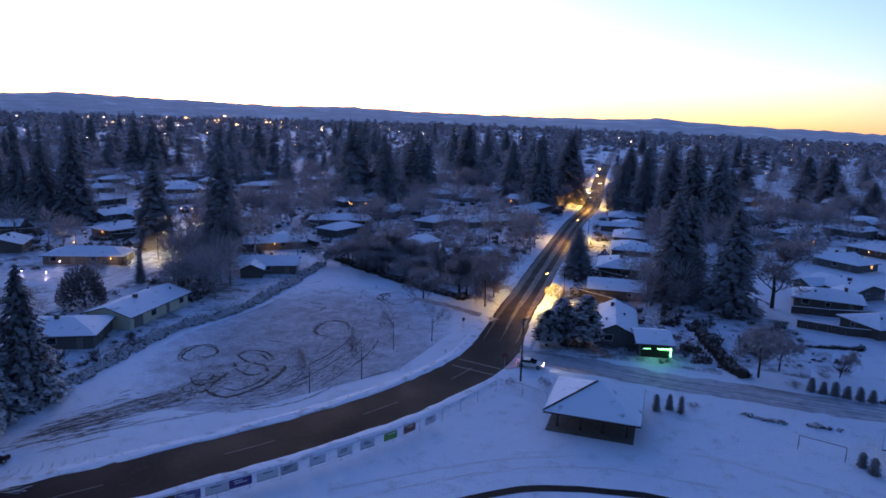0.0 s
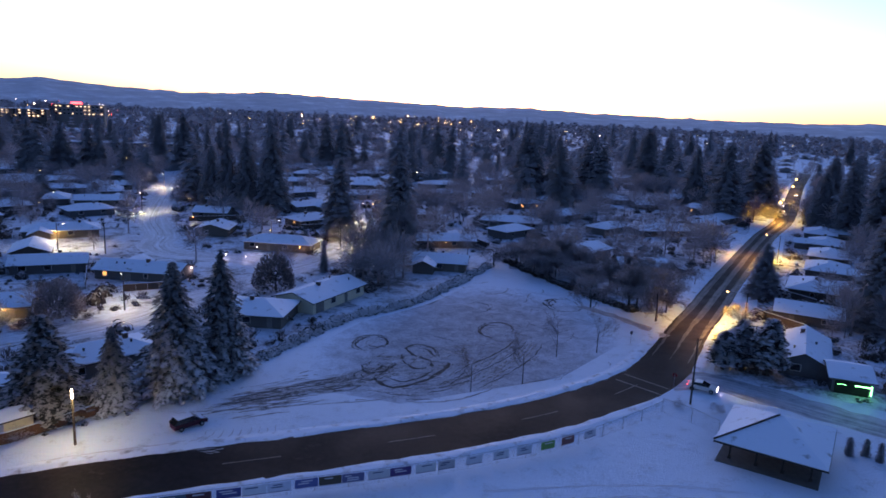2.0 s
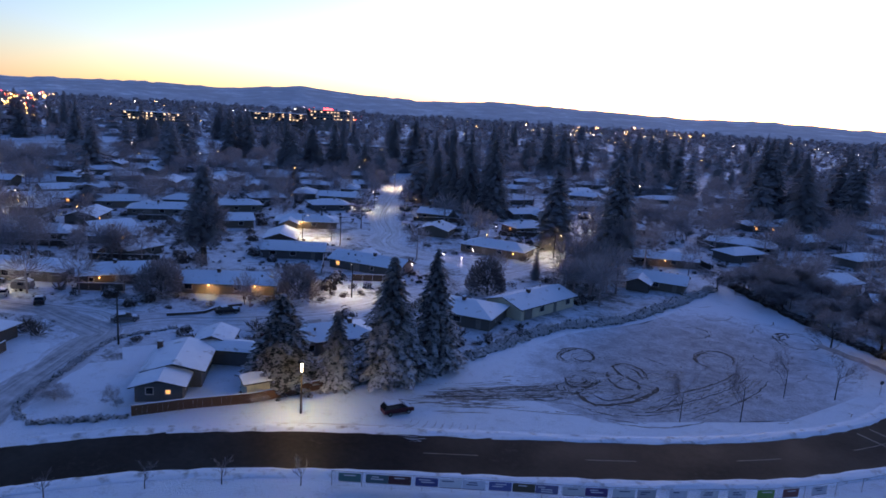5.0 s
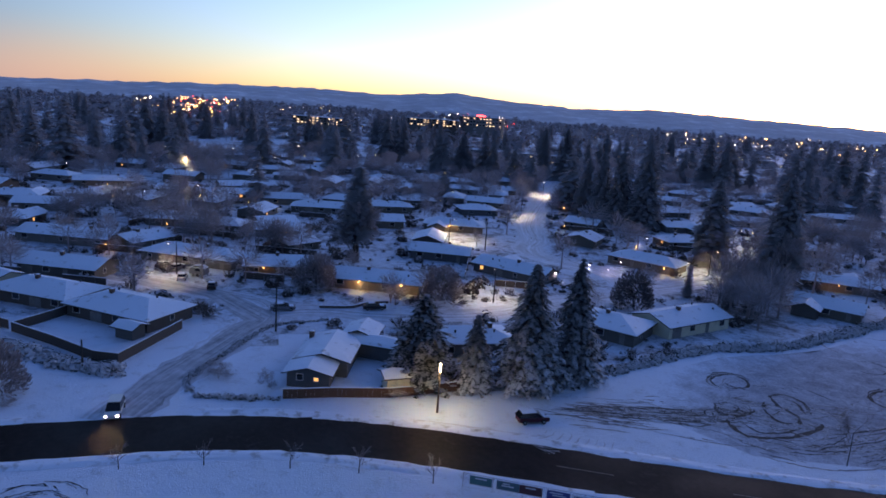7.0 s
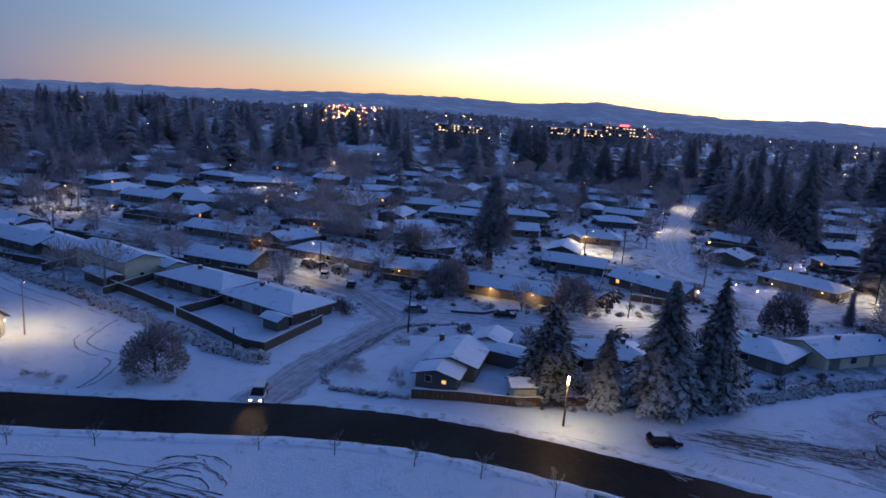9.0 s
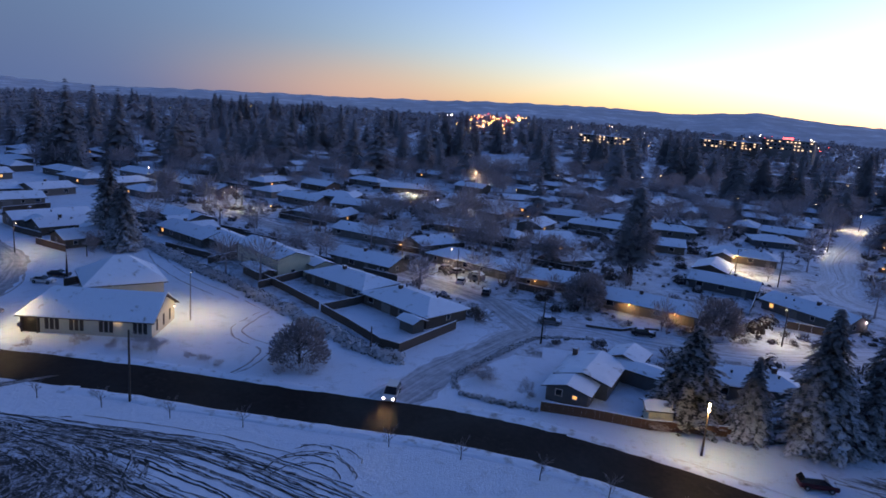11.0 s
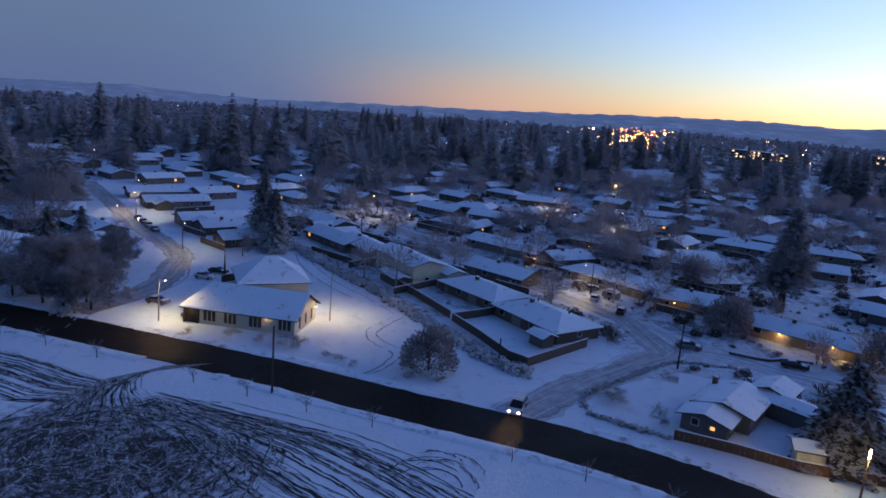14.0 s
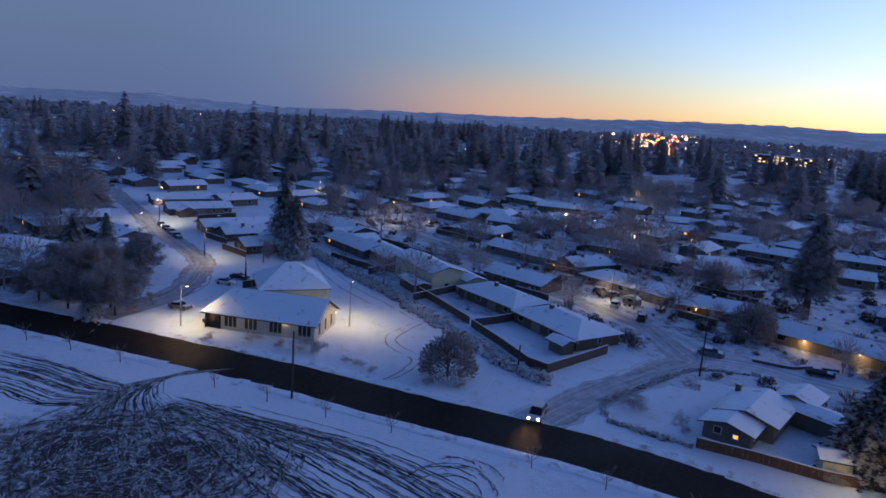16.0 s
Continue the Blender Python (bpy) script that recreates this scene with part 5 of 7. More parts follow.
def build_far_woods():
    rng = random.Random(5)
    tp = []
    for sd in range(5):
        V, F = fronds(10, 2.0, 60 + sd, 20, 3, 0.06, (0.65, 0.75, 0.85, 0.7, 0.8)[sd], 0.4, 0.32)
        tp.append((V, F, 0))
    for sd in range(5):
        tp.append((*twig_crown(80 + sd, 320), 1))
    for sd in range(4):
        V, F = fronds(10, 2.0, 70 + sd, 8, 1, 0.05, (0.55, 0.7, 0.8, 0.6)[sd], 0.4, 0.6)
        tp.append((V, F, 0))
    for sd in range(3):
        tp.append((*twig_crown(90 + sd, 40), 1))
    places = []
    tries = 0
    while len(places) < 5600 and tries < 90000:
        tries += 1
        az = rng.uniform(-40, 122)
        d = 150 * (2900 / 150) ** (rng.random() ** 0.8)
        x, y = -d * math.sin(radians(az)), d * math.cos(radians(az))
        if noise.noise((x * 0.007, y * 0.007, 5)) < (-0.4 if d > 380 else 0.0) - (0.25 if az > 88 else 0):
            continue
        if d < 540 and not free(x, y, 3.0, 7.0) or -50 < x < 14 and 100 < y < 190 or 24 < x - (y - 160) * 0.24 < 50 and 110 < y < 300:
            continue
        if d < 330 and az > 20 and not in_yards(x, y):
            continue
        con = d > 260 and rng.random() < (0.3 if d < 340 and az > 80 else 0.06 if d < 300 and az > 12 else 0.1 if d < 340 else 0.15 if az < 70 else 0.3)
        if d < 340 and rng.random() < (0.2 if az < 12 or az > 78 else 0.4):
            continue
        if con and 60 < x < 190 and 90 < y < 340 or 60 < x < 150 and 90 < y < 215 or -150 < x < -95 and 100 < y < 145 or -80 < x < 30 and 190 < y < 330 and rng.random() < 0.6:
            continue
        if -195 < x < -84 and 132 < y < 238 and rng.random() < 0.92:
            continue
        h = rng.uniform(15, 30) if con else rng.uniform(8, 14)
        if con and rng.random() < 0.1:
            h *= 1.3
        if d > 700:
            which = 10 + rng.randrange(4) if con else 14 + rng.randrange(3)
        else:
            which = rng.randrange(5) if con else 5 + rng.randrange(5)
        places.append((x, y, land(x, y) - 0.3, (h * rng.uniform(0.11, 0.17)) if con else h * rng.uniform(0.09, 0.14), h / 10, rng.uniform(0, 6.28), which))
    for sd in range(4):
        V, F = fronds(10, 2.0, 140 + sd, 30, 4, 0.06, (0.75, 0.8, 0.9, 0.7)[sd], 0.4, 0.3)
        tp.append((V, F, 2))
    for k in range(105):
        az, d = rng.uniform(-26, 114), rng.uniform(360, 1150)
        for q in range(rng.choice((1, 2, 3, 4))):
            x, y = -d * math.sin(radians(az)) + rng.gauss(0, 9), d * math.cos(radians(az)) + rng.gauss(0, 9)
            if abs(x - (y - 160) * 0.24 - 24) < 16 or d < 560 and not free(x, y, 2.0, 6.0):
                continue
            h = rng.uniform(24, 41)
            places.append((x, y, land(x, y) - 0.3, h * rng.uniform(0.1, 0.145), h / 10, rng.uniform(0, 6.28), 17 + rng.randrange(4)))
    # leafless yard trees between the houses
    yard = 0
    while yard < 1150:
        az, d = rng.uniform(-36, 118), 135 + 330 * rng.random() ** 0.8
        x, y = -d * math.sin(radians(az)), d * math.cos(radians(az))
        if not free(x, y, 1.5, 6.0) or -52 < x < 14 and 90 < y < 190 or -135 < x < -90 and -40 < y < 35 or 24 < x - (y - 160) * 0.24 < 42 and 110 < y < 300:
            continue
        if az > 20 and not in_yards(x, y) or noise.noise((x * 0.012, y * 0.012, 2)) < -0.12 or -195 < x < -84 and 132 < y < 238 and rng.random() < 0.92 or -130 < x < -95 and 45 < y < 80 or -150 < x < -95 and 100 < y < 145 or -80 < x < 30 and 190 < y < 330 and rng.random() < 0.6 or 55 < x < 150 and 90 < y < 215:
            continue
        yard += 1
        h = rng.uniform(5, 12)
        places.append((x, y, land(x, y) - 0.3, h * rng.uniform(0.09, 0.15), h / 10, rng.uniform(0, 6.28), 5 + rng.randrange(5)))
    for k in range(30):
        x, y = rng.uniform(-75, 22), rng.uniform(192, 340)
        if x > -2 + (y - 128) * 0.24 or not free(x, y, 1.0, 6.0):
            continue
        h = rng.uniform(7, 14)
        places.append((x, y, -0.3, h * rng.uniform(0.1, 0.15), h / 10, rng.uniform(0, 6.28), 5 + rng.randrange(5)))
    for sd in range(6):
        tp.append((*(clump_crown(75 + sd, 34) if sd < 4 else fronds(10, 2.4, 75 + sd, 6, 1, 0.04, 0.6, 0.4, 0.9)), 0))
    for k in range(11500):
        az = rng.uniform(-42, 124)
        d = math.sqrt(rng.uniform(620 ** 2, 3250 ** 2))
        x, y = -d * math.sin(radians(az)), d * math.cos(radians(az))
        if noise.noise((x * 0.003, y * 0.003, 8)) < -0.36:
            continue
        h = rng.uniform(10, 18) if rng.random() < 0.86 else rng.uniform(18, 29)
        places.append((x, y, land(x, y) - 0.5, h * rng.uniform(0.13, 0.22), h / 10, rng.uniform(0, 6.28), 21 + rng.randrange(6)))
    cluster(tp, places, [NEEDLES_FAR_HAZED, TWIGS_DARK, NEEDLES_HAZED], "far_woods", "dark conifers and leafless trees, haze put into their colour, filling the suburb into the distance", "trees")


build_far_woods()


def shrub_template(seed, n=60):
    rng = np.random.default_rng(seed)
    V = []
    for k in range(n):
        d = rng.normal(0, 1, 3)
        d[2] = abs(d[2])
        d /= np.linalg.norm(d)
        c = d * rng.uniform(0.45, 1.05)
        a = np.cross(d, rng.normal(0, 1, 3))
        a /= np.linalg.norm(a)
        b = np.cross(d, a)
        s = rng.uniform(0.1, 0.27)
        V += [c - a * s, c - b * s * 0.7 + d * 0.05, c + a * s, c + b * s * 0.7]
    V = np.array(V)
    return V, np.arange(len(V)).reshape(-1, 4), 0


def bush_template(seed, n=70):
    """A leafless bush: thin stems fanning up from the ground."""
    rng = np.random.default_rng(seed)
    V = []
    for k in range(n):
        o = rng.normal(0, 0.55, 3) + np.array([0, 0, 1.0])
        o[2] = abs(o[2])
        o /= np.linalg.norm(o)
        c = o * rng.uniform(0.25, 0.7) + np.append(rng.normal(0, 0.18, 2), 0)
        a = np.cross(o, rng.normal(0, 1, 3))
        a /= np.linalg.norm(a)
        ln, wd = rng.uniform(0.2, 0.42), rng.uniform(0.02, 0.05)
        V += [c - o * ln, c + a * wd, c + o * ln, c - a * wd]
    V = np.array(V)
    return V, np.arange(len(V)).reshape(-1, 4), 0


SHRUBS = [shrub_template(90 + k, 90) for k in range(4)] + [bush_template(60 + k) for k in range(4)]


def build_yard_shrubs():
    rng = random.Random(17)
    pl = []
    while len(pl) < 3600:
        az, d = rng.uniform(-34, 116), rng.uniform(105, 330)
        x, y = -d * math.sin(radians(az)), d * math.cos(radians(az))
        if -56 < x < 16 and 60 < y < 190 or -178 < x < -60 and -48 < y < 22 or not free(x, y, 0.5, 6.5) or not in_yards(x, y) or -180 < x < -84 and 138 < y < 180 and rng.random() < 0.8 or -127 < x < -103 and 22 < y < 48:
            continue
        s = rng.uniform(0.3, 1.0) if rng.random() < 0.62 else rng.uniform(1.0, 2.6)
        pl.append((x, y, 0, s, s * rng.uniform(0.7, 1.3), rng.uniform(0, 6), rng.choice((0, 1, 2, 3, 4, 5, 6, 7, 4, 5, 6, 7))))
    cluster(SHRUBS, pl, [foliage_material("snowy_shrub", (0.075, 0.068, 0.066), 0.6, 1.15, 0.6)], "yard_shrubs", "small snow-dusted shrubs in the yards", "shrubs")


build_yard_shrubs()


def hedge(points, width, height, seed, label):
    rng = random.Random(seed)
    line = spline(points, 0.7)
    pl = []
    for p in line:
        lift = 0.75 + 0.45 * noise.noise((p.x * 0.25, p.y * 0.25, seed))
        for k in range(6):
            s = rng.uniform(0.28, 0.8) * height * lift
            pl.append((p.x + rng.uniform(-0.5, 0.5) * width, p.y + rng.uniform(-0.5, 0.5) * width, 0, s * width / height * rng.uniform(0.7, 1.2), s, rng.uniform(0, 6), rng.choice((0, 1, 2, 3, 0, 1, 2, 3, 4, 6))))
    ob = cluster(SHRUBS, pl, [BRUSH if "dark" in label else HEDGE_MAT], "hedge", label, "hedge")
    return ob


hedge([(-67.5, 76.5), (-62.3, 84), (-59.8, 92), (-57.5, 97), (-53.8, 121), (-45, 139), (-37.5, 183)], 2.2, 1.9, 1, "long hedge under a thick cover of snow along the field")
hedge([(-196, -17), (-178, -8.5), (-164.5, -1.8), (-152.4, 4.7), (-133.8, 13.4), (-117.9, 20.6), (-105, 27), (-99.5, 30.5)], 2.8, 2.0, 2, "long snow-covered hedge between hall car park and back yards")
hedge([(-85.6, 36.9), (-82.6, 40.0), (-80.2, 43.0), (-78.6, 45.8)], 0.8, 1.0, 3, "row of low clipped shrubs capped with snow")
hedge([(-87.4, 36.8), (-91.2, 38.0), (-94.2, 41.4), (-98.6, 47.4), (-104.6, 56), (-106.6, 62.0), (-104.6, 70.5)], 0.9, 0.95, 4, "low snowy shrubs along a street corner")
hedge([(42.5, 93.2), (44.5, 91.8), (47.2, 90.9)], 0.7, 0.9, 5, "low snowy hedge beside the side street")
hedge([(50.4, 90.3), (52.7, 89.5), (54, 89)], 0.7, 1.0, 8, "low snowy hedge beside the side street")
hedge([(50.4, 138), (49.4, 130.6), (48.4, 119.5), (47.8, 112), (48.6, 108.6)], 2.0, 2.6, 9, "dark overgrown hedge round a snowy yard")
hedge([(67.9, 126), (72.3, 125.6), (77.6, 125.2)], 1.0, 1.4, 10, "dark clipped hedge dusted with snow")
hedge([(66.5, 99.2), (70, 98), (76, 96), (82, 94)], 1.2, 1.4, 6, "dark clipped hedge dusted with snow")
hedge([(-34, 190), (-24, 178), (-10, 163), (2, 152)], 2.2, 2.0, 7, "dark unkempt bushes along the field edge")


def panel_fence(x, y, rot, n, label):
    """A run of close-boarded panels with snow on top."""
    root = tagged(new("fence"), label, "fence", "yard fences")
    root.matrix_basis = pose(x, y, land(x, y), 0, 0, rot)
    for k in range(n):
        part_mesh("panel", PANEL, root, m=pose((k - n / 2 + 0.5) * 2.4, 0, 0))
        part_mesh("snow", PANEL_SNOW, root, m=pose((k - n / 2 + 0.5) * 2.4, 0, 0))


PANEL = mesh_from("panel", *box_data([(-1.17, -0.03, 0.04, 1.17, 0.03, 1.65)]), FENCE_GREY)
PANEL_SNOW = mesh_from("snow", *box_data([(-1.18, -0.07, 1.65, 1.18, 0.07, 1.75)]), SNOW)


def build_yard_fences():
    rng = random.Random(40)
    taken = list(HOUSES)
    made = 0
    for x, y, r in taken:
        d = math.hypot(x, y)
        if r < 4 or d > 320 or made > 85:
            continue
        for k in range(2):
            rot = rng.choice((42, 132))
            s = rng.choice((-1, 1))
            a = rot + 90
            px, py = x + s * (r + 2.5) * math.cos(radians(a)), y + s * (r + 2.5) * math.sin(radians(a))
            n = rng.randint(4, 8)
            ends = [(px + math.cos(radians(rot)) * q * n * 2.4, py + math.sin(radians(rot)) * q * n * 2.4) for q in (-0.5, -0.25, 0, 0.25, 0.5)]
            if -58 < px < 18 and 50 < py < 190 or px > 50 or -116 < px < -62 and 30 < py < 82 or -180 < px < -84 and 138 < py < 182:
                continue
            if all(np.min((ROAD_XY[:, 0] - ex) ** 2 + (ROAD_XY[:, 1] - ey) ** 2) > 49 and all((hx - ex) ** 2 + (hy - ey) ** 2 > (hr * 0.9) ** 2 for hx, hy, hr in HOUSES if hr >= 3) for ex, ey in ends) and not (-135 < px < -90 and -35 < py < 35):
                if not (-85 < px < -55 and 95 < py < 140):
                    panel_fence(px, py, rot, n, "dark board fence between snowy yards")
                made += 1


build_yard_fences()


# ---- poles, lamps, fences ----
def utility_pole(x, y, h, arms=1, turn=0.0, label="wooden utility pole with a crossarm", lean=0.0):
    root = tagged(new("utility_pole"), label, "pole", "utility poles")
    root.matrix_basis = pose(x, y, 0, 0, lean, turn)
    part_mesh("pole", mesh_from("pole", *tube_data([(0, 0, -0.2), (0, 0, h * 0.5), (0, 0, h)], [0.17, 0.145, 0.11], 8), POLE_WOOD), root)
    for k in range(arms):
        z = h - 0.45 - 0.9 * k
        part("crossarm", box_bm(-1.2, -0.16, z - 0.06, 1.2, -0.06, z + 0.06), POLE_WOOD, root)
        for px in (-1.05, -0.5, 0.5, 1.05):
            bm = bmesh.new()
            bmesh.ops.create_cone(bm, segments=6, radius1=0.06, radius2=0.03, depth=0.2, cap_ends=True, matrix=Matrix.Translation((px, -0.11, z + 0.16)))
            part("insulator", bm, DARK_METAL, root)
    return root


utility_pole(10.8, 102.9, 10.5, 1, 62, "tall wooden utility pole with a crossarm at the road junction")
utility_pole(-90.1, -7.7, 9.9, 0, 0, "wooden utility pole on the snowy verge")
utility_pole(-103.8, 59.3, 8.5, 1, 40, "wooden utility pole at a snowy street corner")
utility_pole(-137, 148, 9, 1, 20, "wooden utility pole beside a snowy street")
utility_pole(-103.5, 27.5, 4.5, 0, 0, "short wooden post at a hedge corner")


def street_lamp(x, y, h, arm, turn, power, colour, mat, label, steel=False, lit=True):
    """A pole with an arm and a lamp head at its end."""
    root = tagged(new("street_lamp"), label, "lamp", "street lamps")
    root.matrix_basis = pose(x, y, land(x, y), 0, 0, turn)
    m = STEEL if steel else POLE_WOOD
    part_mesh("pole", mesh_from("pole", *tube_data([(0, 0, -0.2), (0, 0, h * 0.5), (0, 0, h + 0.4)], [0.14, 0.12, 0.09], 8), m), root)
    part_mesh("arm", mesh_from("arm", *tube_data([(0, 0, h), (arm * 0.5, 0, h + 0.3), (arm, 0, h + 0.25)], [0.05, 0.05, 0.05], 6), STEEL), root)
    head = part("lamp_head", box_bm(arm - 0.1, -0.16, h + 0.14, arm + 0.65, 0.16, h + 0.3, 0.05), DARK_METAL, root)
    amber = mat == AMBER
    if lit:
        bm = bmesh.new()
        bmesh.ops.create_uvsphere(bm, u_segments=10, v_segments=6, radius=0.11 if math.hypot(x, y) < 300 and not amber else 0.2 if math.hypot(x, y) < 300 else 0.5 if amber else 0.22, matrix=Matrix.LocRotScale((arm + 0.3, 0, h + 0.08), None, (1.2, 0.8, 0.8)))
        part("lens", bm, mat, head)
        la = bpy.data.lights.new("lamp_light", "SPOT")
        la.energy, la.color, la.spot_size, la.spot_blend, la.shadow_soft_size = power * 0.3, colour, radians(164), 0.6, 0.25
        lo = new("lamp_light", la)
        lo.matrix_basis = root.matrix_basis @ pose(arm + 0.3, 0, h - 0.3)
    return root


AMB = (1.0, 0.64, 0.10)
street_lamp(23.6, 145.0, 8.0, 3.6, 165, 24000, AMB, AMBER, "wooden street lamp pole with an amber lamp over the road")
street_lamp(44.6, 230.3, 8.0, 3.6, 165, 26000, AMB, AMBER, "wooden street lamp pole with an amber lamp over the road")
street_lamp(66.5, 333, 8.2, 3.6, 165, 70000, AMB, AMBER, "wooden street lamp pole with an amber lamp over the road")
street_lamp(90, 429, 8.2, 3.6, 165, 42000, AMB, AMBER, "wooden street lamp pole with an amber lamp over the road")
street_lamp(104, 492, 8.2, 3.6, 165, 42000, AMB, AMBER, "wooden street lamp pole with an amber lamp over the road")
street_lamp(-123.0, -0.9, 8.3, 1.2, 170, 5000, (1.0, 0.84, 0.36), WHITE_LAMP, "slim car park lamp post with a lit head", True)
street_lamp(-119.5, -30.7, 7.2, 0.8, 120, 4800, (1.0, 0.84, 0.36), WHITE_LAMP, "slim lamp post lighting the snow beside the hall", True)
LANE = "street lamp lighting a snowy residential street"
PALE = (1.0, 0.93, 0.5)
for lx, ly, turn, power in ((-152, 147, 60, 9000), (-149.5, 59.6, 240, 4500), (-96.5, 108.5, 140, 5000), (-222, 280, -60, 9000), (-84, 184, 40, 9000), (-99, 232, 40, 8000), (-268, 86, -60, 9000), (-243, 106, -60, 7000), (-352, 146, -60, 14000), (-249, 12, -60, 8000), (-346, 14, -60, 12000), (-222, -65, 30, 4500), (-176, -40, 30, 2600), (-300, -20, 0, 9000), (-180, 214, -60, 6000)):
    street_lamp(lx, ly, 7.0, 1.5, turn, power, PALE, WHITE_LAMP, LANE)


def park_lamp(x, y):
    """Post with a long upright glowing head."""
    root = tagged(new("street_lamp"), "dark lamp post with a tall upright glowing head on the verge", "lamp", "street lamps")
    root.matrix_basis = pose(x, y, 0)
    part_mesh("pole", mesh_from("pole", *tube_data([(0, 0, -0.2), (0, 0, 3), (0, 0, 6.02)], [0.16, 0.13, 0.11], 8), POLE_WOOD), root)
    part_mesh("lamp_head", mesh_from("lamp_head", *tube_data([(0, 0, 6.0), (0, 0, 6.1), (0, 0, 7.2), (0, 0, 7.3)], [0.06, 0.12, 0.12, 0.05], 10), WHITE_LAMP), root, "tall glowing lamp head")
    part_mesh("cap", mesh_from("cap", *tube_data([(0, 0, 7.3), (0, 0, 7.36), (0, 0, 7.45)], [0.26, 0.24, 0.05], 10), DARK_METAL), root)
    la = bpy.data.lights.new("lamp_light", "POINT")
    la.energy, la.color, la.shadow_soft_size = 820, (1.0, 0.88, 0.36), 0.3
    lo = new("lamp_light", la)
    lo.matrix_basis = pose(x + 0.35, y - 0.35, 6.4)


park_lamp(-62.8, 61.3)

# porch and eaves lamps
for px, py, pz, pw in ((-118.7, 88.0, 2.1, 380), (-111.5, 94.4, 2.1, 700), (-171.7, 155.6, 2.3, 700), (-163.2, 157.6, 2.3, 500), (-195, 261.5, 3.4, 200), (-173.4, 233.5, 3.4, 200), (-145.9, 198.2, 2.6, 350), (-111.4, 190.2, 2.4, 900), (-90.4, 170.4, 2.3, 160), (-101.6, 129.6, 2.3, 120), (-236.9, 23.0, 2.4, 160), (-284.8, 86.0, 2.4, 1500), (-228.3, 117.2, 2.4, 500), (-220.7, 122, 2.4, 300), (-250, 108.4, 2.4, 500), (-246, 111.2, 2.4, 300), (-330.6, 186, 2.5, 300), (-409.8, 285, 3.0, 600), (-176.1, 52.6, 2.4, 160), (-137.8, 74.9, 2.3, 200), (-105.9, 264, 2.6, 600), (-188.4, 1.7, 2.4, 250), (-279.2, -81, 3.0, 300), (-329, -145, 3.0, 500), (-52, 166.5, 2.3, 120), (-55, 198, 2.4, 120), (16, 257.5, 2.4, 250), (-198, 76, 2.4, 160), (133, 219, 2.6, 250), (159.7, 355, 5.0, 1500), (93, 165, 2.4, 100)):
    porch_lamp(px, py, pz, pw)
for px, py, pz, pw in ((-106.1, 157.9, 1.2, 90), (-99.7, 157.6, 1.2, 90), (-102.2, 167.4, 1.8, 160), (-118.5, 208.6, 2.2, 250), (-101.6, 137.0, 2.2, 200), (-232.5, 137, 3.0, 500), (-273.7, 96.2, 1.2, 80), (-271.6, 97.6, 1.2, 80), (-264.8, 8.6, 2.4, 100), (-228.9, -72.8, 1.2, 200), (-251.9, -74.3, 2.4, 400), (-173.5, -72.5, 2.2, 300)):
    porch_lamp(px, py, pz, pw, (0.9, 0.95, 1.0), COOL_LAMP, "bright white lamp in a front yard")
HALL = pose(-122.0, -15.0, 0, 0, 0, 73.5)
# added lamps, tucked out of sight, brighten the hall's front, porch and gable
for q, pw in (((-8.8, -5.75, 2.75), 110), ((-2.0, -5.75, 2.75), 16), ((5.0, -5.75, 2.75), 16), ((10.95, 3.6, 2.9), 120)):
    px, py, pz = HALL @ Vector(q)
    porch_lamp(px, py, pz, pw, (1.0, 0.93, 0.4), WHITE_LAMP, "added fill lamp hidden under the eaves of the hall")
porch_lamp(-136.6, -55.7, 2.6, 200, (0.95, 0.97, 1.0), COOL_LAMP, "bright white lamp among the trees by the drive")
porch_lamp(-166, -62, 2.8, 120, (1.0, 0.9, 0.6), WHITE_LAMP, "lamp on a house wall by the drive")


def board_fence(points, h, mat, label, snow=True):
    """Boards side by side on rails, with a line of snow on top."""
    root = tagged(new("fence"), label, "fence")
    line = [Vector((*p, 0)) for p in points]
    board = mesh_from("board", *box_data([(-0.145, -0.012, 0.03, 0.145, 0.012, h)]), mat)
    post = mesh_from("post", *box_data([(-0.06, 0.02, -0.2, 0.06, 0.12, h + 0.04)]), mat)
    sv, sf, rv, rf = [], [], [], []
    for a, b in zip(line, line[1:]):
        d = b - a
        ang = math.degrees(math.atan2(d.y, d.x))
        n = max(1, int(d.length / 0.6))
        m = pose(a.x, a.y, 0, 0, 0, ang)
        wide = d.length / n
        for k in range(n):
            o = part_mesh("board", board, root, m=m @ pose((k + 0.5) * wide, 0.004 * (k % 2), 0))
            o.scale = ((wide - 0.012) / 0.29, 1, 1)
            if k % 4 == 0:
                part_mesh("post", post, root, m=m @ pose(k * wide, 0, 0))
        for z in (0.35, h - 0.3):
            bv, bf = box_data([(0, 0.014, z - 0.05, d.length, 0.055, z + 0.05)])
            rf += [tuple(i + len(rv) for i in q) for q in bf]
            rv += [m @ Vector(q) for q in bv]
        bv, bf = box_data([(0, -0.07, h - 0.01, d.length, 0.11, h + 0.07)])
        sf += [tuple(i + len(sv) for i in q) for q in bf]
        sv += [m @ Vector(q) for q in bv]
    part_mesh("rail", mesh_from("rail", rv, rf, mat), root)
    if snow:
        part_mesh("snow", mesh_from("snow", sv, sf, SNOW), root, "line of snow on the fence top")
    return root


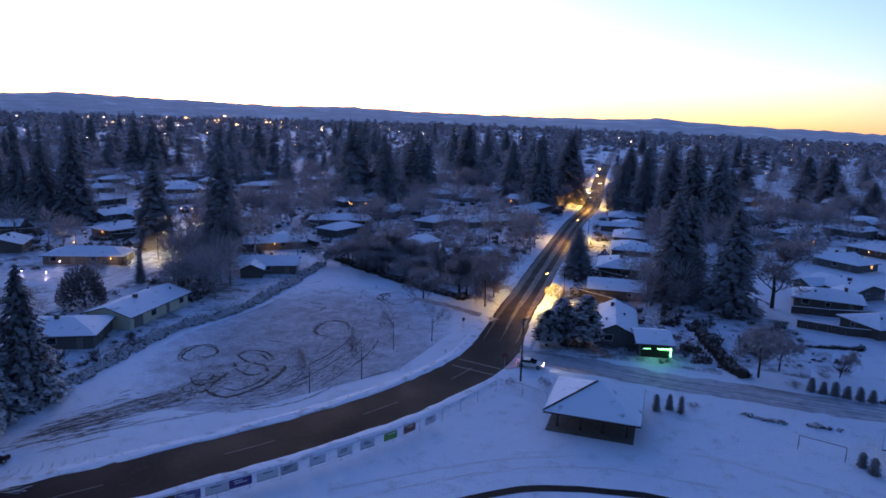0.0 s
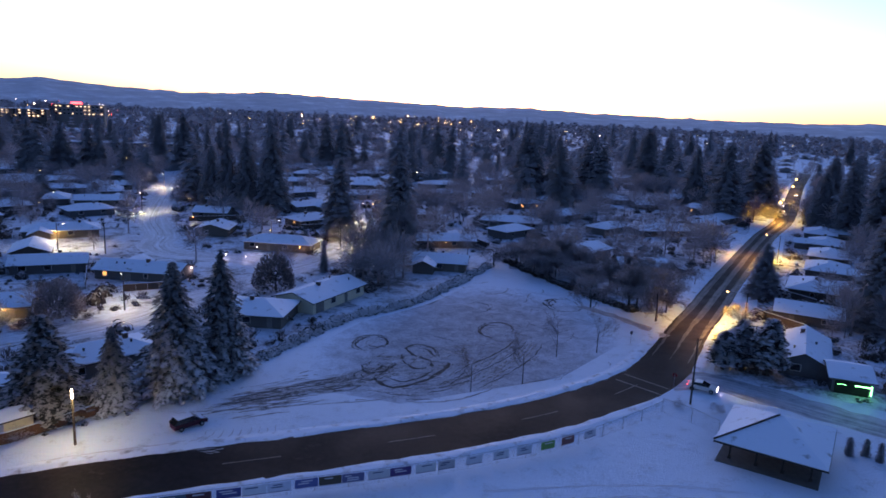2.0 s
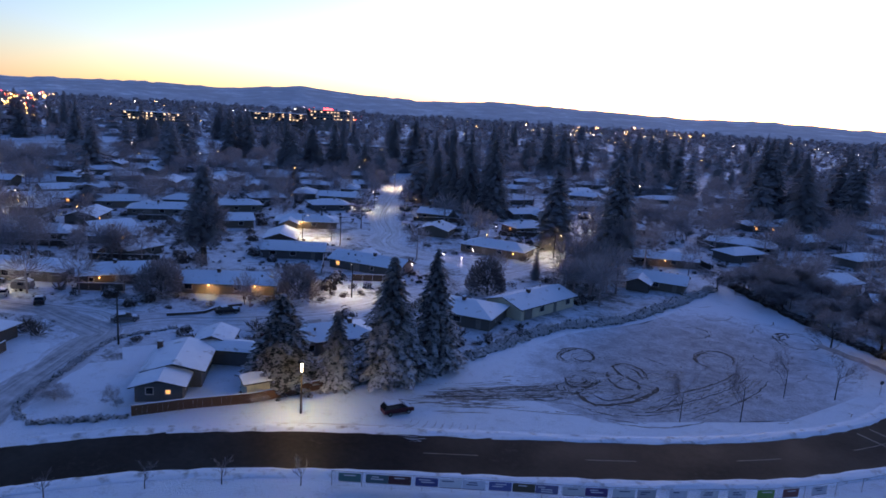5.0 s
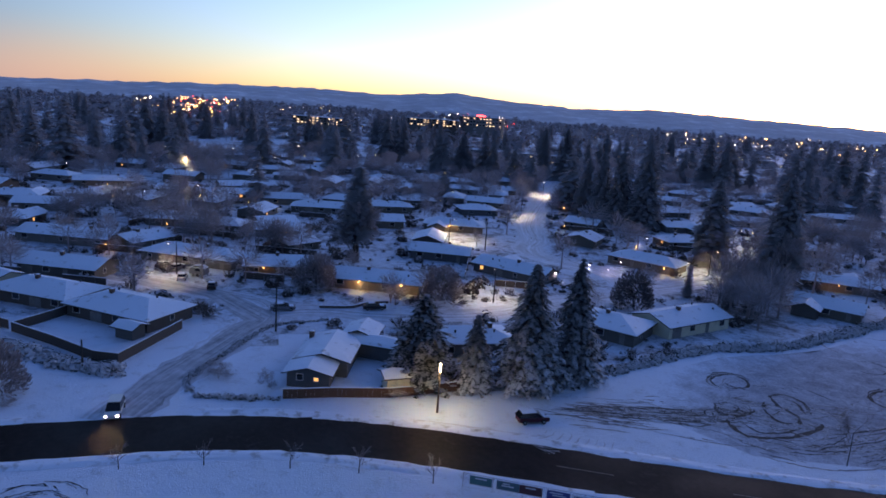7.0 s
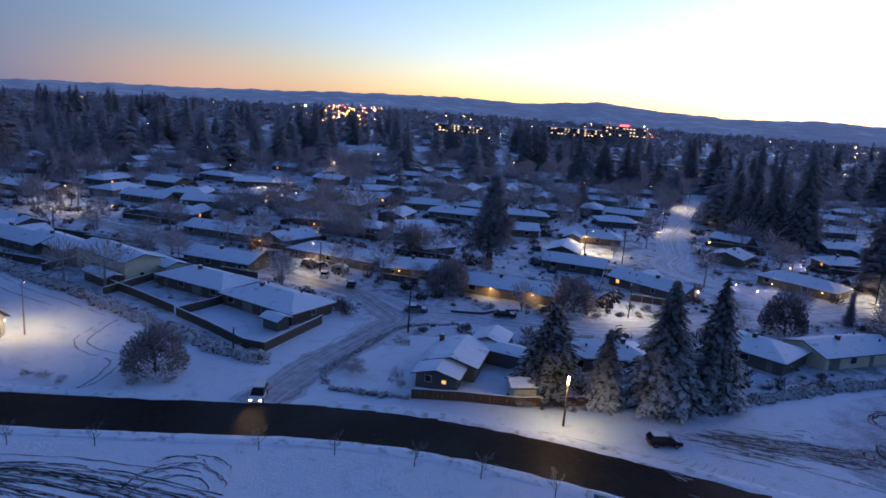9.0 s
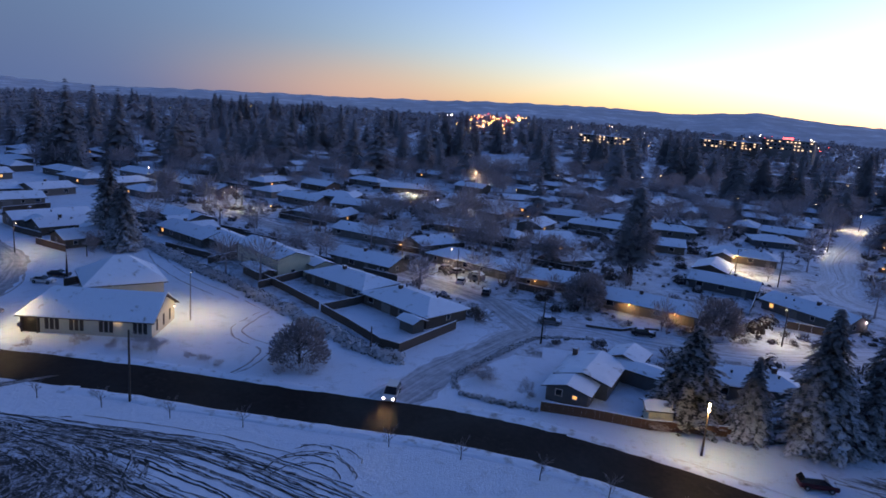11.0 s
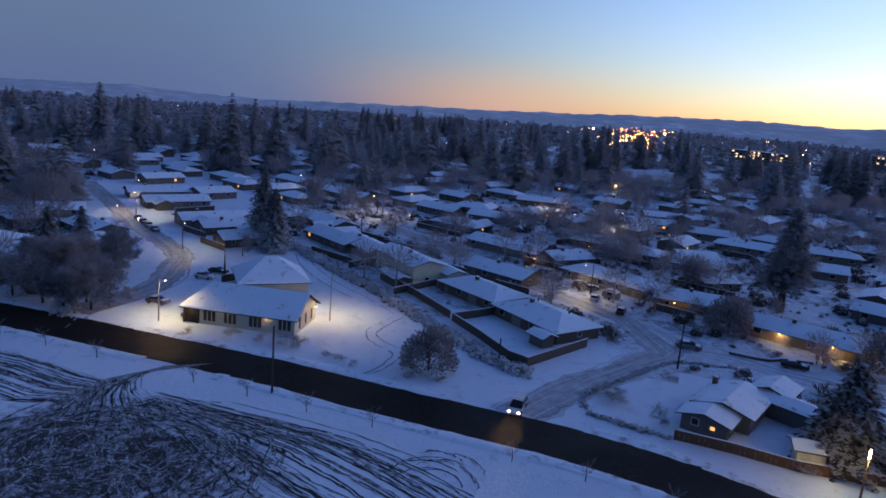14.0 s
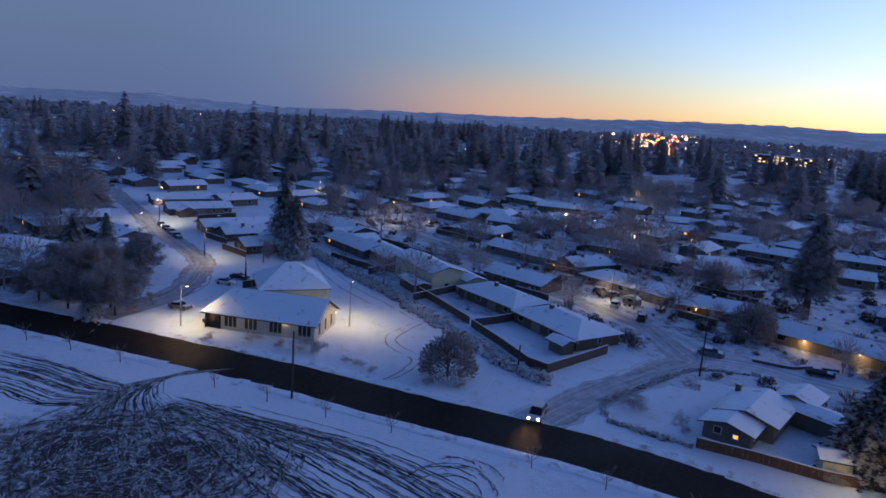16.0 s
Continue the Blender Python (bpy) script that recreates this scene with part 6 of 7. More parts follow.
board_fence(((-78.2, 46.2), (-74.8, 52.2), (-72.7, 55.2), (-70.2, 58.8), (-68.2, 63.8), (-65.8, 70.8)), 1.5, FENCE_WOOD, "brown board fence topped with snow along the verge")
board_fence(((-125.5, 22.8), (-116, 26.3), (-105.6, 29.6), (-102.6, 32.2), (-113.2, 46.2)), 1.7, FENCE_GREY, "dark weathered board fence round a snowy yard")
board_fence(((-125.5, 22.8), (-128.5, 28.5), (-131.5, 33.5)), 1.7, FENCE_GREY, "dark weathered board fence between snowy yards")
board_fence(((-150, 13), (-140, 17.5), (-127, 22.6)), 1.7, FENCE_GREY, "dark weathered board fence between snowy yards")
board_fence(((76, 150), (84, 148), (96, 147.5)), 1.7, FENCE_GREY, "dark weathered board fence between snowy yards")
board_fence(((72, 139), (80, 134), (96, 131)), 1.7, FENCE_GREY, "dark weathered board fence between snowy yards")

BANNER_LINE = ((-47.2, 51.0), (-38.9, 56.6), (-31.0, 62.0), (-25.0, 66.0), (-19.2, 70.2), (-13.2, 75.1), (-7.4, 80.2), (-4.2, 83.6), (-1.3, 87.1), (1.2, 90.4), (3.7, 93.9), (6.6, 98.2))


def chain_fence(points, h, label, spacing=2.6):
    root = tagged(new("fence"), label, "fence")
    line = spline(points, spacing)
    pv, pf = tube_data([(0, 0, -0.2), (0, 0, h * 0.5), (0, 0, h + 0.06)], [0.035, 0.035, 0.03], 6)
    post = mesh_from("post", pv, pf, STEEL)
    wv, wf = [], []
    for p in line:
        part_mesh("post", post, root, m=pose(p.x, p.y, 0))
    for a, b in zip(line, line[1:]):
        d = (b - a)
        n = 12
        up = Vector((0, 0, h))
        nrm = Vector((-d.y, d.x, 0)).normalized() * 0.006

        def strand(p, q, w):
            t = (q - p).normalized().cross(nrm.normalized()) * w
            k = len(wv)
            wv.extend((p - t, p + t, q + t, q - t))
            wf.append((k, k + 1, k + 2, k + 3))
        for k in range(n):
            x0, x1 = a + d * (k / n), a + d * ((k + 1) / n)
            for j in range(8):
                z0, z1 = up * (j / 8), up * ((j + 1) / 8)
                strand(x0 + z0, x1 + z1, 0.006)
                strand(x0 + z1, x1 + z0, 0.006)
        strand(a + up, b + up, 0.03)
    part_mesh("wire_mesh", mesh_from("wire_mesh", wv, wf, STEEL), root, "thin galvanised wire mesh")
    return root


chain_fence(BANNER_LINE, 1.8, "chain-link fence hung with sponsor banners along the road")
chain_fence(((6.6, 98.2), (10.5, 96.2), (13.8, 93.2)), 2.2, "chain-link fence beside the park shelter")


def build_banners():
    line = spline(BANNER_LINE, 0.5)
    run = [0.0]
    for a, b in zip(line, line[1:]):
        run.append(run[-1] + (b - a).length)
    tones = [(0.05, 0.16, 0.15), (0.07, 0.13, 0.14), (0.11, 0.03, 0.03), (0.06, 0.07, 0.2), (0.6, 0.62, 0.66), (0.55, 0.58, 0.66), (0.10, 0.13, 0.30), (0.10, 0.07, 0.045), (0.14, 0.13, 0.24), (0.5, 0.5, 0.52), (0.10, 0.05, 0.16), (0.5, 0.53, 0.55), (0.35, 0.36, 0.38), (0.5, 0.52, 0.58), (0.55, 0.56, 0.58), (0.45, 0.5, 0.55), (0.10, 0.28, 0.07), (0.25, 0.08, 0.07), (0.5, 0.5, 0.55)]
    rng = random.Random(4)
    s = 0.8
    for k, col in enumerate(tones):
        w = 2.5 if k < 12 else 2.1
        i = min(range(len(run)), key=lambda q: abs(run[q] - s - w / 2))
        p, d = line[i], line[min(i + 1, len(line) - 1)] - line[max(i - 1, 0)]
        root = tagged(new("banner"), "printed vinyl sponsor banner tied to the chain-link fence", "banner", "banners on the fence")
        root.matrix_basis = pose(p.x, p.y, 0, 0, 0, math.degrees(math.atan2(d.y, d.x)))
        cloth = plain("banner_vinyl", col, 0.5, vary=0.15, scale=2, relief=0.1)
        ink = (0.6, 0.6, 0.62) if sum(col) < 0.8 else (0.06, 0.07, 0.14)
        part("sheet", box_bm(-w / 2, -0.035, 0.55, w / 2, -0.02, 1.65), cloth, root)
        part("border", box_bm(-w / 2, -0.042, 0.55, w / 2, -0.036, 0.62), plain("banner_ink", ink, 0.5, vary=0.1), root)
        for j in range(rng.randint(1, 3)):
            x0 = -w * rng.uniform(0.2, 0.42)
            part("printed_bar", box_bm(x0, -0.042, 1.32 - 0.26 * j, x0 + w * rng.uniform(0.3, 0.6), -0.036, 1.44 - 0.26 * j), plain("banner_ink", ink, 0.5, vary=0.1), root)
        s += w + (0.25 if k < 12 else 0.9 + rng.random())


build_banners()


# ---- cars ----
def car(x, y, rot, L, W, H, paint, label, van=False, lights=False, snow=False, group="parked cars", beam=220):
    root = tagged(new("car"), label, "car", group)
    root.matrix_basis = pose(x, y, 0.03, 0, 0, rot)
    h = L / 2
    nose = h - (0.9 if van else 1.25)
    back = -h + (0.25 if van else 0.9)
    low = [(-h, 0.35), (-h + 0.06, 0.75), (-h + 0.1, 0.98), (h - 0.9, 0.98), (h - 0.15, 0.8), (h, 0.6), (h - 0.03, 0.32)]
    v, f = [], []
    n = len(low)
    for sy, k in ((-1, 0.97), (-1, 1.0), (1, 1.0), (1, 0.97)):
        for px, pz in low:
            v.append((px * (0.985 if k < 1 else 1), sy * W / 2 * k * (0.9 if abs(px) > h - 0.2 else 1), pz))
    for r in range(3):
        for i in range(n):
            a, b = r * n + i, r * n + (i + 1) % n
            f.append((a, b, b + n, a + n))
    f += [tuple(range(n))[::-1], tuple(range(3 * n, 4 * n))]
    body = part_mesh("body", mesh_from("body", v, f, paint, smooth=False), root)
    cab = [(back - 0.35, 0.98), (back + 0.15, H - 0.06), (nose - 1.0, H), (nose + 0.05, 0.98)]
    v, f = [], []
    for sy, t in ((-1, 0), (1, 0)):
        for px, pz in cab:
            v.append((px, sy * W / 2 * (0.95 if pz < 1.1 else 0.78), pz))
    f = [(0, 1, 2, 3), (7, 6, 5, 4), (0, 4, 5, 1), (2, 6, 7, 3)]
    part_mesh("cabin_glass", mesh_from("cabin_glass", v, f, GLASS), root, "dark car windows")
    v = [(px, sy * W / 2 * 0.79, pz + 0.02) for sy in (-1, 1) for px, pz in cab[1:3]]
    v += [(px, py, pz + 0.05) for px, py, pz in v]
    part_mesh("roof", mesh_from("roof", v, [(0, 1, 3, 2), (4, 6, 7, 5), (0, 4, 5, 1), (2, 3, 7, 6), (0, 2, 6, 4), (1, 5, 7, 3)], SNOW if snow else paint), root, "snow on the car roof" if snow else "")
    if snow:
        part("bonnet_snow", box_bm(h - 1.25, -W * 0.42, 0.9, h - 0.35, W * 0.42, 1.03, 0.05), SNOW, root)
    for px in (-h + 0.8, h - 0.85):
        for sy in (-1, 1):
            bm = bmesh.new()
            bmesh.ops.create_cone(bm, segments=14, radius1=0.33, radius2=0.33, depth=0.22, cap_ends=True, matrix=pose(px, sy * (W / 2 - 0.1), 0.33, 90))
            w = part("wheel", bm, RUBBER, root)
            bm = bmesh.new()
            bmesh.ops.create_cone(bm, segments=10, radius1=0.2, radius2=0.16, depth=0.24, cap_ends=True, matrix=pose(px, sy * (W / 2 - 0.1), 0.33, 90))
            part("rim", bm, STEEL, w)
    for sy in (-1, 1):
        bm = bmesh.new()
        bmesh.ops.create_uvsphere(bm, u_segments=8, v_segments=6, radius=0.17, matrix=Matrix.LocRotScale((h - 0.04, sy * W * 0.36, 0.68), None, (0.5, 1.1, 0.8)))
        part("headlight", bm, COOL_LAMP if lights else GLASS, root)
        part("tail_light", box_bm(-h - 0.02, sy * W * 0.36 - 0.12, 0.72, -h + 0.08, sy * W * 0.36 + 0.12, 0.88), RED_LAMP if lights else CAR_RED, root)
        if lights:
            la = bpy.data.lights.new("headlight_beam", "SPOT")
            la.energy, la.color, la.spot_size, la.spot_blend, la.shadow_soft_size = beam, (1.0, 0.78, 0.36) if beam < 400 else (1.0, 0.93, 0.7), radians(40 if beam < 400 else 70), 0.7, 0.1
            lo = new("headlight_beam", la)
            lo.matrix_basis = root.matrix_basis @ look((h + 0.12, sy * W * 0.36, 0.7), (h + 11, sy * W * 0.36, -0.3) if beam < 400 else (h + 32, sy * W * 0.36 + 4, 0.2))
    return root


car(-86.2, 26.6, -27, 4.8, 1.9, 1.72, CAR_WHITE, "silver van with lit headlights waiting at the street mouth", True, True, group="cars on the road")
car(13.0, 109.3, -14, 4.5, 1.8, 1.45, CAR_WHITE, "white hatchback with lit lamps turning into the side street", False, True, group="cars on the road", beam=300)
car(-53.2, 70.2, 62, 4.4, 1.85, 1.65, CAR_RED, "dark maroon hatchback parked on the snowy verge", True, snow=True)
car(-144.8, 59.0, 150, 4.6, 1.8, 1.5, CAR_WHITE, "snow-covered car parked before a house", False, snow=True)
car(-135.3, 61.6, 150, 4.6, 1.8, 1.5, CAR_DARK, "dark car with a snowy roof parked before a house", False, snow=True)
car(-114.2, 66.6, 62, 4.8, 1.9, 1.5, CAR_GREY, "snow-covered car parked in a driveway", False, snow=True)
car(-105.6, 82.6, 62, 4.6, 1.9, 1.5, CAR_DARK, "dark car with a snowy roof parked in a driveway", False, snow=True)
car(-129.5, -33.5, 70, 4.4, 1.8, 1.45, CAR_GREY, "snow-covered car parked beside the hall", False, snow=True)
car(-149, -29, 70, 4.4, 1.8, 1.45, CAR_WHITE, "snow-covered car parked on the drive", False, snow=True)
car(-154, -27, 70, 4.4, 1.8, 1.45, CAR_DARK, "snow-covered car parked on the drive", False, snow=True)
for k in range(4):
    car(-197 - 5.2 * k, -52.5 - 3.0 * k, 30, 4.4, 1.8, 1.45, (CAR_GREY, CAR_WHITE, CAR_DARK, CAR_GREY)[k], "snow-dusted car parked along the drive", False, snow=True, lights=k == 3)
for cx, cy in ((71.5, 372), (76, 398), (95, 462)):
    car(cx, cy, 255, 4.5, 1.8, 1.5, CAR_WHITE, "car with lit headlights coming down the road", False, True, group="cars on the road")


# ---- tracks and banks in the snow ----
def arc(cx, cy, r, a0, a1, squash=1.0, turn=0.0):
    n = max(5, int(abs(a1 - a0) * r / 57 / 0.6))
    out = []
    for k in range(n + 1):
        a = radians(a0 + (a1 - a0) * k / n)
        x, y = r * math.cos(a), r * squash * math.sin(a)
        c, s = math.cos(radians(turn)), math.sin(radians(turn))
        out.append(Vector((cx + c * x - s * y, cy + s * x + c * y, 0)))
    return out


def ribbons(name, lines, mat, label, seed=1, z=0.02):
    """Wheel marks: narrow strips of varying width with gaps, joined as one."""
    rng = random.Random(seed)
    v, f = [], []
    for line, w in lines:
        prev = None
        for i, p in enumerate(line):
            d = line[min(i + 1, len(line) - 1)] - line[max(i - 1, 0)]
            if d.length == 0:
                continue
            side = Vector((-d.y, d.x, 0)).normalized()
            taper = min(1, i / 2 + 0.15, (len(line) - 1 - i) / 2 + 0.15)
            ww = w * rng.uniform(0.45, 1.25) * taper
            j = side * rng.uniform(-0.16, 0.16)
            k = len(v)
            v.extend(((p + j - side * ww / 2)[:2] + (z + 0.0004 * (len(v) % 37),), (p + j + side * ww / 2)[:2] + (z + 0.0004 * (len(v) % 37),)))
            if prev is not None and rng.random() > 0.07:
                f.append((prev, prev + 1, k + 1, k))
            prev = k
    ob = new(name, mesh_from(name, v, f, mat))
    return tagged(ob, label, "tracks", kind="stuff")


def build_tracks():
    rng = random.Random(12)
    L = []
    # turning circles left on the field: centre, radii, loops, width
    for cx, cy, rx, ry, n, wd in ((-44.0, 109.6, 3.2, 4.4, 5, 0.34), (-42.6, 110.2, 2.2, 2.6, 3, 0.3), (-24.0, 126.6, 3.3, 5.0, 5, 0.36), (-24.4, 125.4, 2.2, 3.2, 2, 0.3), (-13.4, 150.4, 3.6, 4.6, 4, 0.4), (-16.6, 151.4, 1.6, 3.0, 3, 0.4), (-31.5, 157, 3.2, 4.6, 2, 0.22), (-31.4, 140.6, 2.8, 3.6, 2, 0.22)):
        for k in range(n):
            a = rng.uniform(0, 360)
            L.append((arc(cx + rng.uniform(-0.5, 0.5), cy + rng.uniform(-0.6, 0.6), rx * rng.uniform(0.8, 1.15), a, a + rng.uniform(110, 260), ry / rx, 0), wd * rng.uniform(0.6, 1.3)))
    # the bold S in the middle, with sweeps round it
    L.append((spline([(-37.4, 94.9), (-36.2, 93.6), (-32.9, 92.0), (-29.6, 95.9), (-27.8, 101.6), (-27.9, 106.4)], 0.8), 0.75))
    L.append((spline([(-35.4, 95.8), (-32.6, 94.6), (-30.3, 97.6), (-29.3, 101.4)], 0.8), 0.4))
    L.append((spline([(-36.6, 106.6), (-35.5, 103.4), (-32.2, 100.8), (-30.2, 102.6), (-31.4, 105.2), (-34.6, 106.8), (-36.8, 109.2), (-35.8, 112.0), (-32.6, 111.4), (-30.2, 107.8)], 0.7), 0.6))
    L.append((spline([(-35.2, 110.4), (-33.0, 110.0), (-30.6, 107.0)], 0.7), 0.55))
    for k in range(30):
        a = rng.uniform(-100, -10)
        L.append((arc(-33.2 + rng.gauss(0, 0.8), 104 + rng.gauss(0, 1.2), rng.uniform(7.0, 15.5), a, a + rng.uniform(18, 62), 1.15), rng.uniform(0.12, 0.36)))
    for k in range(12):
        a = rng.uniform(60, 170)
        L.append((arc(-34 + rng.gauss(0, 1), 106 + rng.gauss(0, 1.5), rng.uniform(6, 9), a, a + rng.uniform(20, 60), 1.2), rng.uniform(0.12, 0.3)))
    for k in range(26):
        x, y = -38.6 + rng.gauss(0, 1.0), 98.5 + rng.gauss(0, 1.8)
        L.append((arc(x, y, rng.uniform(0.8, 2.4), rng.uniform(0, 360), rng.uniform(360, 460)), rng.uniform(0.12, 0.4)))
    for k in range(90):
        t = rng.random()
        x, y = -51.5 + 13 * t + rng.gauss(0, 1.2), 80 + 13.5 * t + rng.gauss(0, 2.2)
        n = Vector((0.70, 0.71, 0)) * rng.uniform(1, 5)
        b = Vector((-0.69, 0.72, 0)) * rng.uniform(-0.4, 0.4)
        p = Vector((x, y, 0))
        L.append(([p - n, p - n * 0.5 + b * 0.5, p + b * 0.7, p + n * 0.5 + b * 0.5, p + n], rng.uniform(0.12, 0.36)))
    L.append((spline([(-57, 73), (-47, 79), (-41.9, 81.9), (-33.5, 87.2), (-23.3, 98.4), (-16.4, 109), (-13.5, 116)], 1.5), 0.24))
    for k in range(14):
        e = rng.gauss(0, 1.6)
        L.append((spline([(-27 + e, 95 - e), (-22.5 + e, 103.5 - e), (-18.6 + e, 114 - e * 0.6), (-17.5 + e, 122)], 1.2)[rng.randint(0, 9):], rng.uniform(0.12, 0.34)))
    for k in range(6):
        cx, cy = -24 + rng.gauss(0, 6), 136 + rng.gauss(0, 10)
        a = rng.uniform(0, 360)
        L.append((arc(cx, cy, rng.uniform(3, 7), a, a + rng.uniform(40, 110)), rng.uniform(0.12, 0.26)))
    v, f = [], []
    ring = 40
    for i in range(9):
        for j in range(ring):
            a, r = 6.2832 * j / ring, 1.12 * i / 8
            v.append((-26 + 25 * r * math.cos(a) - 2 * r * math.sin(a), 120 + 42 * r * math.sin(a), 0.007))
            if i:
                f.append(((i - 1) * ring + j, i * ring + j, i * ring + (j + 1) % ring, (i - 1) * ring + (j + 1) % ring))
    def inside(x, y, z):
        y = max(min(y, 184 - (x + 34) * 1.05), 87.0)
        lo = np.interp(y, (70, 84, 97, 121, 139, 183), (-54, -56, -54, -50, -41, -34))
        hi = np.interp(y, (87, 106, 128, 150), (-30, -9, 0, 0))
        return (float(min(max(x, lo), max(lo, hi))), y, z)
    v = [inside(*p) for p in v]

    def area(q):
        p = [v[k] for k in q]
        return abs(sum(p[k][0] * p[(k + 1) % 4][1] - p[(k + 1) % 4][0] * p[k][1] for k in range(4)))
    f = [q for q in f if area(q) > 0.2]
    tagged(new("field", mesh_from("field", v, f, THIN_SNOW)), "field of thin trampled snow with grass showing through", "field", kind="structure")
    ribbons("tyre_tracks", [q for k, q in enumerate(L) if q[1] > 0.38 or k % 3 == 0], MUD, "dark curved tyre tracks cut through the snow of the field", 2)
    thin = [q for k, q in enumerate(L) if q[1] <= 0.38 and k % 3]
    for k in range(300):
        t = rng.random() ** 1.4
        x, y = -51 + 28 * t + rng.gauss(0, 1.6 + 2 * t), 79 + 34 * t + rng.gauss(0, 2.0 + 3 * t)
        a = radians(45 + rng.gauss(0, 9 + 16 * t))
        n = Vector((math.cos(a), math.sin(a), 0)) * rng.uniform(0.8, 4.5)
        b = Vector((-math.sin(a), math.cos(a), 0)) * rng.uniform(-0.5, 0.5)
        p = Vector((x, y, 0))
        thin.append(([p - n, p - n * 0.5 + b * 0.5, p + b * 0.7, p + n * 0.5 + b * 0.5, p + n], rng.uniform(0.1, 0.55)))
    for k in range(50):
        cx, cy = -20 + rng.gauss(0, 8), 142 + rng.gauss(0, 12)
        a = rng.uniform(0, 360)
        if cx < 2 and cx > -48:
            thin.append((arc(cx, cy, rng.uniform(2, 8), a, a + rng.uniform(20, 70)), rng.uniform(0.1, 0.35)))
    ribbons("tyre_tracks", thin, SCRAPED, "faint scraped wheel streaks in the snow of the field", 6, 0.012)
    # loops by the parked car
    M = []
    for k in range(9):
        M.append((arc(-53.5 + 0.5 * k, 68.5 + 0.35 * k, 3.5 + 0.5 * k, -70, 30, 0.9), 0.16))
    M += [(spline([(-75, 42.5), (-66, 53), (-58, 61), (-51, 67)], 2), 0.3), (spline([(-70, 49), (-62, 58), (-55, 64)], 2), 0.25)]
    ribbons("tyre_tracks", M, PACKED, "shallow tyre loops in the snow around the parked car", 3)
    # hall car park
    P = [(spline([(-128, 14), (-118, 8), (-113, 8.5), (-108, 12), (-101, 9), (-97, 5)], 1.2), 0.35), (spline([(-127, 11.5), (-118, 6), (-112, 6.8), (-107, 10), (-100, 7), (-96, 3.4)], 1.2), 0.35)]
    P += [(spline([(-180, -9), (-165, -6), (-150, 0), (-140, 6), (-128, 12)], 2), 0.3), (spline([(-178, -12), (-164, -9), (-149, -3), (-138, 3.5)], 2), 0.3)]
    for k in range(3):
        P.append((spline([(-114 - k, -44), (-124, -44 + k * 0.6), (-135, -38.5 + k), (-147, -35.5 + k * 1.3), (-160, -37 + k), (-180, -44 + k)], 2), 0.5))
    for line, offs in ((WEST, (-2.3, -0.9, 1.0, 2.4)), (BRANCH, (-1.6, 0.2)), (SPUR, (-1.0, 0.8))):
        for o in offs:
            q = offset_line(line, o)
            P.append((q[2:len(q) - 4], 0.34))
    mouth = [p for p in WEST if p.y < 61][1:]
    tagged(new("road", ribbon("road", mouth, 6.0, 0.026, SLUSH, 8, 0.7, None, 77)), "street mouth worn to grey slush by turning cars", "road", kind="structure")
    ribbons("tyre_tracks", P, SLUSH, "curved tyre tracks in the snow of the hall car park", 4)
    # the churned lot across the road
    T = []
    hubs = ((-74.5, -18, 12), (-72, -25, 13), (-70, -31, 12), (-84, -22.2, 3.4), (-76, -29, 9), (-68, -14, 9), (-63, -24, 12))
    for k in range(520):
        cx, cy, most = rng.choice(hubs)
        cx, cy = cx + rng.gauss(0, 0.8), cy + rng.gauss(0, 0.8)
        r, a = most * math.sqrt(rng.uniform(0.03, 1)), rng.uniform(0, 360)
        x, y = cx + r * math.cos(radians(a)), cy + r * math.sin(radians(a))
        if ((x + 71) / 19) ** 2 + ((y + 26) / 23) ** 2 > 1:
            continue
        b = rng.uniform(120, 420) / (r + 2)
        T.append((arc(cx, cy, r, a - b, a + b, rng.uniform(0.9, 1.0), rng.uniform(0, 40)), rng.uniform(0.1, 0.34)))
    for k in range(76):
        o = rng.uniform(-1, 1)
        e = rng.gauss(0, 1)
        T.append((spline([(-99.8 + 0.6 * o, -20.5 - 3.5 * o), (-97.3 + 0.5 * o, -24.8 - 1.4 * o), (-94.6 + 0.8 * o, -28.3 - 1.8 * o + 0.3 * e), (-89 + 2 * o, -30.5 - 4.0 * o + e), (-81 + 3 * o, -30.5 - 8 * o + 2 * e), (-70 + rng.uniform(-4, 4), -28 - 13 * o)], 1.2)[:rng.randint(9, 40)], rng.uniform(0.1, 0.3)))
    # short heavy strokes round the middle of the lot
    for k in range(330):
        r, a = 12.5 * math.sqrt(rng.uniform(0.02, 1)), rng.uniform(0, 360)
        bow = rng.uniform(8, 26)
        T.append((arc(-73.5 + rng.gauss(0, 1.5), -20.5 + rng.gauss(0, 2), r, a, a + bow * 8 / (r + 1), 1.15), rng.uniform(0.22, 0.5)))
    outer = ((-89.9, -23.4), (-83.6, -10.3), (-78.2, 1.2), (-72.2, 8.8), (-67, 14), (-62.4, 18.1))
    inner = ((-85.5, -23.5), (-79, -18), (-72, -13), (-66, -8), (-60, -2), (-54, 4))
    for k in range(84):
        s = rng.random() ** 1.1
        e = rng.gauss(0, 0.5)
        pts = spline([(a + (c - a) * s + e + rng.gauss(0, 0.25), b + (d - b) * s - e + rng.gauss(0, 0.25)) for (a, b), (c, d) in zip(outer, inner)], 1.2)
        n = len(pts)
        i0 = rng.randint(0, n // 3)
        T.append((pts[i0:i0 + rng.randint(n // 3, n)], rng.uniform(0.1, 0.34)))
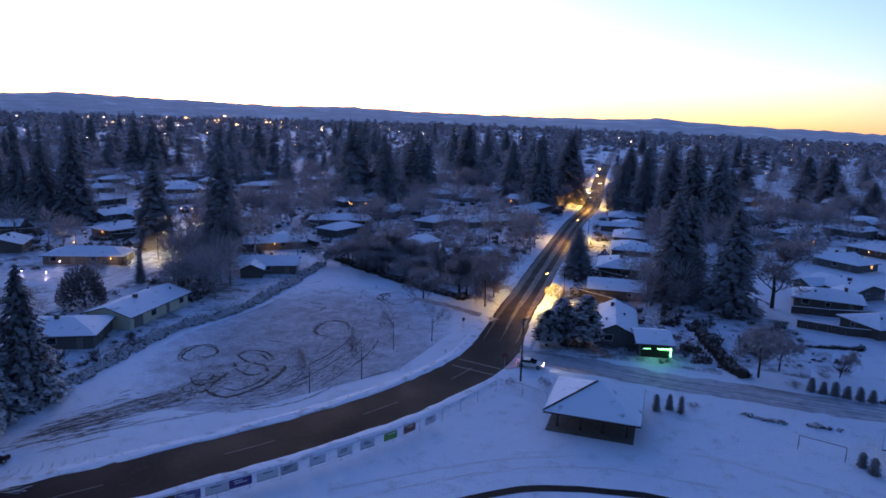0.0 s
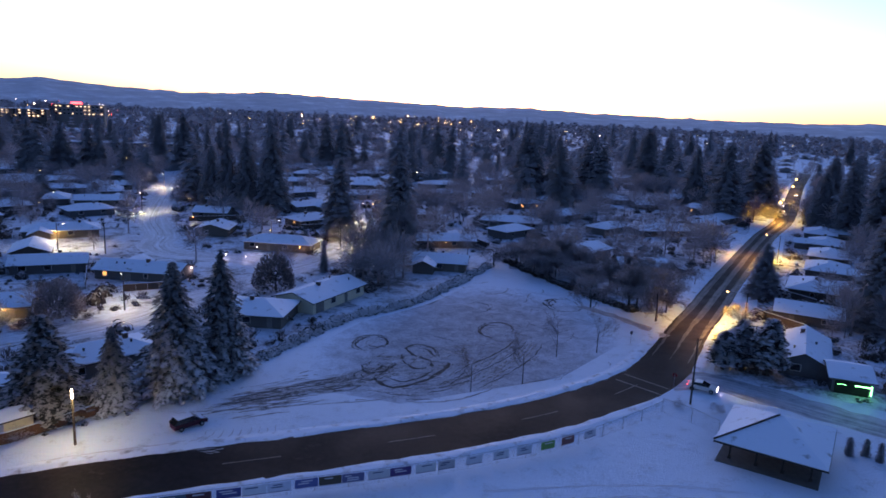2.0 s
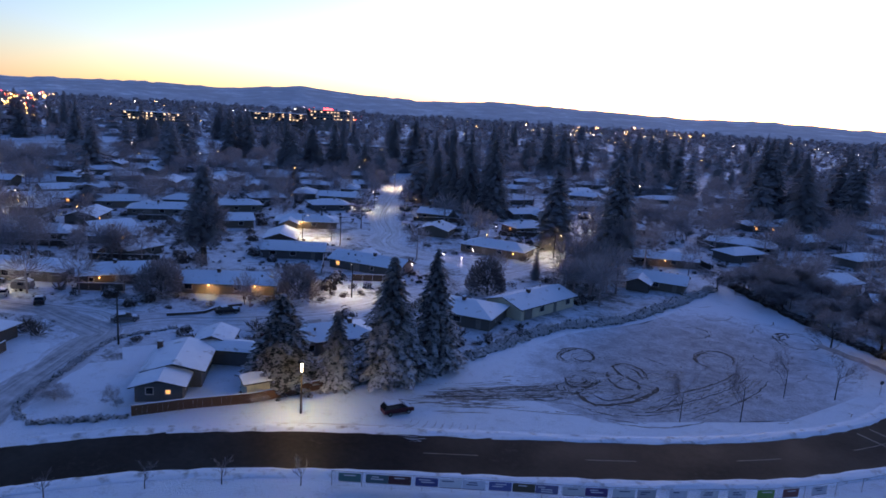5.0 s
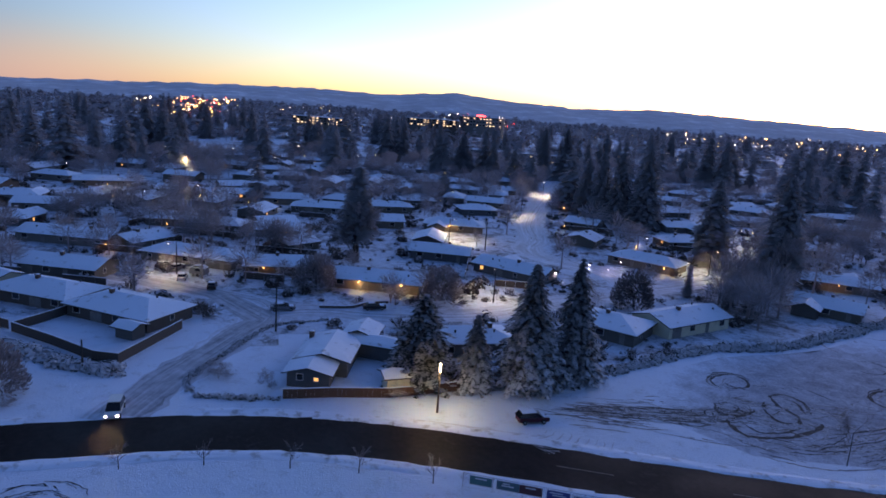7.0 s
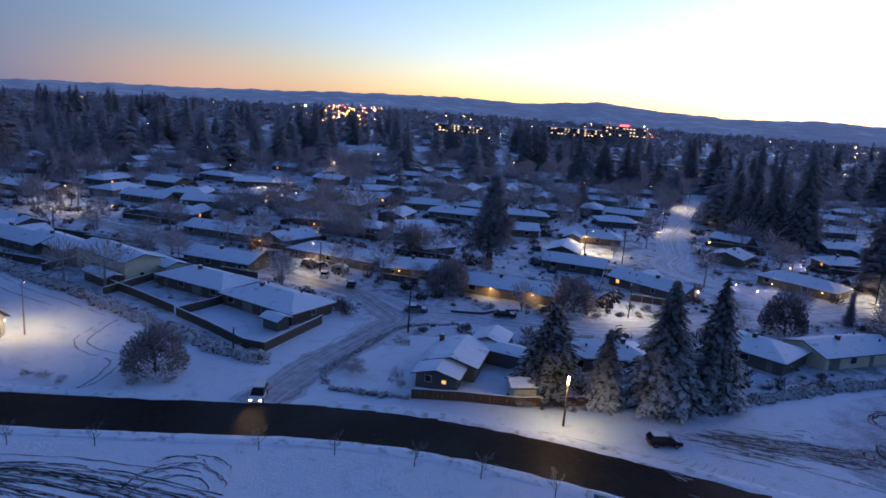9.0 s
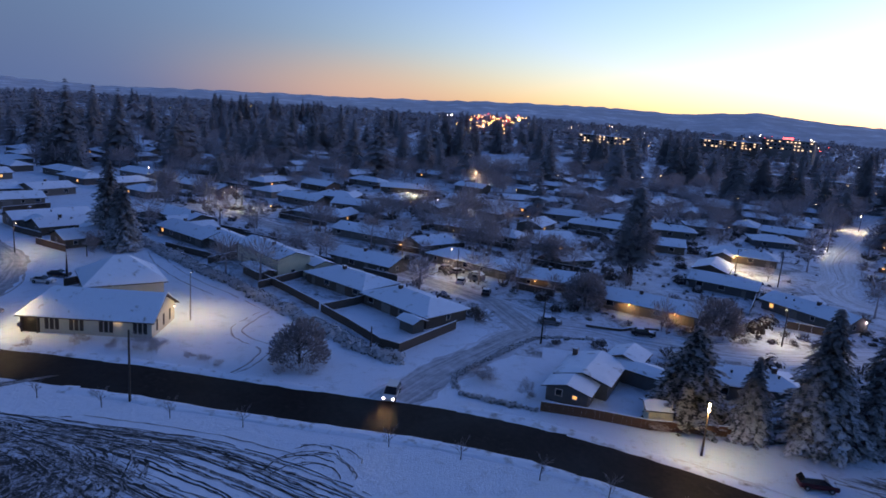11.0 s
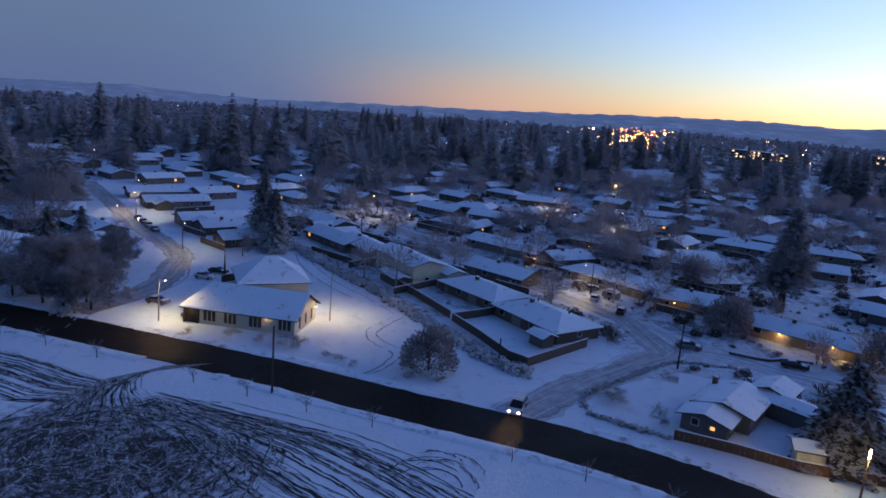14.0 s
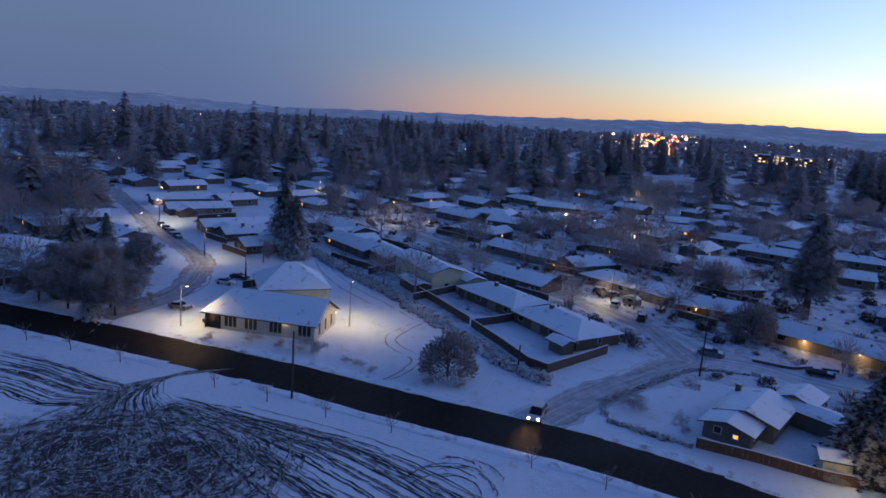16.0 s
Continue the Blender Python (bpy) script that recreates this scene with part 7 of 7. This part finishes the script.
    for k in range(14):
        a = rng.uniform(60, 150)
        T.append((arc(-68.5 + rng.gauss(0, 1), 12.5 + rng.gauss(0, 0.8), rng.uniform(3.0, 4.8), a, a + rng.uniform(50, 150)), rng.uniform(0.12, 0.26)))
    for k in range(60):
        o = rng.uniform(0, 12)
        T.append((spline([(-107 + o * 1.2, -58 + o * 0.3), (-101.5 + o * 1.0, -44 - o * 0.2), (-95.5 + o * 0.8, -34 - o * 0.5), (-93 + o * 0.6, -30.5 - o * 0.3), (-86 + o * 0.3, -28.5 - o * 0.4)], 1.2)[rng.randint(0, 8):], rng.uniform(0.1, 0.28)))
    v, f = [], []
    for i in range(56):
        for j in range(72):
            u, w = i / 55 * 2 - 1, j / 71 * 2 - 1
            v.append((-70 + 30 * u * math.sqrt(1 - w * w / 2), -26 + 36 * w * math.sqrt(1 - u * u / 2), 0.012 + 0.05 * abs(noise.noise((u * 30, w * 36, 1))) * (1 - max(abs(u), abs(w)))))
            if i and j:
                q = i * 72 + j
                f.append((q - 73, q - 1, q, q - 72))
    tagged(new("churned_lot", mesh_from("churned_lot", v, f, LOT)), "open lot of dark earth and lumps of churned snow", "lot", kind="structure")
    ribbons("tyre_tracks", T[1::3], SCRAPED, "half-filled tyre tracks in the snow of an open lot", 7, 0.03)
    T = T[0::3] + T[2::3]
    ribbons("tyre_tracks", T, MUD, "dense dark tyre tracks churned into the snow of an open lot", 5)


build_tracks()


def build_foreground():
    Q = []
    for pts in ([(-12, 66), (-0.8, 71.6), (8.9, 75.0), (14.8, 75.6), (21.0, 75.2), (32.8, 71.8)], [(28.9, 80.7), (34.7, 78.7), (38.3, 75.9), (44.3, 72.8), (48, 70)], [(-14, 68), (-1.4, 74.0), (8.5, 77.4), (16, 78.4)]):
        for o in (0.0, 0.35):
            Q.append((spline([(a + o * 0.3, b + o) for a, b in pts], 1.0), 0.14))
    faint = snow_material("trodden_snow", 0.0, (0.55, 0.58, 0.63))
    ribbons("foot_tracks", Q, faint, "faint trodden tracks across the smooth snow", 21, 0.01)
    goal = tagged(new("goal_frame"), "thin white goal frame standing in the snow", "goal", "")
    goal.matrix_basis = pose(45.2, 83.0, 0, 0, 0, -34)
    for nm, p, q in (("post", (0, 0, 0), (0, 0, 2.0)), ("post", (5.4, 0, 0), (5.4, 0, 2.0)), ("crossbar", (0, 0, 2.0), (5.4, 0, 2.0)), ("brace", (0, 0, 2.0), (0, 1.3, 0)), ("brace", (5.4, 0, 2.0), (5.4, 1.3, 0))):
        part_mesh(nm, mesh_from(nm, *tube_data([p, q], [0.045, 0.045], 6), STEEL), goal)


build_foreground()


def build_banks():
    n = len(MAIN)
    for off, sd in ((5.6, 1), (-5.5, 2)):
        line = offset_line(MAIN[8:n - 60], off)
        keep, runs = [], []
        for p in line:
            junction = (math.hypot(p.x + 86, p.y - 26) < 9 or math.hypot(p.x + 114, p.y + 41) < 6 or math.hypot(p.x - 9, p.y - 111) < 8 or math.hypot(p.x + 98.5, p.y + 22.5) < 6)
            if junction:
                if len(keep) > 2:
                    runs.append(keep)
                keep = []
            else:
                keep.append(p)
        runs.append(keep)
        for k, r in enumerate(runs):
            if len(r) < 3:
                continue
            ob = new("snow_bank", ribbon("snow_bank", r, 2.3, 0.0, BANK_SNOW, 8, 0.2, bank_height, sd * 10 + k))
            tagged(ob, "low ridge of ploughed snow along the road edge", "snow bank", kind="stuff")


build_banks()


# road marks
def build_road_marks():
    paint = plain("worn_road_paint", (0.2, 0.19, 0.17), 0.7, vary=0.4, scale=3)
    root = tagged(new("road_marking"), "worn pale centre line and crossing lines on the asphalt", "marking", kind="structure")
    v, f = [], []

    def strip(pts, w):
        for i, p in enumerate(pts):
            d = pts[min(i + 1, len(pts) - 1)] - pts[max(i - 1, 0)]
            s = Vector((-d.y, d.x, 0)).normalized() * w / 2
            k = len(v)
            v.extend(((p.x - s.x, p.y - s.y, 0.04), (p.x + s.x, p.y + s.y, 0.04)))
            if i:
                f.append((k - 2, k - 1, k + 1, k))
    for i in range(128, len(MAIN) - 300, 9):
        strip(MAIN[i:i + 4], 0.14)
    strip([Vector((-0.4, 108.8, 0)), Vector((6.6, 104.9, 0))], 0.3)
    strip([Vector((0.9, 111.8, 0)), Vector((8.0, 107.7, 0))], 0.3)
    part_mesh("line", mesh_from("line", v, f, paint), root)


build_road_marks()


# ---- small things of the yards and verges ----
def road_sign(x, y, h, turn, colour, label):
    """A plate with cut corners on a thin steel post."""
    root = tagged(new("road_sign"), label, "sign", "road signs")
    root.matrix_basis = pose(x, y, 0, 0, 0, turn)
    part_mesh("post", mesh_from("post", *tube_data([(0, 0, -0.2), (0, 0, h)], [0.04, 0.035], 6), STEEL), root)
    bm = bmesh.new()
    bmesh.ops.create_cone(bm, segments=8, radius1=0.38, radius2=0.38, depth=0.02, cap_ends=True, matrix=pose(0, -0.05, h - 0.3, 90, 0, 22.5))
    part("plate", bm, plain("sign_plate", colour, 0.5, vary=0.1), root)


road_sign(8.6, 108.8, 2.4, 150, (0.25, 0.02, 0.02), "red stop sign on a steel post at the junction")
road_sign(1.6, 128.8, 2.4, 20, (0.08, 0.08, 0.085), "grey sign on a steel post at the field edge")


def low_wall():
    """Garden wall of dark blocks under a cap of snow, before the long house."""
    root = tagged(new("garden_wall"), "low dark garden wall capped with snow", "wall")
    line = spline([(-112.0, 73.6), (-110.2, 76.3), (-108.6, 79.5), (-109.2, 83.4), (-107.7, 87.9)], 1.2)
    for a, b in zip(line, line[1:]):
        d = b - a
        m = pose(a.x, a.y, 0, 0, 0, math.degrees(math.atan2(d.y, d.x)))
        part("block", box_bm(0.01, -0.2, -0.05, d.length - 0.01, 0.2, 0.5, 0.03), BRICK, root, m=m)
        part("snow", box_bm(0, -0.22, 0.5, d.length, 0.22, 0.62, 0.05), SNOW, root, m=m)


low_wall()


def waste_bin(x, y, turn):
    root = tagged(new("waste_bin"), "dark wheeled waste bin with snow on its lid", "bin")
    root.matrix_basis = pose(x, y, 0, 0, 0, turn)
    bm = box_bm(-0.3, -0.35, 0.08, 0.3, 0.35, 1.0, 0.03)
    for v in bm.verts:
        if v.co.z < 0.5:
            v.co.x *= 0.82
            v.co.y *= 0.82
    part("body", bm, DARK_METAL, root)
    part("lid", box_bm(-0.33, -0.38, 1.0, 0.33, 0.4, 1.06, 0.02), DARK_METAL, root)
    part("snow", box_bm(-0.3, -0.35, 1.06, 0.3, 0.36, 1.16, 0.04), SNOW, root)
    for sx in (-0.26, 0.26):
        bm = bmesh.new()
        bmesh.ops.create_cone(bm, segments=10, radius1=0.12, radius2=0.12, depth=0.06, cap_ends=True, matrix=pose(sx, 0.3, 0.12, 0, 90))
        part("wheel", bm, RUBBER, root)


for bx, by in ((-109.4, 91.3), (-110.3, 90.6), (-104.8, 84.6)):
    waste_bin(bx, by, 41)


def camper(x, y, turn):
    """A rounded trailer under snow on two wheels, with its drawbar."""
    root = tagged(new("trailer"), "small rounded trailer under snow beside a house", "trailer")
    root.matrix_basis = pose(x, y, 0, 0, 0, turn)
    prof = [(-2.0, 0.5), (-2.1, 1.2), (-1.7, 2.1), (-0.8, 2.45), (0.8, 2.4), (1.7, 2.0), (2.0, 1.2), (1.8, 0.5)]
    n = len(prof)
    v = [(px, sy * k, pz) for sy, k in ((-1, 0.9), (1, 0.9)) for px, pz in prof]
    f = [tuple(range(n))[::-1], tuple(range(n, 2 * n))] + [(i, (i + 1) % n, (i + 1) % n + n, i + n) for i in range(n)]
    part_mesh("body", mesh_from("body", v, f, CAR_GREY), root)
    top = [(px, sy * 0.92, pz + q) for q in (0.02, 0.14) for sy in (-1, 1) for px, pz in prof[2:6]]
    f = [(8 + i, 9 + i, 13 + i, 12 + i) for i in range(3)] + [(0, 3, 11, 8), (7, 4, 12, 15), (0, 8, 12, 4), (3, 7, 15, 11)]
    part_mesh("snow", mesh_from("snow", top, f, SNOW), root, "thick snow on the trailer roof")
    for sy in (-0.85, 0.85):
        bm = bmesh.new()
        bmesh.ops.create_cone(bm, segments=12, radius1=0.33, radius2=0.33, depth=0.18, cap_ends=True, matrix=pose(0, sy, 0.33, 90))
        part("wheel", bm, RUBBER, root)
    part("drawbar", box_bm(1.8, -0.05, 0.45, 3.0, 0.05, 0.55), DARK_METAL, root)
    part("window", box_bm(-0.6, -0.93, 1.3, 0.6, -0.9, 1.8), GLASS, root)


camper(-146.0, 63.4, 35)
for cx, cy, tone in ((-157.3, 59.6, CAR_DARK), (-153.6, 61.4, CAR_GREY)):
    car(cx, cy, 125, 4.6, 1.8, 1.5, tone, "dark car under snow parked in a driveway", False, snow=True)
car(-121.2, -25.0, 73, 4.5, 1.8, 1.5, CAR_GREY, "snow-covered car parked under the hall porch", False, snow=True)


# ---- town lights ----
# long low buildings of the town
OFFICE_WINDOW = glowing("office_window", (1.0, 0.86, 0.5), 1.6)


def town_building(x, y, z, rot, L, D, H, floors, lit, mat, label, sign=False):
    root = tagged(new("town_building"), label, "building", "buildings of the town")
    root.matrix_basis = pose(x, y, z, 0, 0, rot)
    part("wall", box_bm(-L / 2, -D / 2, -15, L / 2, D / 2, H), mat, root)
    part("roof_snow", box_bm(-L / 2 - 0.4, -D / 2 - 0.4, H, L / 2 + 0.4, D / 2 + 0.4, H + 0.5, 0.1), ROOF_SNOW, root, "flat roof under snow")
    rng = random.Random(int(L * 7 + x))
    n = int(L / 4.5)
    me = [mesh_from("window", *box_data([(-1.1, -0.08, 0, 1.1, 0.02, 1.2)]), m) for m in (GLASS, OFFICE_WINDOW)]
    for f in range(floors):
        for k in range(n):
            part_mesh("window", me[rng.random() < lit], root, m=pose((k - n / 2 + 0.5) * 4.5, -D / 2 - 0.01, H * (f + 0.3) / floors))
    if sign:
        part("sign", box_bm(-6, -D / 2 - 0.4, H + 0.6, 6, -D / 2, H + 2.6), RED_LAMP, root, "glowing red roof sign")


town_building(-391, 468, 0, 37, 128, 16, 7, 2, 0.08, GREY_BLUE, "long low school building with a snowy flat roof")
for bx, by, bz, bl, bh in ((-681, 588, 17.1, 34, 9), (-662, 610, 17.2, 44, 9), (-661, 683, 19.5, 60, 13), (-640, 410, 14.5, 60, 8)):
    town_building(bx, by, bz, 33, bl, 14, bh, 3, 0.5, SIDING, "flat-roofed town building with lit rows of windows", bl == 60 and bh == 13)


def build_town_lights():
    rng = random.Random(33)
    kinds = {"amber_lights": (AMBER, []), "white_lights": (WHITE_LAMP, []), "red_lights": (RED_LAMP, [])}
    ico = bmesh.new()
    bmesh.ops.create_icosphere(ico, subdivisions=1, radius=1)
    V0 = np.array([v.co[:] for v in ico.verts])
    F0 = np.array([[v.index for v in f.verts] for f in ico.faces])
    ico.free()

    def add(kind, az, d, z, r):
        x, y = -d * math.sin(radians(az)), d * math.cos(radians(az))
        kinds[kind][1].append((x, y, land(x, y) + z, r, r, 0, 0))
    for k in range(400):
        az, d = rng.uniform(-30, 114), rng.uniform(260, 1900)
        if -25 < az < 6 and rng.random() < 0.7 or az > 72 and rng.random() < 0.6:
            continue
        add("amber_lights" if rng.random() < 0.6 else "white_lights", az, d, rng.uniform(4, 13) if d < 500 else rng.uniform(9, 22), d * rng.uniform(0.00015, 0.0004))
    add("amber_lights", 64.6, 800, 32, 1.5)
    add("white_lights", 70.2, 800, 32, 1.1)
    add("white_lights", 70.6, 800, 31, 0.9)
    for k in range(90):
        d = rng.uniform(720, 900)
        add(rng.choice(("amber_lights", "amber_lights", "amber_lights", "white_lights", "red_lights")), 66.6 + rng.gauss(0, 1.1), d, rng.uniform(16, 36), d * rng.uniform(0.0003, 0.0008))
    for k in range(20):
        d = rng.uniform(900, 1100)
        add("red_lights" if rng.random() < 0.6 else "white_lights", 44.5 + rng.gauss(0, 1.6), d, rng.uniform(20, 36), d * rng.uniform(0.0003, 0.0007))
    for k in range(26):
        d = rng.uniform(900, 1300)
        add("white_lights" if rng.random() < 0.5 else "amber_lights", 20 + rng.gauss(0, 4), d, rng.uniform(18, 34), d * rng.uniform(0.0003, 0.0007))
    for name, (mat, pl) in kinds.items():
        cluster([(V0, F0, 0)], pl, [mat], name, "small far lamps of the town at dusk", "lights")


build_town_lights()
